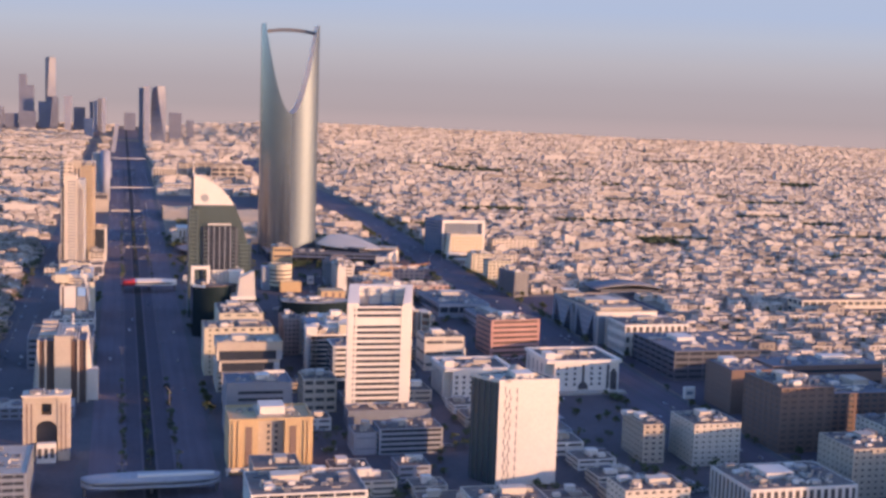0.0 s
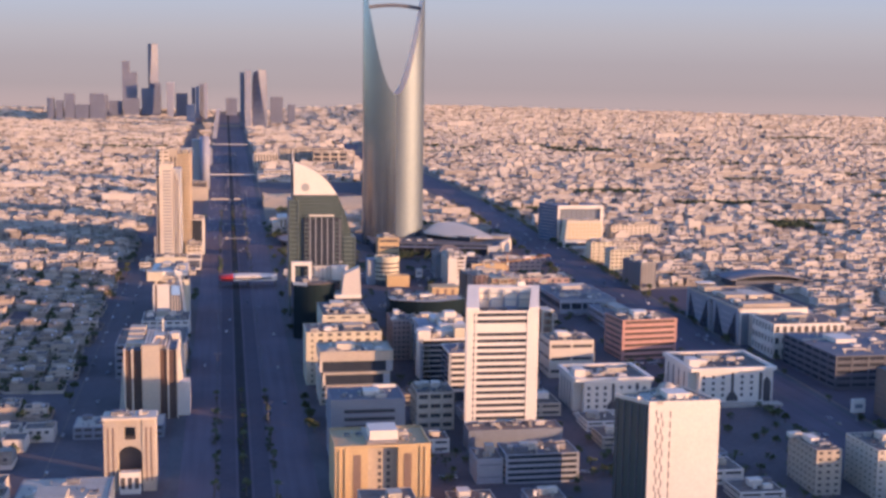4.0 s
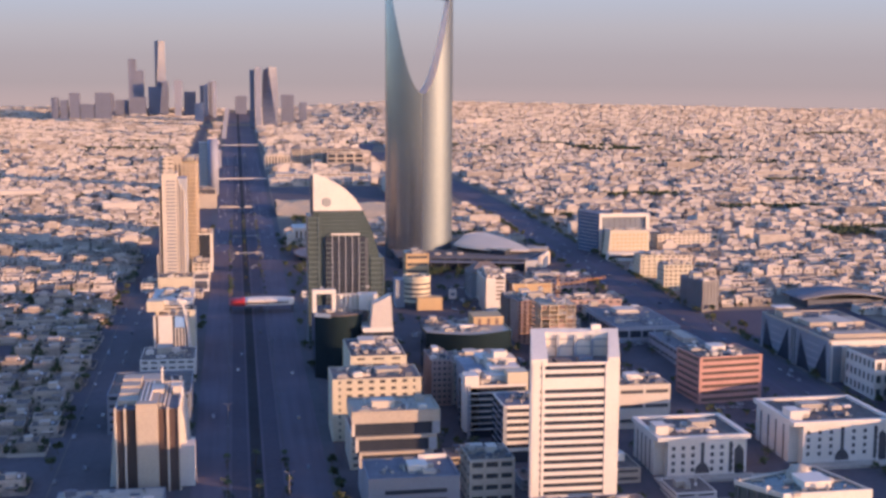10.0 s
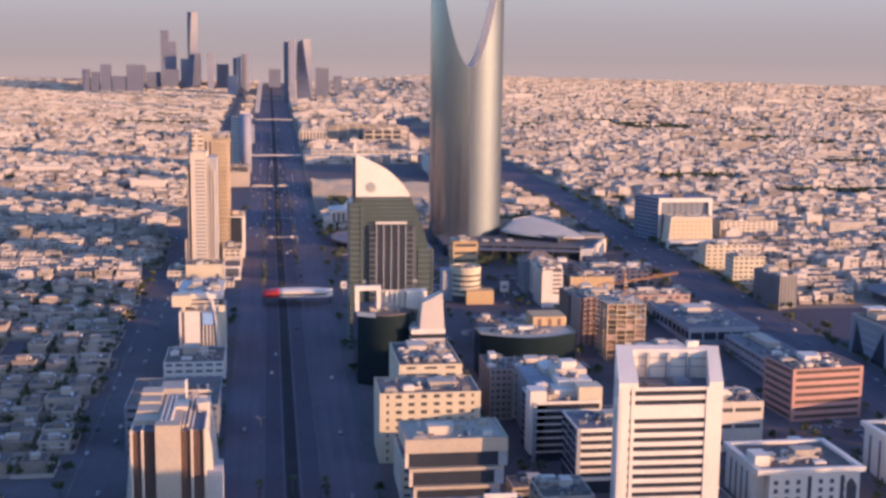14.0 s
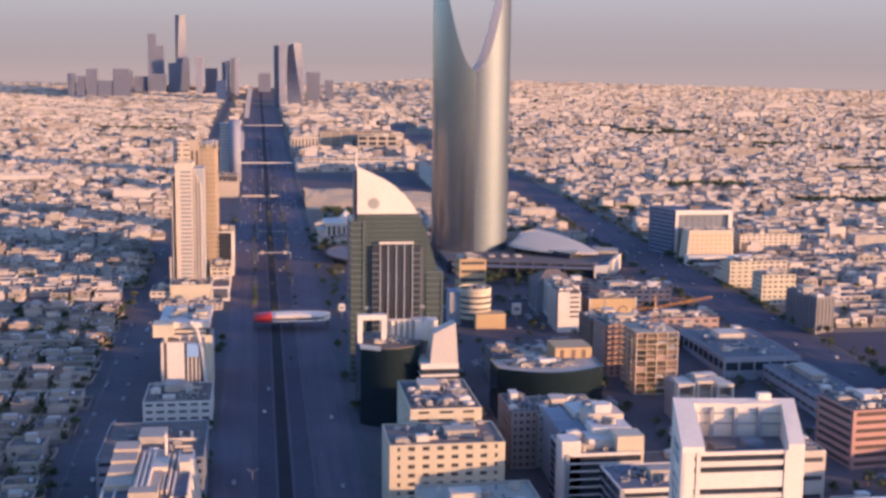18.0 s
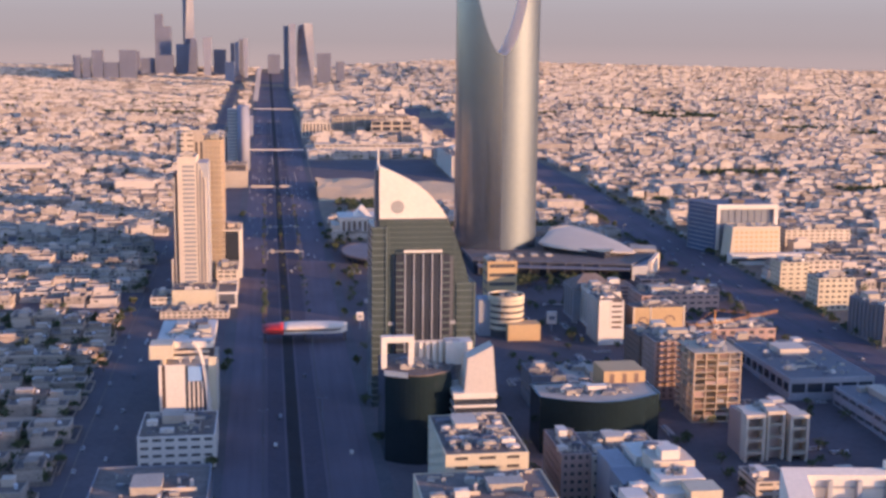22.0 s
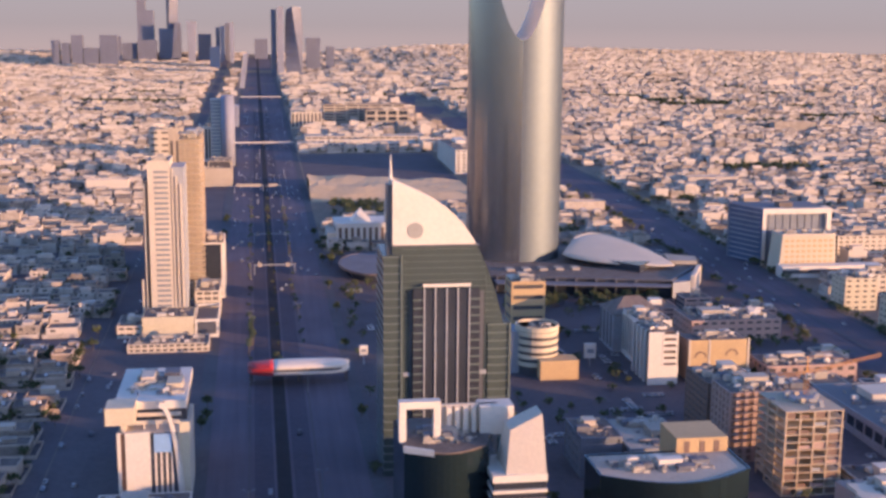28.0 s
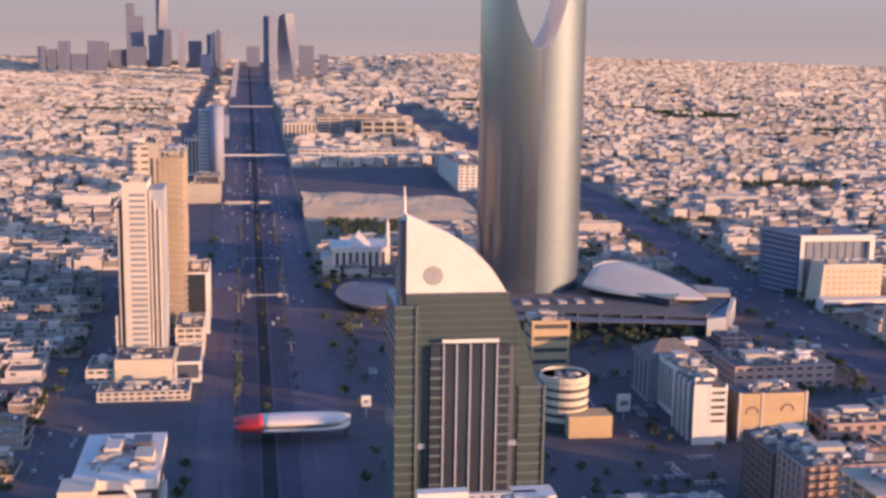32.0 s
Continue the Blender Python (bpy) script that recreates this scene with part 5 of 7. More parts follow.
block("apartment_building", "long pale apartment row behind the hotel", 508, 575, 1635, 1660, 20, "cream", "house_dark", 4, 0.6, 6, 2.4, seed=68, count=8)


def curved_hall(cx, cy, w, d, rise):
    zb = ground_z(cy, cx)
    root = thing("hall", "large dark hall with a low swooping roof and pale edges", "hall", (cx, cy, zb))
    n = 14
    v = []
    for i in range(n + 1):
        u = -1 + 2 * i / n
        z = rise * (0.45 + 0.55 * math.cos(u * 1.35))
        for y in (-d / 2 - 5 * u, d / 2 - 5 * u):
            v += [(u * w / 2, y, z), (u * w / 2, y, z - 0.9)]
    f = []
    for i in range(n):
        a, b = 4 * i, 4 * i + 4
        f += [(a, b, b + 2, a + 2), (a + 1, a + 3, b + 3, b + 1), (a, a + 1, b + 1, b), (a + 2, b + 2, b + 3, a + 3)]
    part("roof", Geo().add(v, f), "roof_dark", root, "swooping grey roof", True)
    for k in (0, 2):
        for i in range(n):
            part("roof_edge", Geo().tube(v[4 * i + k], v[4 * i + 4 + k], 0.5, n=5), "roof_light", root)
    part("wall", Geo().box(-w / 2 + 5, w / 2 - 5, -d / 2 + 4, d / 2 - 4, -2, rise * 0.55), "dark", root)
    return root


curved_hall(572.0, 1312.0, 86.0, 46.0, 13.0)


def framed_office():
    cx, cy = 458.0, 1612.0
    zb = ground_z(cy)
    o = -zb
    root = thing("office_building", "office block with white frame round a grey glass front", "office building", (cx, cy, zb))
    w, top = 30.5, 48.5 + o
    part("body", Geo().box(-w + 0.5, w - 0.5, 2, 50, -3, top - 1.5), "bluegrey", root, "grey glass front")
    for k in range(9):
        part("mullion", Geo().box(-w + 6 + 6.5 * k, -w + 6.35 + 6.5 * k, 1.6, 2.1, -3, top - 4), "dark", root)
    part("frame_side", Geo().box(-w, -w + 3, -1, 3, -3, top), "white", root)
    part("frame_side", Geo().box(w - 4, w, -1, 3, -3, top), "white", root)
    part("frame_top", Geo().box(-w + 3, w - 4, -1, 3, top - 4.5, top), "white", root)
    part("roof", Geo().box(-w + 0.6, w - 0.6, 3.1, 50, top - 1.5, top - 1.1), "roof_dark", root)
    part("roof_box", Geo().box(-10, 2, 14, 24, top - 1.1, top + 3), "roof", root)
    flank = [(-w - 14.5, 38), (-w - 0.05, -0.5), (-w - 0.05, 50), (-w - 10, 52)]
    part("flank", Geo().prism(flank, -3, top - 1.0), "blue_glass", root, "dark blue glazed flank")
    part("flank_roof", Geo().prism(flank, top - 1.0, top - 0.4), "roof_dark", root)
    part("flank_edge", Geo().prism([(-w - 15.4, 37.7), (-w - 14.2, 36.6), (-w - 13.6, 38.2), (-w - 14.8, 39)], -3, top + 0.4), "bluegrey", root)
    for k in range(11):
        z = top - 4.2 - k * 4.2
        part("floor_band", Geo().prism([(-w - 14.0, 35.4), (-w - 1.4, 1.6), (-w - 1.0, 2.4), (-w - 13.4, 36.0)], z, z + 0.9), "grey", root)


framed_office()


def hotel():
    cx, cy = 452.0, 1585.0
    zb = ground_z(cy)
    root = thing("hotel", "cream hotel with rows of small ochre windows on a white podium", "hotel", (cx, cy, zb))
    h = 31.5 - zb
    part("body", Geo().add([(-25, -10, -3), (25, -10, -3), (25, 14, -3), (-25, 14, -3), (-21.5, -8, h), (24, -8, h), (24, 13, h), (-21.5, 13, h)], BOX_F), "yellow", root)
    win = Geo().box(-1.3, 1.3, -0.3, 0.5, -1.0, 1.0).mesh("window", M["ochre"])
    for r in range(5):
        for c in range(9):
            z = h - 4.5 - r * 4.3
            part("window", win, "ochre", root, at=(-18 + c * 4.8, -10 + 2 * (z + 3) / (h + 3) - 0.05, z))
    part("parapet", Geo().ring(rect(46.5, 22, 1.2, 2.5), rect(45, 20.5, 1.2, 2.5), h - 0.6, h + 1.2), "cream", root)
    part("podium", Geo().box(-27, 60, -22, -10.2, -3, 9), "white", root, "low white podium")
    part("podium_band", Geo().box(-26.5, 59.5, -22.3, -21.9, 3, 6), "house_dark", root)
    roof_stuff(root, rect(40, 18, 1, 2), h, 66, 5, False)


hotel()

# ---- the south-east blocks ----
block("apartment_building", "brown brick apartment slab in shade", 441, 476, 806, 848, 11.5, "brown", "brown", 4, 0.6, 40, 1.2, roof="roof_dark", seed=70, count=5)
block("office_building", "broad brown office block in shade", 510, 612, 866, 905, 0.5, "brown", "glass", 9, 0.75, 70, 1.2, roof="roof_dark", seed=71, count=10)
block("apartment_building", "dark apartment slab with bay windows", 427, 467, 712, 762, 20, "brown", "brown_glass", 4, 0.5, 7, 2.6, roof="roof", seed=72, count=26)
block("apartment_building", "beige apartment block with small windows", 355, 388, 693, 728, 2.5, "cream", "house_dark", 3.6, 0.6, 5, 3.0, seed=73, count=7)
block("apartment_building", "tan apartment block with a dark flank", 325, 340, 704, 738, 0.5, "tan", "house_dark", 3.6, 0.55, 5, 2.6, seed=74, count=8)
block("apartment_building", "tan apartment block with white roof houses", 424, 462, 622, 660, 3.5, "tan", "house_dark", 3.6, 0.6, 5, 2.8, seed=75, count=10)
block("apartment_building", "low white apartment row with upright ribs and a cluttered roof", 340, 408, 592, 640, -8.0, "white", "house_dark", 30, 0.2, 4.6, 1.8, seed=76, count=34)
block("apartment_building", "cream low block with arched top windows", 262, 300, 586, 612, -3.0, "cream", "house_dark", 3.6, 0.6, 5, 2.4, seed=77, count=6)
block("apartment_building", "small cream block with roof railing", 180, 222, 590, 622, -8.0, "cream", "house_dark", 3.6, 0.6, 5, 2.4, seed=78, count=8)
block("office_building", "long dark office row with a flat roof", 442, 520, 905, 990, 6.0, "dark", "glass", 5, 0.5, 12, 1.6, roof="roof_dark", seed=79, count=10)
block("apartment_building", "dark block with upright white fins", 484, 540, 740, 800, 8.0, "brown", "house_dark", 4, 0.5, 6, 2.2, roof="roof_dark", seed=80, count=10)
block("apartment_building", "pale apartment block with roof clutter", 470, 520, 640, 690, 6.0, "cream", "house_dark", 3.6, 0.55, 5, 2.6, seed=81, count=12)
# Out-of-view blocks, added only to throw shade on the south-east fronts.
for bx, by, bw, bd, bz in ((470, 520, 60, 40, -3), (476, 580, 50, 50, 4), (545, 600, 60, 70, 30), (580, 690, 60, 70, 20), (640, 760, 50, 60, 14), (560, 470, 70, 60, 16), (400, 480, 50, 40, 4)):
    block("apartment_building", "unseen tan apartment block added to shade the south-east blocks", bx, bx + bw, by, by + bd, bz, "tan", "house_dark", 3.8, 0.6, 7, 2.6, seed=int(bx), count=6, group="southern apartment blocks")
block("school", "long cream school building with wide arcades", 720, 830, 1170, 1200, 5.0, "cream", "house_dark", 8, 0.5, 9, 2.2, seed=82, count=4, category="school")


# ---- the mall at the foot of the silver tower ----
def mall():
    cy = 1580.0
    zb = ground_z(cy)
    root = thing("shopping_mall", "long dark shopping mall with a pale sloping roof", "shopping mall", (270, cy, zb))
    hall = [(-88, -36), (44, -68), (78, -22), (64, 84), (-88, 84)]
    part("hall", Geo().prism(hall, -5, 11), "glass", root, "dark glazed hall")
    part("fascia", Geo().ring(shrink(hall, -0.8), shrink(hall, 1.0), 10.4, 12.0), "dark", root)
    part("roof_deck", Geo().prism(shrink(hall, 1.0), 11.1, 11.5), "roof", root)
    # a long shallow leaf: two edges that meet at both tips, and a rounded rise between them
    plate, nu, nv = Geo(), 16, 8
    tips = (Vector((-20, 12, 18.5)), Vector((60, -30, 15.5)))
    v = []
    for k in (0.0, -1.1):
        for i in range(nu + 1):
            u = i / nu
            spine = tips[0].lerp(tips[1], u)
            swell = math.sin(math.pi * u ** 0.8) ** 0.7
            lead = math.sin(math.pi * u ** 0.55) ** 0.8
            front, back = spine + Vector((-5, -13, -1.0)) * swell, spine + Vector((22, 62, 8.5)) * lead
            for j in range(nv + 1):
                w = j / nv
                p = front.lerp(back, w) + Vector((0, 0, 1.3 * swell * math.sin(math.pi * w)))
                v.append((p.x, p.y, p.z + k))
    m = (nu + 1) * (nv + 1)
    f = []
    for i in range(nu):
        for j in range(nv):
            a = i * (nv + 1) + j
            f += [(a, a + nv + 1, a + nv + 2, a + 1), (m + a, m + a + 1, m + a + nv + 2, m + a + nv + 1)]
        for j in (0, nv):
            a = i * (nv + 1) + j
            f.append((a, m + a, m + a + nv + 1, a + nv + 1))
    part("roof_plate", plate.add(v, f), "cream", root, "pale sloping leaf-shaped roof plate", True)
    for k in range(6):
        part("roof_seam", Geo().tube(v[(2 + 2 * k) * (nv + 1)], v[(2 + 2 * k) * (nv + 1) + nv], 0.18, n=4), "roof_light", root)
    drum = [(72 + 11 * math.cos(2 * math.pi * i / 20), 8 + 15 * math.sin(2 * math.pi * i / 20)) for i in range(20)]
    part("round_terrace", Geo().prism(drum, -4, 12.5), "dark", root, "dark round end of the mall")
    part("round_terrace_rim", Geo().ring(drum, shrink(drum, 1.4), 12.5, 13.8), "roof_light", root)
    for k in range(9):
        part("canopy_rib", Geo().box(-84 + 15 * k, -83 + 15 * k, -52 - 3.0 * k, -37 - 3.4 * k, 7.6, 8.2), "grey", root)
    part("canopy", Geo().prism([(-86, -54), (40, -80), (44, -70), (-86, -38)], 8.2, 8.8), "roof_dark", root, "long dark canopy over the forecourt")
    part("clerestory", Geo().prism([(-13, 16), (29, -38), (49, -14), (40, 50), (24, 72), (-4, 40)], 11, 17), "glass", root)
    part("side_roof", Geo().prism([(62, -10), (84, -14), (90, 6), (68, 20)], 12, 15), "roof_light", root)
    part("end_wall", Geo().prism([(60, -66), (63, -67), (84, -24), (81, -22)], -5, 14), "cream", root, "pale upright end wall")
    part("end_hall", Geo().prism([(44, -72), (60, -66), (80, -24), (62, -20)], -5, 10), "grey", root)
    for k in range(8):
        part("facade_fin", Geo().box(-84 + 14.5 * k, -82.6 + 14.5 * k, -40 - 3.4 * k, -34 - 3.4 * k, -5, 11), "dark", root)
    for k in range(5):
        part("skylight", Geo().box(-72 + 13 * k, -66 + 13 * k, -22, -12, 11.4, 13.0), "roof_light", root)


mall()


# ---- footbridges over the highway, roofed by long pale shells ----
def shell_bridge(y, x0, x1, z, red):
    zb = ground_z(y)
    cx = (x0 + x1) / 2
    w = (x1 - x0) / 2
    lab = "long white shell-roofed footbridge with a red end" if red else "long grey shell-roofed footbridge over the highway"
    root = thing("footbridge", lab, "footbridge", (cx, y, zb), "shell footbridges")
    o = z - zb
    n, m = 20, 6
    top = Geo()

    def shell(k0, k1, name, material, label="", drop=0.0, thick=1.3, scale=1.0):
        v, f = [], []
        for i in range(k0, k1 + 1):
            u = -1 + 2 * i / n
            half = (8.2 * (1 - abs(u) ** 5.0) ** 0.5 + 0.8) * scale
            for j in range(m + 1):
                s = -1 + 2 * j / m
                v.append((u * w * scale, s * half, o - drop - 1.2 + 2.6 * (1 - s * s) * (1 - 0.5 * u * u)))
        q = k1 - k0
        for i in range(q):
            for j in range(m):
                a = i * (m + 1) + j
                f.append((a, a + m + 1, a + m + 2, a + 1))
        # the underside closes it
        kk = len(v)
        v += [(x, y2, zz - thick) for x, y2, zz in v]
        f += [tuple(reversed([c + kk for c in face])) for face in f]
        edge = [j for j in range(m + 1)]
        for i in range(q):
            a, b = i * (m + 1), (i + 1) * (m + 1)
            f += [(a, b, b + kk, a + kk)[::-1], (a + m, b + m, b + m + kk, a + m + kk)]
        for j in range(m):
            f += [(j, j + 1, j + 1 + kk, j + kk), (q * (m + 1) + j, q * (m + 1) + j + kk, q * (m + 1) + j + 1 + kk, q * (m + 1) + j + 1)]
        part(name, Geo().add(v, f), material, root, label, True)
    if red:
        shell(0, 5, "roof_shell", "signal_red", "red end of the roof shell")
        shell(5, n, "roof_shell", "white", "white roof shell")
        shell(0, 5, "fascia", "signal_red", "red lower fascia", 3.0, 1.4)
        shell(5, n, "fascia", "white", "white lower fascia", 3.0, 1.4)
        part("red_lining", Geo().box(-w * 0.92, -w * 0.52, -9.2, -8.6, o - 3.0, o - 1.2), "signal_red", root)
    else:
        shell(0, n, "roof_shell", "grey")
        part("roof_strip", Geo().box(-w * 0.2, w * 0.9, -6.0, -2.0, o + 0.2, o + 1.25), "white", root, "pale strip along the roof")
        shell(0, n, "fascia", "grey", "", 3.0, 1.3)
    shell(1, n - 1, "gallery", "dark", "dark glazed gallery under the shell", 1.4, 1.6, 0.93)
    for x in (-w + 2, 0, w - 2):
        part("pylon", Geo().box(x - 0.9, x + 0.9, -1.6, 1.6, -1, o - 5.2), "asphalt_old", root)


shell_bridge(1341.0, 0.5, 59.0, 4.9, True)
shell_bridge(690.0, -21.0, 56.0, -14.5, False)


def road_bridge(y, x0, x1, clear):
    zb = ground_z(y)
    root = thing("overpass", "pale concrete overpass across the highway", "bridge", ((x0 + x1) / 2, y, zb), "overpasses")
    w = (x1 - x0) / 2
    part("deck", Geo().box(-w, w, -3, 3, clear, clear + 1.0), "grey", root)
    for s in (-3.2, 2.8):
        part("barrier", Geo().box(-w, w, s, s + 0.4, clear + 0.7, clear + 1.7), "white", root)
    for x in (-w * 0.5, 0, w * 0.5):
        part("pillar", Geo().box(x - 0.7, x + 0.7, -2, 2, -1, clear), "asphalt_old", root)


for yy in (2440, 3247):
    road_bridge(yy, -24, 62, 5.5)


def sign_gantry(x0, x1, y, panels):
    zb = ground_z(y, (x0 + x1) / 2)
    root = thing("sign_gantry", "pale direction signs on a gantry over the lanes", "sign", ((x0 + x1) / 2, y, zb), "sign gantries")
    w = (x1 - x0) / 2
    for x in (-w, w):
        part("post", Geo().tube((x, 0, -0.5), (x, 0, 8.5), 0.35, 0.3), "grey", root)
    part("beam", Geo().box(-w, w, -0.4, 0.4, 7.6, 8.4), "grey", root)
    for a, b in panels:
        part("sign_panel", Geo().box(a, b, -0.7, -0.4, 6.4, 9.6), "roof_light", root)


sign_gantry(-17, 15, 2030, ((-14, 13),))
sign_gantry(19, 35, 2030, ((-6, 4),))
sign_gantry(4.5, 36.5, 1618, ((-13, -10), (9, 12)))
sign_gantry(4.5, 36.5, 1746, ((-14, -12), (11, 13)))


# ---- forecourt by the highway: mosque, round canopy ----
def colonnade_mosque():
    cx, cy = 99.0, 1735.0
    zb = ground_z(cy)
    root = thing("mosque", "white colonnaded mosque with a small tent roof", "mosque", (cx, cy, zb))
    part("hall", Geo().box(-22, 24, -8, 30, -3, 17), "brown", root, "brown shaded hall")
    for k in range(9):
        part("column", Geo().box(-22.5 + 5.4 * k, -19.8 + 5.4 * k, -10, -7, -3, 16), "white", root)
    part("entablature", Geo().box(-23, 25, -10.4, 31, 16, 20), "white", root)
    part("court_wall", Geo().box(-30, -22, -12, 24, -3, 12), "cream", root)
    part("tent_roof", Geo().add([(-8, -2, 20), (10, -2, 20), (10, 18, 20), (-8, 18, 20), (1, 8, 32)], [(0, 1, 4), (1, 2, 4), (2, 3, 4), (3, 0, 4), (3, 2, 1, 0)]), "white", root, "pale tent-shaped roof")
    part("minaret", Geo().tube((23, -6, 0), (23, -6, 38), 2.2, 1.6, 10).tube((23, -6, 38), (23, -6, 43), 1.8, 0.1, 10), "white", root)


colonnade_mosque()


def disc_canopy(cx, cy, rx, ry, z):
    zb = ground_z(cy)
    root = thing("canopy", "low grey elliptical canopy roof beside the highway", "canopy", (cx, cy, zb))
    n = 32
    poly = [(rx * math.cos(2 * math.pi * i / n), ry * math.sin(2 * math.pi * i / n)) for i in range(n)]
    part("roof", Geo().prism(shrink(poly, 0.6), z - zb - 0.8, z - zb + 0.4), "roof_dark", root)
    part("rim", Geo().ring(poly, shrink(poly, 0.9), z - zb - 1.0, z - zb + 0.7), "roof", root)
    part("hall", Geo().prism([(x * 0.8, y * 0.8) for x, y in poly], -2, z - zb - 0.8), "glass", root)


disc_canopy(98.0, 1622.0, 26, 46, 7.0)


# ---- distant towers ----
def far_tower(name, label, cx, cy, w, d, ztop, material, twist=0.0, taper=1.0, lean=0.0, slope=0.0, crest=0.0):
    zb = ground_z(cy, cx)
    h = ztop - zb
    root = thing(name, label, "skyscraper", (cx, cy, zb), "towers on the horizon")
    n = 10
    g = Geo()
    v, f = [], []
    for i in range(n + 1):
        k = i / n
        a = radians(twist * k)
        s = 1 + (taper - 1) * k
        for sx, sy in ((-1, -1), (1, -1), (1, 1), (-1, 1)):
            x, y = sx * w / 2 * s, sy * d / 2 * s
            z = k * (h + 4) - 4 + (slope * sx if i == n else 0)
            v.append((x * math.cos(a) - y * math.sin(a) + lean * k, x * math.sin(a) + y * math.cos(a), z))
    for i in range(n):
        for j in range(4):
            f.append((4 * i + j, 4 * i + (j + 1) % 4, 4 * i + 4 + (j + 1) % 4, 4 * i + 4 + j))
    f.append((4 * n, 4 * n + 1, 4 * n + 2, 4 * n + 3))
    part("shaft", g.add(v, f), material, root)
    if crest:
        part("spire", Geo().tube((lean, 0, h - 2), (lean, 0, h + crest), 1.6, 0.4), "far_pale", root)
    return root


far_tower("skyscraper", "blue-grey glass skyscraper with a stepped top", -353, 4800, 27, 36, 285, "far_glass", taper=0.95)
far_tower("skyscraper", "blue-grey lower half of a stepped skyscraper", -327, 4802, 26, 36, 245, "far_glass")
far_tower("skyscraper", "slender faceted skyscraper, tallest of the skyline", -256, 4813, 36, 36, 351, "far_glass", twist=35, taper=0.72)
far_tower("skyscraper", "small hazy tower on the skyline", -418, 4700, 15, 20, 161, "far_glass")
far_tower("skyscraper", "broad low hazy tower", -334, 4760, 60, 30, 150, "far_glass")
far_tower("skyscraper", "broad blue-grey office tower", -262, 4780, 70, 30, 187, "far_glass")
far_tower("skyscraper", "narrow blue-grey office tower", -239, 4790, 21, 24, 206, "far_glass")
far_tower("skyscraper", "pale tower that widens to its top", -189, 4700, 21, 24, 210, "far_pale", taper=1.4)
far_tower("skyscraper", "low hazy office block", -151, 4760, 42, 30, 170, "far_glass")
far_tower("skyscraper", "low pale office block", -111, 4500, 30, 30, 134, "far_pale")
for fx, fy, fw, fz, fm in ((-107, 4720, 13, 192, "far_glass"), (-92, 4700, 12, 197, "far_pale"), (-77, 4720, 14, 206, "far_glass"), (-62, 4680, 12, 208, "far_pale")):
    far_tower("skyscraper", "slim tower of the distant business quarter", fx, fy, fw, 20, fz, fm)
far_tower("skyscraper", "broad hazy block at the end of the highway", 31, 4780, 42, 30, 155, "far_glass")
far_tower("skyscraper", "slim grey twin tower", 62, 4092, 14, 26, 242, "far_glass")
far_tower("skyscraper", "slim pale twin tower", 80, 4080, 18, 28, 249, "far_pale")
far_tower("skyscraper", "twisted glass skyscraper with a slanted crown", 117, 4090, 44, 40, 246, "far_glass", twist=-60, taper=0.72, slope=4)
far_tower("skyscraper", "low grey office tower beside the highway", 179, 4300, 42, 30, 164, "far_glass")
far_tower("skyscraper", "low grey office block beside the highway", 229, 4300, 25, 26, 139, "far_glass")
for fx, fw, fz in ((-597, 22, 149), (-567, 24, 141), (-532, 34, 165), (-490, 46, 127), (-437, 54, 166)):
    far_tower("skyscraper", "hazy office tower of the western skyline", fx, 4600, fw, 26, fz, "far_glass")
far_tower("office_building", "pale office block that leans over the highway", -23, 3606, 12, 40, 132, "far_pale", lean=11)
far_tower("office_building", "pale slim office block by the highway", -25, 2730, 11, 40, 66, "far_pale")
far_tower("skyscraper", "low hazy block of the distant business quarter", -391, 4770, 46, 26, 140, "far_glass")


# ---- blocks beyond the open lots ----
block("office_building", "cream office block with upright ribs", 66, 116, 2680, 2710, 58, "cream", "house_dark", 30, 0.2, 6, 3.0, seed=90, count=4)
block("office_building", "long dark-fronted office block", 122, 262, 2742, 2785, 66, "tan", "glass", 5, 0.55, 20, 3.0, seed=91, count=8)
block("office_building", "pale office wing with a dark glass front", 190, 262, 2690, 2725, 60, "tan", "glass", 9, 0.35, 18, 4.0, seed=92, count=5)
block("shop_building", "long low white terrace", 66, 236, 2390, 2425, 33, "white", "house_dark", 5, 0.6, 10, 2.0, roof="roof_light", seed=93, count=9)
block("shop_building", "low cream terrace with a long flat roof", 80, 260, 2470, 2510, 36, "cream", "house_dark", 5, 0.6, 10, 2.0, roof="roof_light", seed=94, count=9)
block("office_building", "white block that shades the open lot", 254, 296, 2150, 2300, 46, "white", "house_dark", 4, 0.5, 7, 2.0, seed=95, count=9)
block("office_building", "windowless tan block beside the highway", -56, -20, 2072, 2124, 35, "tan", "tan", 40, 0.9, 36, 1.2, seed=96, count=3)
block("roof_hall", "dark glazed upper floor set back on a tan block", -48, -21, 2084, 2122, 42, "tan", "house_dark", 80, 0.06, 27, 2.0, seed=97, count=3, tall=False)
block("office_building", "white block with four tall columns", -68, -50, 2285, 2310, 66, "white", "house_dark", 36, 0.15, 4.4, 1.8, seed=97, count=2)


# ---- crane at the unfinished building ----
def lattice(geo, a, b, half, step, r):
    """Four chords and their braces between two points."""
    a, b = Vector(a), Vector(b)
    q = (b - a).to_track_quat("Z", "Y")
    c = [q @ Vector((sx * half, sy * half, 0)) for sx, sy in ((-1, -1), (1, -1), (1, 1), (-1, 1))]
    for k in c:
        geo.tube(a + k, b + k, r, n=4)
    m = max(1, int((b - a).length / step))
    for i in range(m):
        p, s = a.lerp(b, i / m), a.lerp(b, (i + 1) / m)
        for j in range(4):
            geo.tube(p + c[j], s + c[(j + 1) % 4], r * 0.7, n=3)
    return geo


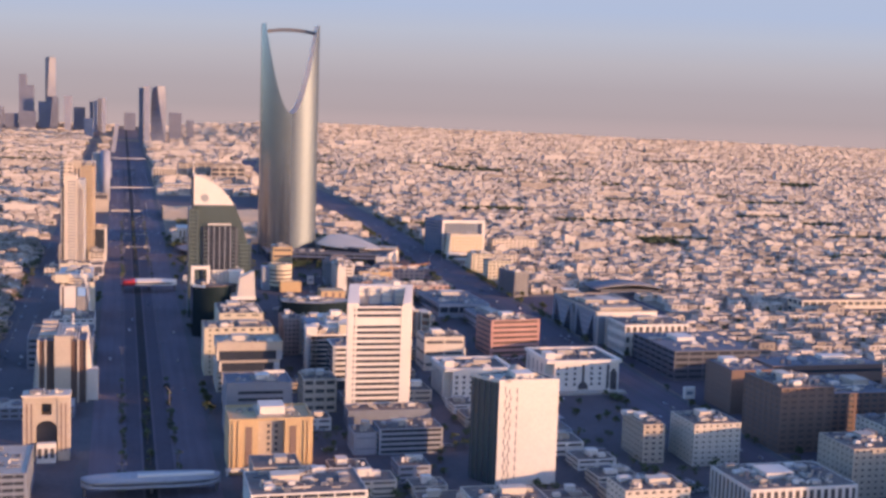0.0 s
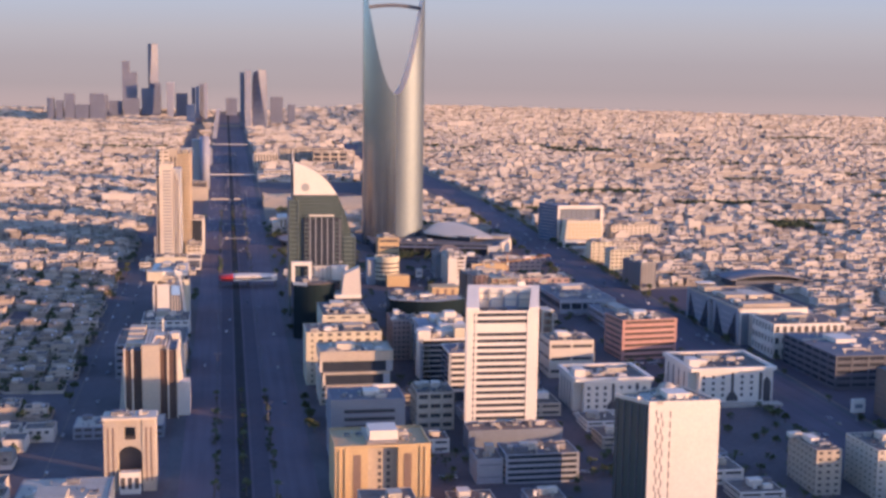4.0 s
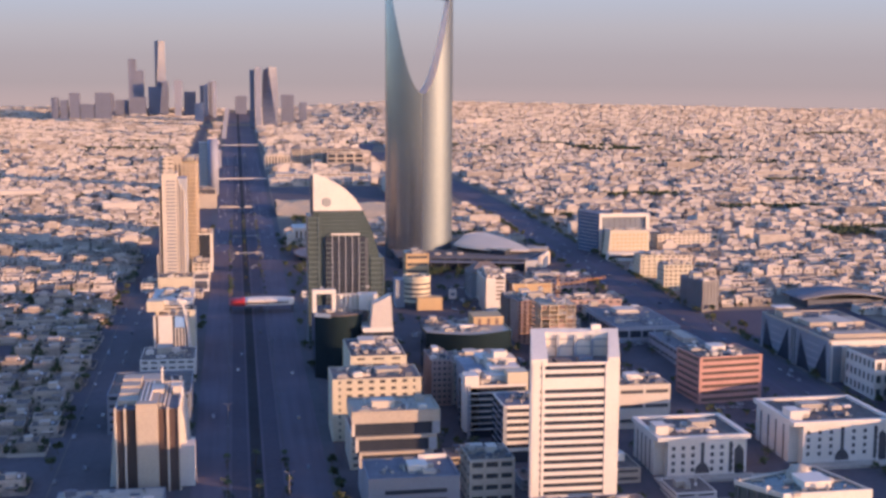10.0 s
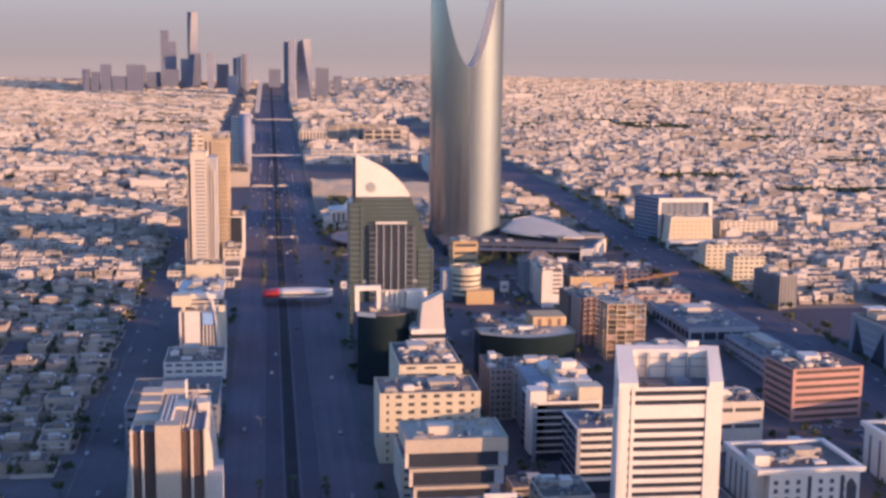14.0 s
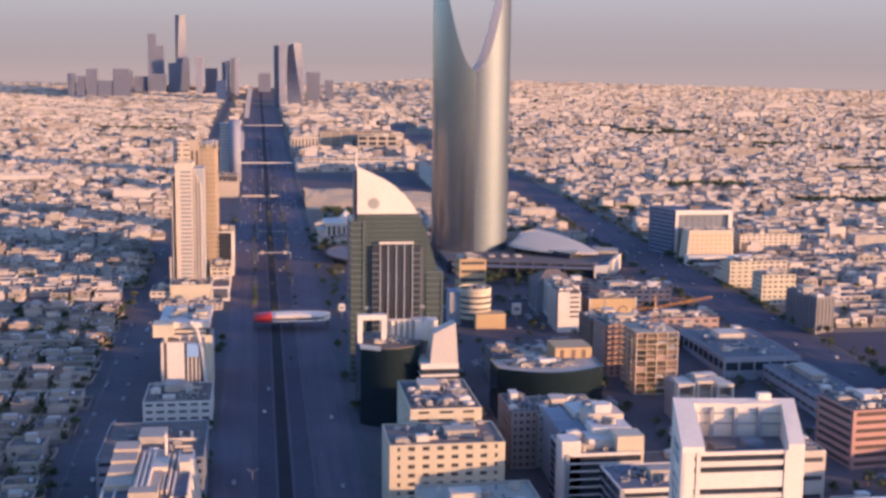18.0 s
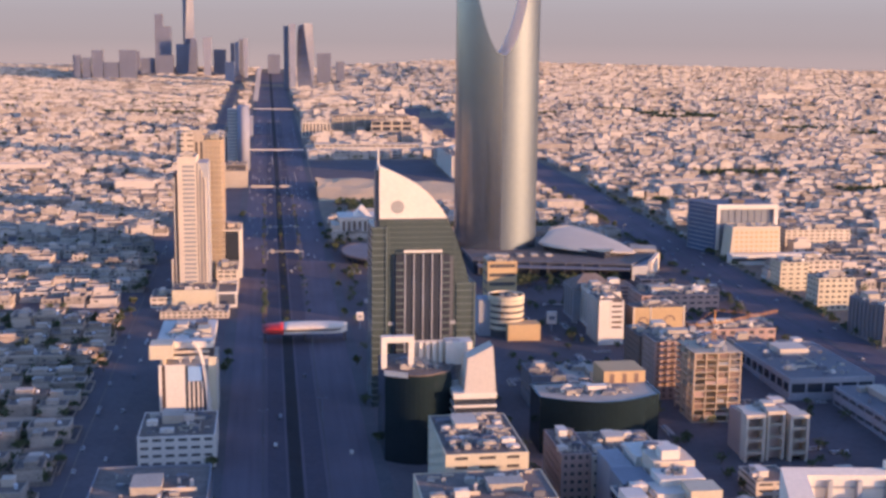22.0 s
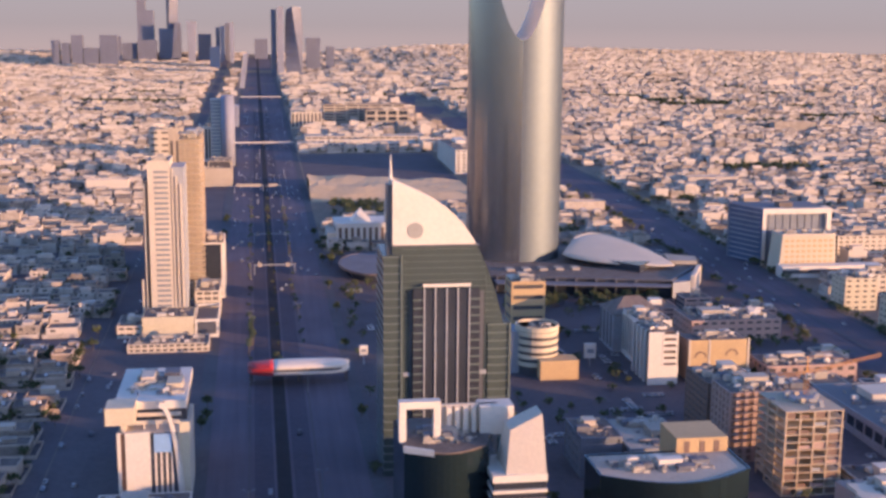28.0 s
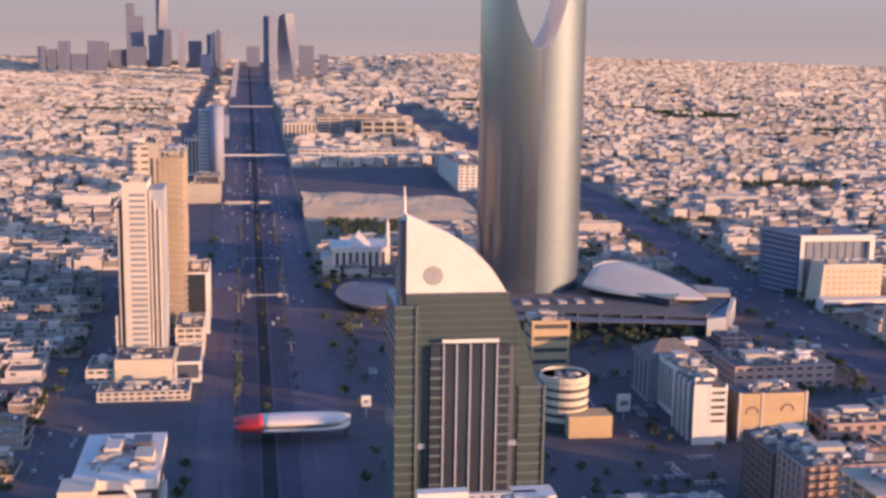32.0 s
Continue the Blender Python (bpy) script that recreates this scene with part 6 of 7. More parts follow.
def tower_crane():
    x, y = 258.0, 1166.0
    zb = ground_z(y)
    root = thing("tower_crane", "orange lattice tower crane over the unfinished building", "crane", (x, y, zb))
    top = 40.0 - zb
    part("mast", lattice(Geo(), (0, 0, -1), (0, 0, top), 0.9, 3.0, 0.14), "orange", root)
    part("jib", lattice(Geo(), (0, 0, top), (43, 12, top + 4.0), 0.6, 2.6, 0.11), "orange", root)
    part("counter_jib", lattice(Geo(), (0, 0, top), (-16, -4.5, top), 0.6, 2.6, 0.11), "orange", root)
    part("apex", Geo().tube((0, 0, top), (0, 0, top + 8), 0.6, 0.25, 5), "orange", root)
    part("tie", Geo().tube((0, 0, top + 8), (28, 8, top + 3), 0.12, n=4), "orange", root)
    part("tie", Geo().tube((0, 0, top + 8), (-14, -4, top + 0.8), 0.12, n=4), "orange", root)
    cab = part("cab", Geo().box(-1.2, 1.2, -2.8, -1.0, top - 2.4, top), "white", root)
    part("cab_window", Geo().box(-1.0, 1.0, -2.9, -2.75, top - 1.7, top - 0.4), "glass", cab)
    part("counterweight", Geo().box(-16.5, -13.5, -6, -3, top - 3, top), "grey", root)


tower_crane()


# ---- street furniture ----
def lamp_post():
    root = thing("street_lamp", "tall grey twin-armed street lamp on the highway", "street lamp", (0, 0, 0), "highway lamps")
    part("pole", Geo().tube((0, 0, -0.5), (0, 0, 14), 0.28, 0.14, 8), "pole", root)
    for s in (-1, 1):
        arm = part("arm", Geo().tube((0, 0, 13.8), (s * 2.6, 0, 14.6), 0.1, 0.08, 6), "pole", root)
        part("lamp_head", Geo().box(s * 2.2 - 0.5, s * 2.2 + 0.9, -0.25, 0.25, 14.45, 14.75), "pole", arm)
    part("foot", Geo().box(-0.5, 0.5, -0.5, 0.5, -0.5, 0.5), "grey", root)
    return root


MEDIANS = (1.5, 17.7, 34.0)
first = lamp_post()
placed = False
for y in range(700, 2200, 150):
    for x in (MEDIANS[0], MEDIANS[2]):
        p = pose(x, y + (20 if x > 10 else 0), ground_z(y, x) + 0.2)
        if not placed:
            first.matrix_basis, placed = p, True
        else:
            copy_thing(first, p)


def pole_sign(x, y, h, w, d):
    root = thing("pole_sign", "white box sign on a single pole", "sign", (x, y, ground_z(y, x)), "pole signs")
    part("pole", Geo().tube((0, 0, -0.5), (0, 0, h - d), 0.5, 0.4), "grey", root)
    part("sign_box", Geo().box(-w / 2, w / 2, -1.2, 1.2, h - d, h), "white", root)
    part("writing_bar", Geo().box(-w * 0.3, w * 0.3, -1.3, -1.15, h - d * 0.65, h - d * 0.35), "bluegrey", root)


pole_sign(207, 1352, 14, 7, 9)
pole_sign(420, 832, 15, 9, 9)
pole_sign(70, 1370, 12, 5, 6)


# ---- trees ----
def tree(kind_seed, height, spread, dusty=False):
    rr = random.Random(kind_seed)
    root = thing("tree", "dusty green street tree with an uneven crown", "tree", (0, 0, 0), "street trees")
    tr = Geo().tube((0, 0, -0.4), (0.1, 0, height * 0.45), 0.28, 0.16, 7)
    tips = []
    for k in range(4):
        w = 2 * math.pi * k / 4 + rr.uniform(-0.4, 0.4)
        tip = (math.cos(w) * spread * 0.55, math.sin(w) * spread * 0.55, height * rr.uniform(0.62, 0.82))
        tr.tube((0.1, 0, height * 0.42), tip, 0.13, 0.05, 5)
        tips.append(tip)
    part("trunk", tr, "bark", root)
    cr = Geo()
    for k in range(120):
        t = rr.choice(tips + [(0, 0, height * 0.85)])
        c = Vector((t[0] + rr.gauss(0, spread * 0.26), t[1] + rr.gauss(0, spread * 0.26), t[2] + rr.gauss(0, height * 0.1)))
        s = rr.uniform(0.35, 0.8)
        n = Vector((rr.uniform(-1, 1), rr.uniform(-1, 1), rr.uniform(-0.3, 1))).normalized()
        q = n.to_track_quat("Z", "Y")
        cr.add([c + q @ Vector(p) for p in ((-s, -s * 0.6, 0), (s * 0.7, -s, 0.15), (s, s * 0.7, 0), (-s * 0.6, s, -0.1))], [(0, 1, 2, 3)])
    part("crown", cr, "leaf", root)
    return root


def palm(kind_seed, height):
    rr = random.Random(kind_seed)
    root = thing("palm_tree", "date palm with drooping fronds on the highway median", "palm tree", (0, 0, 0), "median palms")
    part("trunk", Geo().tube((0, 0, -0.4), (0.2, 0.1, height), 0.32, 0.22, 7), "bark", root)
    cr = Geo()
    for k in range(22):
        w = 2 * math.pi * k / 22 + rr.uniform(-0.2, 0.2)
        up = rr.uniform(-0.2, 1.0)
        length = rr.uniform(2.4, 3.4)
        d = Vector((math.cos(w), math.sin(w), 0))
        side = Vector((-d.y, d.x, 0)) * 0.5
        base = Vector((0.2, 0.1, height))
        mid = base + d * length * 0.5 + Vector((0, 0, up * 1.2))
        end = base + d * length + Vector((0, 0, up * 0.6 - 1.3))
        cr.add([base - side * 0.3, base + side * 0.3, mid + side, mid - side, end], [(0, 1, 2, 3), (3, 2, 4)])
    part("crown", cr, "leaf", root)
    return root


def spread_out(proto, spots):
    for k, (x, y) in enumerate(spots):
        rr = random.Random(int(x * 13 + y * 7))
        p = pose(x, y, ground_z(y, x) + 0.1, 0, 0, rr.uniform(0, 360))
        if k == 0:
            proto.matrix_basis = p
        else:
            copy_thing(proto, p)


rt = random.Random(21)
spread_out(palm(1, 8.5), [(x + rt.uniform(-0.6, 0.6), y + rt.uniform(-4, 4)) for x in MEDIANS for y in list(range(740, 940, 45)) + list(range(1700, 1900, 45))] + [(2 + rt.uniform(-1.5, 1.5), y) for y in range(1392, 1470, 9)] + [(18.0, 1352), (19.0, 1361), (17.2, 1370)])
spread_out(tree(2, 8.0, 3.6), [(rt.uniform(185, 300), rt.uniform(1478, 1510)) for _ in range(46)])
spread_out(tree(3, 6.5, 3.0), [(rt.choice((60.5, -22, 370.5, 437)) + rt.uniform(-1.5, 1.5), rt.uniform(640, 1900)) for _ in range(70)])
spread_out(tree(4, 5.5, 2.8), [(rt.uniform(130, 360), rt.uniform(620, 1480)) for _ in range(60)])
spread_out(tree(5, 7.5, 3.4), [(rt.uniform(60, 95), rt.uniform(1640, 1760)) for _ in range(16)] + [(rt.uniform(-98, -94), rt.uniform(860, 1700)) for _ in range(14)])


# ---- cars ----
def car(kind, paint, label):
    root = thing("car", label, "car", (0, 0, 0), "cars on the streets")
    h, l, w = (1.5, 4.6, 1.85) if kind == 0 else (1.95, 5.0, 1.95)
    g = Geo()
    prof = [(-l / 2, 0.35), (-l / 2, 0.85), (-l * 0.28, 0.95), (-l * 0.18, h), (l * 0.22, h), (l * 0.36, 1.0), (l / 2, 0.9), (l / 2, 0.35)]
    m = len(prof)
    v = [(-w / 2, y, z) for y, z in prof] + [(w / 2, y, z) for y, z in prof]
    g.add(v, [tuple(range(m)), tuple(range(2 * m - 1, m - 1, -1))] + [(i, m + i, m + (i + 1) % m, (i + 1) % m) for i in range(m)])
    part("body", g, paint, root)
    part("windows", Geo().box(-w / 2 - 0.02, w / 2 + 0.02, -l * 0.16, l * 0.24, h - 0.55, h - 0.1), "glass", root)
    for sx in (-1, 1):
        for sy in (-0.31, 0.31):
            wheel = part("wheel", Geo().tube((sx * (w / 2 - 0.2), sy * l, 0.33), (sx * (w / 2 + 0.02), sy * l, 0.33), 0.33, n=10), "tyre", root)
            part("rim", Geo().tube((sx * (w / 2), sy * l, 0.33), (sx * (w / 2 + 0.03), sy * l, 0.33), 0.2, n=8), "unit", wheel)
    return root


cars = [car(0, "bluegrey", "blue-grey saloon car on the asphalt"), car(1, "grey", "grey off-road car on the asphalt"), car(0, "unit", "silver saloon car on the asphalt"), car(1, "dark", "dark off-road car on the asphalt")]
spots = [(46, 1010, 0), (46.5, 915, 0), (11, 1180, 0), (27, 1255, 0), (-8, 1020, 0), (47, 1120, 0), (402, 1330, 0), (388, 1520, 0), (412, 1220, 0), (385, 1640, 0)]
for k in range(4):
    spots.append((rt.choice((-12, -7, 8, 13, 25, 30, 42, 48, 53)), rt.uniform(620, 2400), 0))
for k in range(10):
    spots.append((rt.choice((376, 380, 385, 404, 410, 415)), rt.uniform(640, 2300), 0))
for k in range(10):
    spots.append((rt.choice((-90.5, -78)), rt.uniform(860, 1650), 0))
used = set()
for x, y, rz in spots:
    k = rt.randrange(4)
    p = pose(x, y, ground_z(y, x) + 0.15, 0, 0, rz + (180 if x < 20 or 376 < x < 404 else 0))
    if k in used:
        copy_thing(cars[k], p)
    else:
        cars[k].matrix_basis = p
        used.add(k)

# ---- planted medians and lane lines ----
for i, (x, half) in enumerate(zip(MEDIANS, (0.5, 3.3, 0.5))):
    strip("median_%d" % (i + 1), "planted median strip of the highway", x - half, x + half, NORTH, 0.35, ("asphalt_old", "hedge", "asphalt_old")[i], "median")
for i, (xa, xb) in enumerate(((4.0, 13.0), (22.5, 32.0))):
    strip("road_%d" % (i + 4), "newer dark asphalt of the express lanes", xa, xb, [y for y in NORTH if y < 3300], 0.17, "asphalt_new")
strip("median_4", "paved median strip of the avenue", 394.5, 397.5, [y for y in NORTH if y < 2000], 0.35, "paving", "median")


# ---- low filler buildings of the centre, villas of the western quarter ----
def keep_out():
    out = []
    for ob in list(scene.collection.objects):
        if ob.type == "EMPTY" and ob.parent is None and ob.get("category") not in ("car", "tree", "palm tree", "street lamp", "sign", "crane"):
            xs, ys = [], []
            for c in ob.children:
                if c.type == "MESH":
                    bb = [c.matrix_basis @ Vector(b) for b in c.bound_box]
                    xs += [b.x for b in bb]
                    ys += [b.y for b in bb]
            out.append((ob.location.x + min(xs) - 3, ob.location.x + max(xs) + 3, ob.location.y + min(ys) - 3, ob.location.y + max(ys) + 3))
    return out


def free(zone, x0, x1, y0, y1):
    return all(x1 < a or x0 > b or y1 < c or y0 > d for a, b, c, d in zone)


rf = random.Random(77)
zone = keep_out()
FILL = (("low cream shop building between the offices", "cream"), ("low grey workshop building between the offices", "grey"), ("low white house with a cluttered roof", "white"), ("low tan building with a cluttered roof", "tan"))
made = 0
for y in range(560, 1480, 34):
    for x in [70] + list(range(122, 356, 38)):
        w, d, hh = rf.uniform(18, 30), rf.uniform(16, 26), rf.uniform(5, 10) + (13 if x < 100 else 0)
        xa, ya = x + rf.uniform(-4, 4), y + rf.uniform(-4, 4)
        if free(zone, xa, xa + w, ya, ya + d) and rf.random() < 0.85 and not (y > 1225 and x < 240) and not (y < 860 and x > 275):
            lab, wall = rf.choice(FILL) if not (y > 1380 and x > 250) else ("low pink stone house with a cluttered roof", "pink")
            block("shop_building", lab, xa, xa + w, ya, ya + d, ground_z(ya + d / 2) + hh, wall, "house_dark", 3.6, 0.6, 12, 2.0, seed=made + 200, count=2, lean_front=True, category="shop building", group="low filler buildings")
            zone.append((xa, xa + w, ya, ya + d))
            made += 1


def villa(seed):
    rv = random.Random(seed)
    w, d, h = rv.uniform(11, 14), rv.uniform(9.5, 11.5), rv.uniform(7.2, 8.8)
    root = thing("villa", rv.choice(("cream two-storey villa with a flat parapet roof", "tan two-storey villa with a roof room and yard wall")), "villa", (0, 0, 0), "villas of the western quarter")
    part("wall", Geo().box(-w / 2, w / 2, -d / 2, d / 2, -2, h), "villa", root)
    part("parapet", Geo().ring(rect(w + 0.3, d + 0.3), rect(w - 0.5, d - 0.5), h - 0.3, h + 1.1), "villa", root)
    part("roof", Geo().box(-w / 2 + 0.3, w / 2 - 0.3, -d / 2 + 0.3, d / 2 - 0.3, h + 0.02, h + 0.2), "roof", root)
    a, b = rv.uniform(4, 6.5), rv.uniform(3.5, 5.5)
    ox, oy = rv.uniform(-w / 2 + 0.6, w / 2 - a - 0.6), rv.uniform(-d / 2 + 2, d / 2 - b - 0.4)
    part("roof_room", Geo().box(ox, ox + a, oy, oy + b, h + 0.2, h + 3.0).box(ox - 0.2, ox + a + 0.2, oy - 0.2, oy + b + 0.2, h + 3.0, h + 3.3), "villa", root)
    part("porch", Geo().box(-w * 0.1, w * 0.35, -d / 2 - 2.2, -d / 2 + 0.1, 3.4, 4.2), "villa", root)
    win = Geo().box(-0.75, 0.75, -0.1, 0.2, -0.9, 0.9).mesh("window", M["house_dark"])
    for z in (2.0, h - 2.6):
        for x in (-0.3, 0.28):
            if rv.random() < 0.9:
                part("window", win, "house_dark", root, at=(w * x, -d / 2, z))
    part("yard_wall", Geo().ring(rect(w + 5, d + 7), rect(w + 4.5, d + 6.5), -2, 2.4), "villa", root)
    part("water_tank", Geo().tube((ox - 1.2 if ox > 0 else ox + a + 1.2, 0, h + 0.2), (ox - 1.2 if ox > 0 else ox + a + 1.2, 0, h + 2.0), 0.7, n=10), "steel", root)
    return root


protos = [villa(s) for s in range(8)]
fresh = set(range(8))
rows = 0
y = 905.0
VILLAS = 0
while y < 1640 and VILLAS < 185:
    x = -112.0
    while x > -104 - (y + 60) * 0.145 and VILLAS < 185:
        k = rf.randrange(8)
        if rf.random() < 0.93:
            p = pose(x + rf.uniform(-3.0, 3.0), y + rf.uniform(-3.0, 3.0), ground_z(y, x), 0, 0, rf.choice((0, 0, 90, 180)) + rf.uniform(-3, 3)) @ Matrix.Diagonal((rf.uniform(0.85, 1.35), rf.uniform(0.9, 1.25), rf.uniform(0.75, 1.2), 1.0))
            if k in fresh:
                protos[k].matrix_basis = p
                fresh.discard(k)
            else:
                copy_thing(protos[k], p)
            VILLAS += 1
        x -= 19.5
    rows += 1
    y += 15.0 if rows % 2 else 34.0
WEST_END = y


# ---- the wide low city: houses by the thousand ----
rng = np.random.default_rng(7)
KEEP_OUT = keep_out()
KEEP_OUT += [(-30, 64, -500, 5000), (364, 428, -500, 2150), (-94, -74, -500, 5000), (60, 252, 1940, 2362), (60, 170, 1862, 1957), (-76, -20, 520, 2300), (-400, -90, 893, WEST_END - 12), (60, 264, 520, 1690), (264, 368, 520, 1385), (440, 560, 520, 1010), (428, 566, 1158, 1290)]
KEEP_OUT += [(364 - 0.065 * k - 8, 426 - 0.065 * k + 2, 2100 + k, 2140 + k) for k in range(0, 1200, 40)]


def lots():
    """House plots: blocks of two rows back to back between streets, with wider roads now and then."""
    out = []
    y = -330.0
    row = 0
    while y < 5350:
        x = -2000.0
        depth = 17.0 + rng.uniform(-1.5, 2.5)
        wide = 0
        jog = rng.uniform(0, 20)
        while x < 3150:
            w = rng.uniform(12, 24) if y < 3400 else rng.uniform(16, 40)
            cx, cy = x + jog + w / 2, y + depth / 2 + rng.uniform(-1.0, 1.0)
            az = math.degrees(math.atan2(cx, cy + 350))
            if (-21 < az < 41 and cy > 430 and 0.2538 * cx + 0.9673 * cy < 4850) or (abs(cx - 150) < 450 and cy <= 430):
                out.append((cx, cy, w, depth))
            wide += 1
            x += w + (rng.uniform(0.2, 2.0) if wide % 11 else 14.0)
        row += 1
        y += depth + (1.0 if row % 2 else (11.0 if row % 10 else 30.0))
    return np.array(out)


rp = random.Random(5)
PARKS = []
while len(PARKS) < 46:
    px_, py_, pw_, pd_ = rp.uniform(-700, 1700), rp.uniform(1450, 3500), rp.uniform(50, 170), rp.uniform(14, 30)
    if -0.2 < px_ / (py_ + 350) < 0.55 and free(KEEP_OUT, px_, px_ + pw_, py_, py_ + pd_):
        PARKS.append((px_, px_ + pw_, py_, py_ + pd_))
HALLS = []
while len(HALLS) < 60:
    px_, py_, pw_, pd_ = rp.uniform(-700, 1900), rp.uniform(1300, 3900), rp.uniform(30, 75), rp.uniform(14, 26)
    if -0.2 < px_ / (py_ + 350) < 0.55 and free(KEEP_OUT + PARKS + HALLS, px_, px_ + pw_, py_, py_ + pd_):
        HALLS.append((px_, px_ + pw_, py_, py_ + pd_))
KO = np.array(KEEP_OUT + PARKS + HALLS)
L = lots()
cx, cy, lw, ld = L.T
bad = np.zeros(len(L), bool)
for a, b, c, d in KO:
    bad |= (cx + lw / 2 > a) & (cx - lw / 2 < b) & (cy + ld / 2 > c) & (cy - ld / 2 < d)
L = L[~bad & (rng.random(len(L)) > 0.06)]


def sheet_mesh(name, verts, quads, material):
    me = bpy.data.meshes.new(name)
    me.vertices.add(len(verts))
    me.vertices.foreach_set("co", verts.astype(np.float32).ravel())
    me.loops.add(quads.size)
    me.loops.foreach_set("vertex_index", quads.astype(np.int32).ravel())
    me.polygons.add(len(quads))
    me.polygons.foreach_set("loop_start", np.arange(0, quads.size, 4, dtype=np.int32))
    me.polygons.foreach_set("loop_total", np.full(len(quads), 4, dtype=np.int32))
    me.materials.append(M[material])
    me.polygons.foreach_set("use_smooth", np.zeros(len(quads), dtype=bool))
    me.update(calc_edges=True)
    return me


def hollow_boxes(x0, x1, y0, y1, z0, z1, rim, drop):
    """Many boxes at once, each with a parapet round a sunken roof."""
    n = len(x0)
    c = np.array([(0, 0), (1, 0), (1, 1), (0, 1)])
    v = np.zeros((n, 16, 3))
    for k in range(4):
        X = np.where(c[k, 0], x1, x0)
        Y = np.where(c[k, 1], y1, y0)
        XI, YI = X + np.where(c[k, 0], -rim, rim), Y + np.where(c[k, 1], -rim, rim)
        v[:, k] = np.stack([X, Y, z0], 1)
        v[:, 4 + k] = np.stack([X, Y, z1], 1)
        v[:, 8 + k] = np.stack([XI, YI, z1], 1)
        v[:, 12 + k] = np.stack([XI, YI, z1 - drop], 1)
    q = []
    for k in range(4):
        j = (k + 1) % 4
        q += [(k, j, 4 + j, 4 + k), (4 + k, 4 + j, 8 + j, 8 + k), (8 + k, 8 + j, 12 + j, 12 + k)]
    q.append((12, 13, 14, 15))
    q = np.array(q)
    quads = (np.arange(n)[:, None, None] * 16 + q[None]).reshape(-1, 4)
    return v.reshape(-1, 3), quads


def solid_boxes(x0, x1, y0, y1, z0, z1):
    n = len(x0)
    v = np.zeros((n, 8, 3))
    c = [(0, 0), (1, 0), (1, 1), (0, 1)]
    for k in range(4):
        X, Y = (x1 if c[k][0] else x0), (y1 if c[k][1] else y0)
        v[:, k] = np.stack([X, Y, z0], 1)
        v[:, 4 + k] = np.stack([X, Y, z1], 1)
    q = np.array([(4, 5, 6, 7), (0, 1, 5, 4), (1, 2, 6, 5), (2, 3, 7, 6), (3, 0, 4, 7)])
    return v.reshape(-1, 3), (np.arange(n)[:, None, None] * 8 + q[None]).reshape(-1, 4)


def city(name, label, P):
    n = len(P)
    x, y, w, d = P.T
    gz = np.array([ground_z(v, u) for u, v in zip(x, y)])
    lowrise = rng.random(n)
    h = np.where(lowrise < 0.1, rng.uniform(3.5, 5, n), np.where(lowrise < 0.965, rng.uniform(6.4, 8.6, n), rng.uniform(10, 15, n)))
    h = np.where(y > 3300, np.minimum(h, 9.0) * 0.85, h)
    h = np.where((x > 240) & (x < 420) & (y > 1800) & (y < 2140), np.minimum(h, 6.0), h)
    mid = (x > 62) & (x < 370) & (y > 2300)
    h = np.where(mid, h * rng.uniform(1.0, 1.9, n), h)
    sx, sy = rng.uniform(0.02, 0.14, n), rng.uniform(0.03, 0.15, n)
    x0, x1, y0, y1 = x - w * (0.5 - sx), x + w * (0.5 - sx * 0.4), y - d * (0.5 - sy), y + d * (0.5 - sy * 0.4)
    v1, q1 = hollow_boxes(x0, x1, y0, y1, gz - 2.5, gz + h, 0.35, 0.9)
    # a room and a stair house on the roof of most
    a, b = rng.uniform(0.25, 0.75, n), rng.uniform(0.25, 0.55, n)
    ox, oy = rng.uniform(0, 1, n), rng.uniform(0, 1, n)
    rx0 = x0 + 0.5 + (x1 - x0 - 1) * (1 - a) * ox
    ry0 = y0 + 0.5 + (y1 - y0 - 1) * (1 - b) * oy
    keep = rng.random(n) < 0.7
    v2, q2 = solid_boxes(rx0[keep], (rx0 + (x1 - x0 - 1) * a)[keep], ry0[keep], (ry0 + (y1 - y0 - 1) * b)[keep], (gz + h - 1)[keep], (gz + h + rng.uniform(1.2, 2.8, n))[keep])
    # yard walls
    k3 = y < 2600
    v3, q3 = hollow_boxes((x - w * 0.49)[k3], (x + w * 0.49)[k3], (y - d * 0.49)[k3], (y + d * 0.49)[k3], (gz - 2)[k3], (gz + 2.6)[k3], 0.25, 2.5)
    V = np.concatenate([v1, v2, v3])
    Q = np.concatenate([q1, q2 + len(v1), q3 + len(v1) + len(v2)])
    me = sheet_mesh(name, V, Q, "houses")
    me.materials.append(M["roof"])
    floors = np.zeros(len(Q), dtype=np.int32)
    floors[12:len(q1):13] = 1
    me.polygons.foreach_set("material_index", floors)
    tagged(new(name, me), label, "houses", kind="stuff")
    # dark openings, set into the southern fronts
    near = y < 1700
    xs, zs, ys = [], [], []
    for f0, f1, lo, hi in ((0.12, 0.28, 0.12, 0.36), (0.42, 0.56, 0.1, 0.36), (0.7, 0.86, 0.14, 0.36), (0.14, 0.3, 0.58, 0.8), (0.44, 0.58, 0.56, 0.8), (0.7, 0.84, 0.58, 0.82)):
        pick = near & (rng.random(n) < 0.72)
        wd = x1 - x0
        xs.append(np.stack([(x0 + wd * f0)[pick], (x0 + wd * f1)[pick], (y0 - 0.08)[pick], (y0 + 0.3)[pick], (gz + h * lo)[pick], (gz + h * hi)[pick]], 1))
    W = np.concatenate(xs)
    vv, qq = solid_boxes(*W.T)
    tagged(new(name + "_windows", sheet_mesh(name + "_windows", vv, qq, "house_dark")), "dark windows and doorways of the low houses", "windows", kind="stuff")


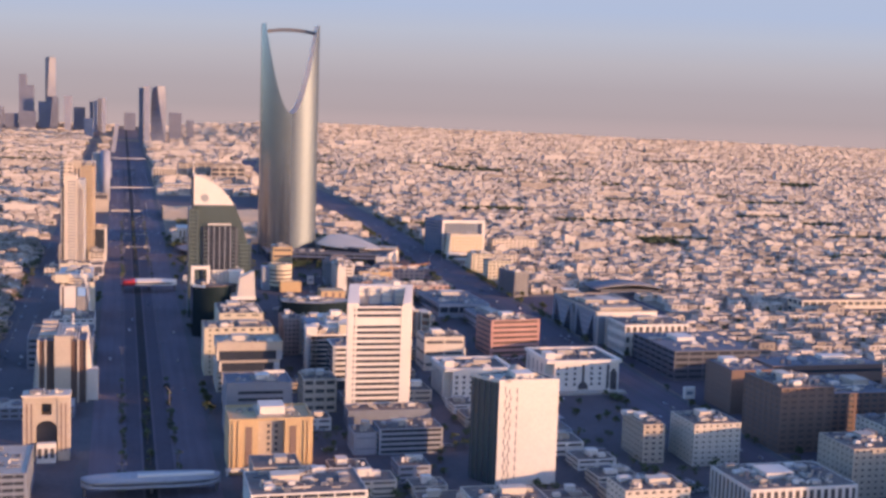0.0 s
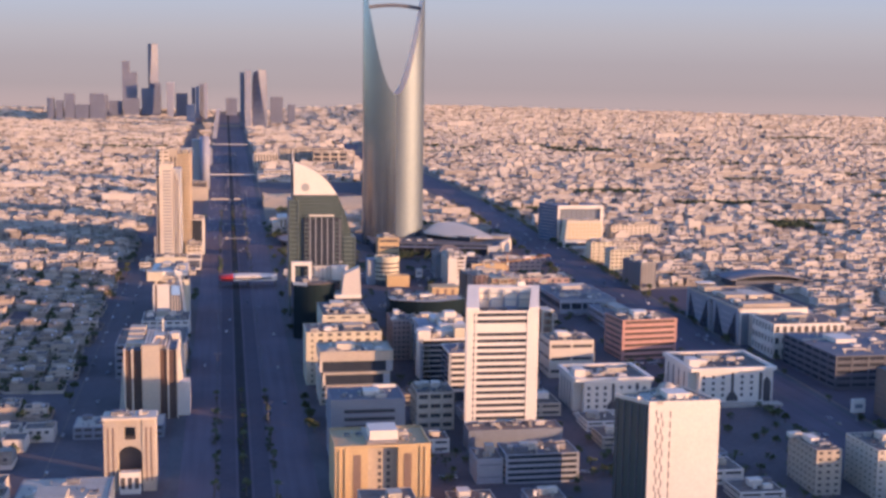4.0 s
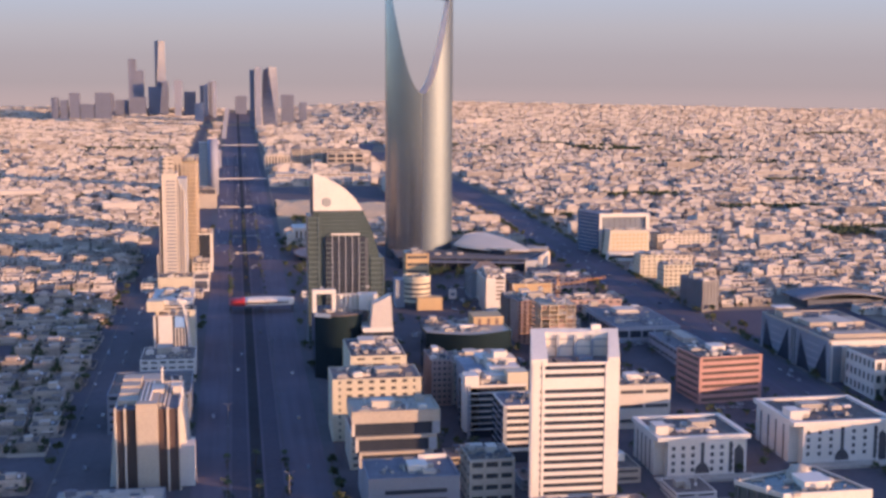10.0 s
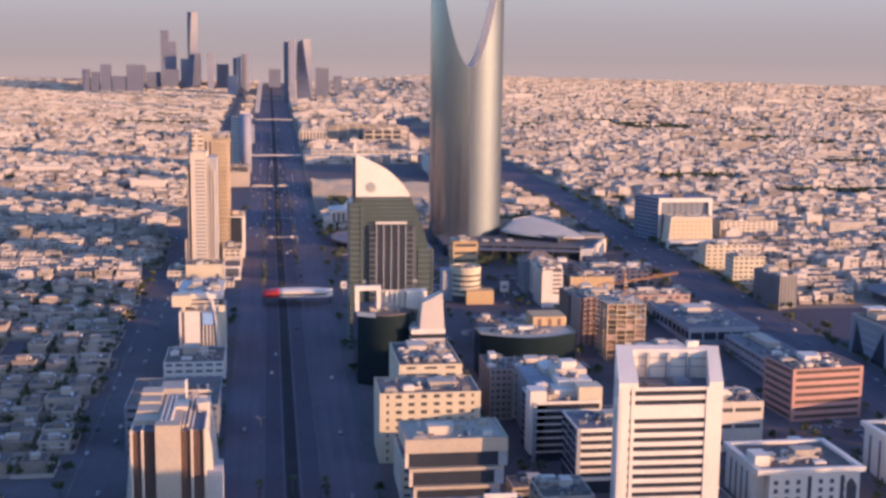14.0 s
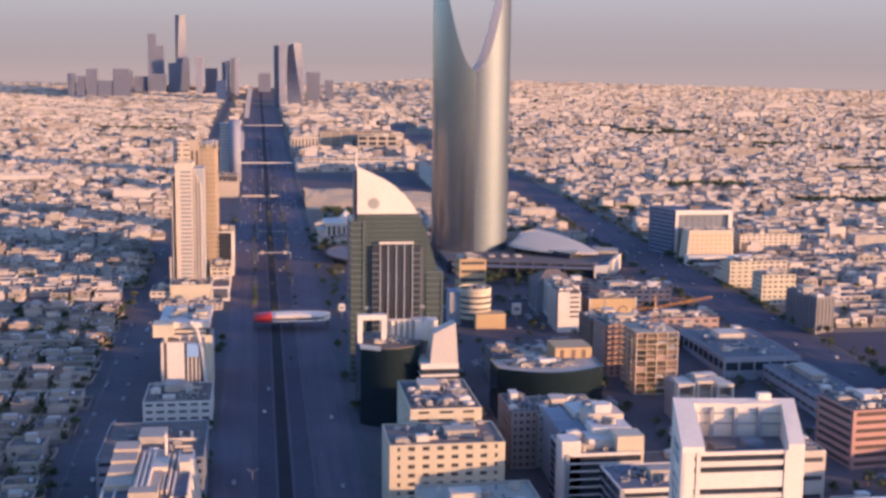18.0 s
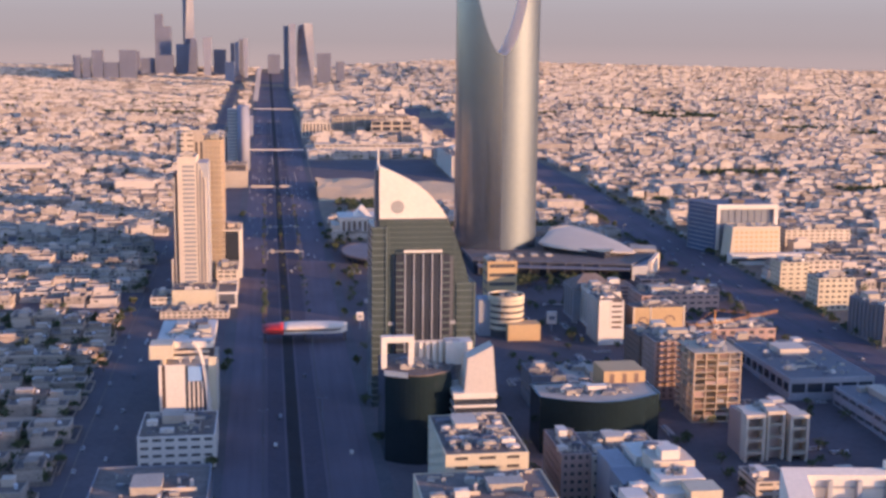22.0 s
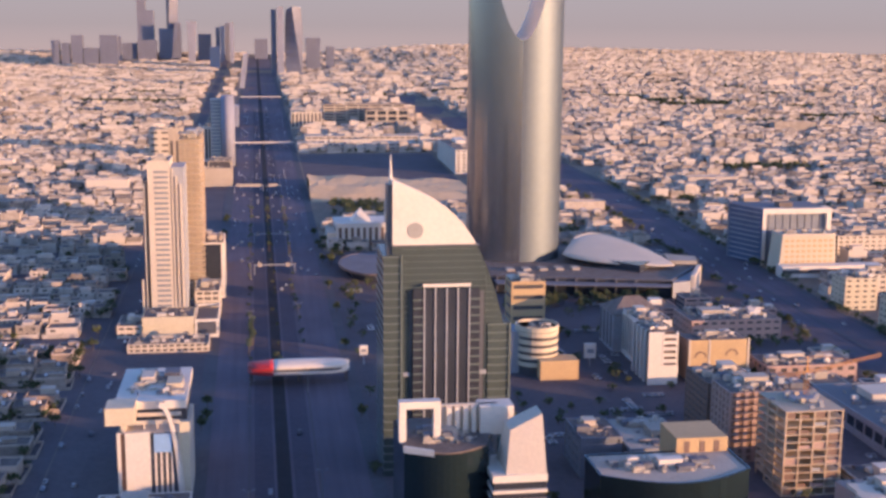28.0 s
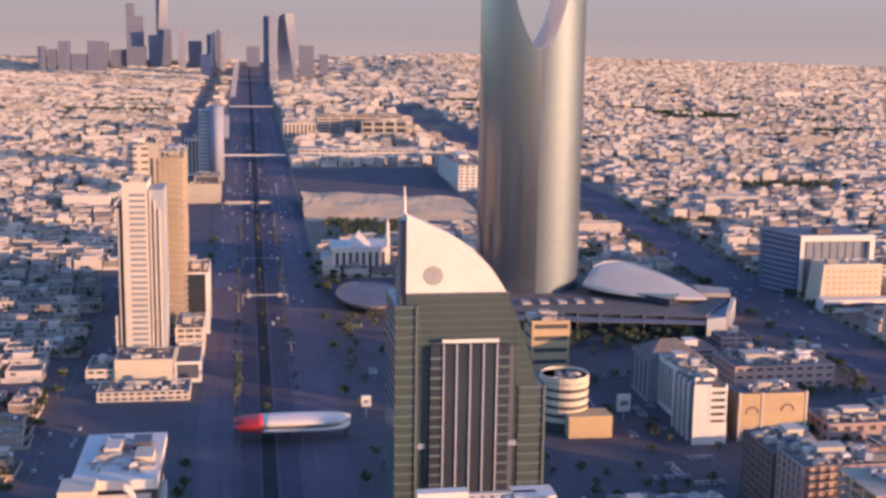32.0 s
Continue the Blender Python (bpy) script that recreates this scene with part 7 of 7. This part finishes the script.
city("city_houses", "thousands of flat-roofed cream and tan houses", L)
H = np.array(HALLS)
hz = np.array([ground_z((c + d) / 2, (a + b) / 2) for a, b, c, d in HALLS])
v, q = hollow_boxes(H[:, 0], H[:, 1], H[:, 2], H[:, 3], hz - 3, hz + rng.uniform(9, 15, len(H)), 0.5, 1.0)
tagged(new("city_halls", sheet_mesh("city_halls", v, q, "houses")), "long flat-roofed schools and halls among the houses", "buildings", kind="stuff")


# ---- greenery and parked cars, too many to count ----
def foliage(name, label, spots, heights, leaves, size):
    n = len(spots)
    x, y = spots.T
    z = np.array([ground_z(v, u) for u, v in spots])
    crown = rng.normal(0, 1, (n, leaves, 3)) * np.array([0.24, 0.24, 0.15]) * heights[:, None, None]
    c = crown + np.stack([x, y, z + heights * 0.68], 1)[:, None]
    u = rng.normal(0, 1, (n, leaves, 3))
    u /= np.linalg.norm(u, axis=2, keepdims=True)
    w = np.cross(u, rng.normal(0, 1, (n, leaves, 3)))
    w /= np.linalg.norm(w, axis=2, keepdims=True)
    s = rng.uniform(0.6, 1.3, (n, leaves, 1)) * size
    corners = np.stack([c - u * s - w * s * 0.6, c + u * s * 0.7 - w * s, c + u * s + w * s * 0.7, c - u * s * 0.6 + w * s], 2).reshape(-1, 3)
    quads = np.arange(len(corners)).reshape(-1, 4)
    tv, tq = solid_boxes(x - 0.18, x + 0.18, y - 0.18, y + 0.18, z - 0.3, z + heights * 0.6)
    me = sheet_mesh(name, np.concatenate([corners, tv]), np.concatenate([quads, tq + len(corners)]), "leaf")
    me.materials.append(M["bark"])
    me.polygons.foreach_set("material_index", np.concatenate([np.zeros(len(quads), dtype=np.int32), np.ones(len(tq), dtype=np.int32)]))
    tagged(new(name, me), label, "trees", kind="stuff")


yards = [(ob.location.x + rf.choice((-1, 1)) * rf.uniform(6.8, 8.4), ob.location.y + rf.choice((-1, 1)) * rf.uniform(6.2, 8.0)) for ob in list(scene.collection.objects) if ob.parent is None and ob.get("category") == "villa" for _ in range(5)]
centre = []
while len(centre) < 420:
    px_, py_ = rf.uniform(66, 366), rf.uniform(560, 1690)
    if free(zone, px_ - 2, px_ + 2, py_ - 2, py_ + 2):
        centre.append((px_, py_))
avenue = [(rf.choice((367.5, 369.5, 422.5, 425.0)) + rf.uniform(-0.8, 0.8), rf.uniform(640, 2050)) for _ in range(260)]
street = [(a + rf.uniform(-0.5, 0.5) * w, b - d / 2 - rf.uniform(0.8, 3.0)) for a, b, w, d in L if 500 < b < 2700 and rf.random() < 0.7]
grove = [(rf.uniform(84, 172), rf.uniform(1868, 1954)) for _ in range(150)]
near = np.array(yards + centre + avenue + street + grove)
foliage("garden_trees", "dusty green trees in yards and along the streets", near, rng.uniform(3.8, 7.2, len(near)), 44, 0.62)
shrubs = np.array([(x + rf.uniform(-2.2, 2.2), rf.uniform(690, 930) if k % 2 else rf.uniform(1360, 2000)) for k in range(60) for x in MEDIANS])
foliage("median_shrubs", "dark shrubs and low trees along the highway medians", shrubs, rng.uniform(1.6, 3.6, len(shrubs)), 26, 0.42)
parks = np.array([(rf.uniform(a, b), rf.uniform(c, d)) for a, b, c, d in PARKS for _ in range(int((b - a) * (d - c) / 45))])
foliage("park_trees", "dark dense trees of small parks among the houses", parks, rng.uniform(6.0, 9.5, len(parks)), 22, 1.0)
far = np.array([(a + rf.uniform(-0.5, 0.5) * w, b - d / 2 - rf.uniform(0.8, 3.0)) for a, b, w, d in L if b >= 2700 and rf.random() < 0.45])
foliage("far_trees", "dark green trees between the distant houses", far, rng.uniform(4.5, 8.5, len(far)), 14, 1.3)


def parked(name, label, spots):
    """Low car bodies with a glazed, narrower cabin; spots: x, y, and whether it stands across."""
    v, q, mi, k = [], [], [], 0
    for x, y, across in spots:
        z = ground_z(y, x) + 0.12
        for prof, m in ((((-2.2, 2.2, 0.88, 0.3), (-2.1, 2.1, 0.84, 0.95)), 0), (((-1.5, 1.2, 0.78, 0.95), (-1.0, 0.6, 0.62, 1.42)), 1), (((-1.05, 0.65, 0.66, 1.42), (-0.95, 0.55, 0.6, 1.48)), 0), (((-1.7, 1.7, 0.8, 0.0), (-1.7, 1.7, 0.8, 0.3)), 2)):
            for a, b, h, zz in prof:
                for p in ((a, -h), (b, -h), (b, h), (a, h)):
                    v.append((x + p[0], y + p[1], z + zz) if across else (x - p[1], y + p[0], z + zz))
            q += [(k + 4, k + 5, k + 6, k + 7)] + [(k + i, k + (i + 1) % 4, k + 4 + (i + 1) % 4, k + 4 + i) for i in range(4)]
            mi += [m] * 5
            k += 8
    me = sheet_mesh(name, np.array(v), np.array(q), "car_paint")
    me.materials.append(M["glass"])
    me.materials.append(M["tyre"])
    me.polygons.foreach_set("material_index", np.array(mi, dtype=np.int32))
    tagged(new(name, me), label, "cars", kind="stuff")


spots = []
while len(spots) < 520:
    px_, py_ = rf.uniform(66, 364), rf.uniform(560, 1690)
    across = rf.random() < 0.5
    for k in range(rf.randrange(3, 10)):
        a, b = (px_, py_ + 2.7 * k) if across else (px_ + 2.7 * k, py_)
        if a < 364 and free(zone, a - 0.5, a + 0.5, b - 0.5, b + 0.5) and rf.random() < 0.8:
            spots.append((a, b, across))
for k in range(60):
    spots.append((rf.choice((375, 379, 384, 388, 399, 404, 409, 416)) + rf.uniform(-0.4, 0.4), rf.uniform(640, 2050), False))
for k in range(40):
    spots.append((rf.choice((-91, -77.5)), rf.uniform(640, 2000), False))
parked("parked_cars", "rows of parked cars, mostly grey and silver, between the buildings", spots)
spots = [(rf.choice((-14, -10, -6, 8, 12, 24, 29, 42, 47, 53)) + rf.uniform(-0.4, 0.4), 1560 + 1500 * rf.random() ** 0.9, False) for _ in range(190)]
parked("highway_cars", "scattered grey and silver cars on the far highway", spots)
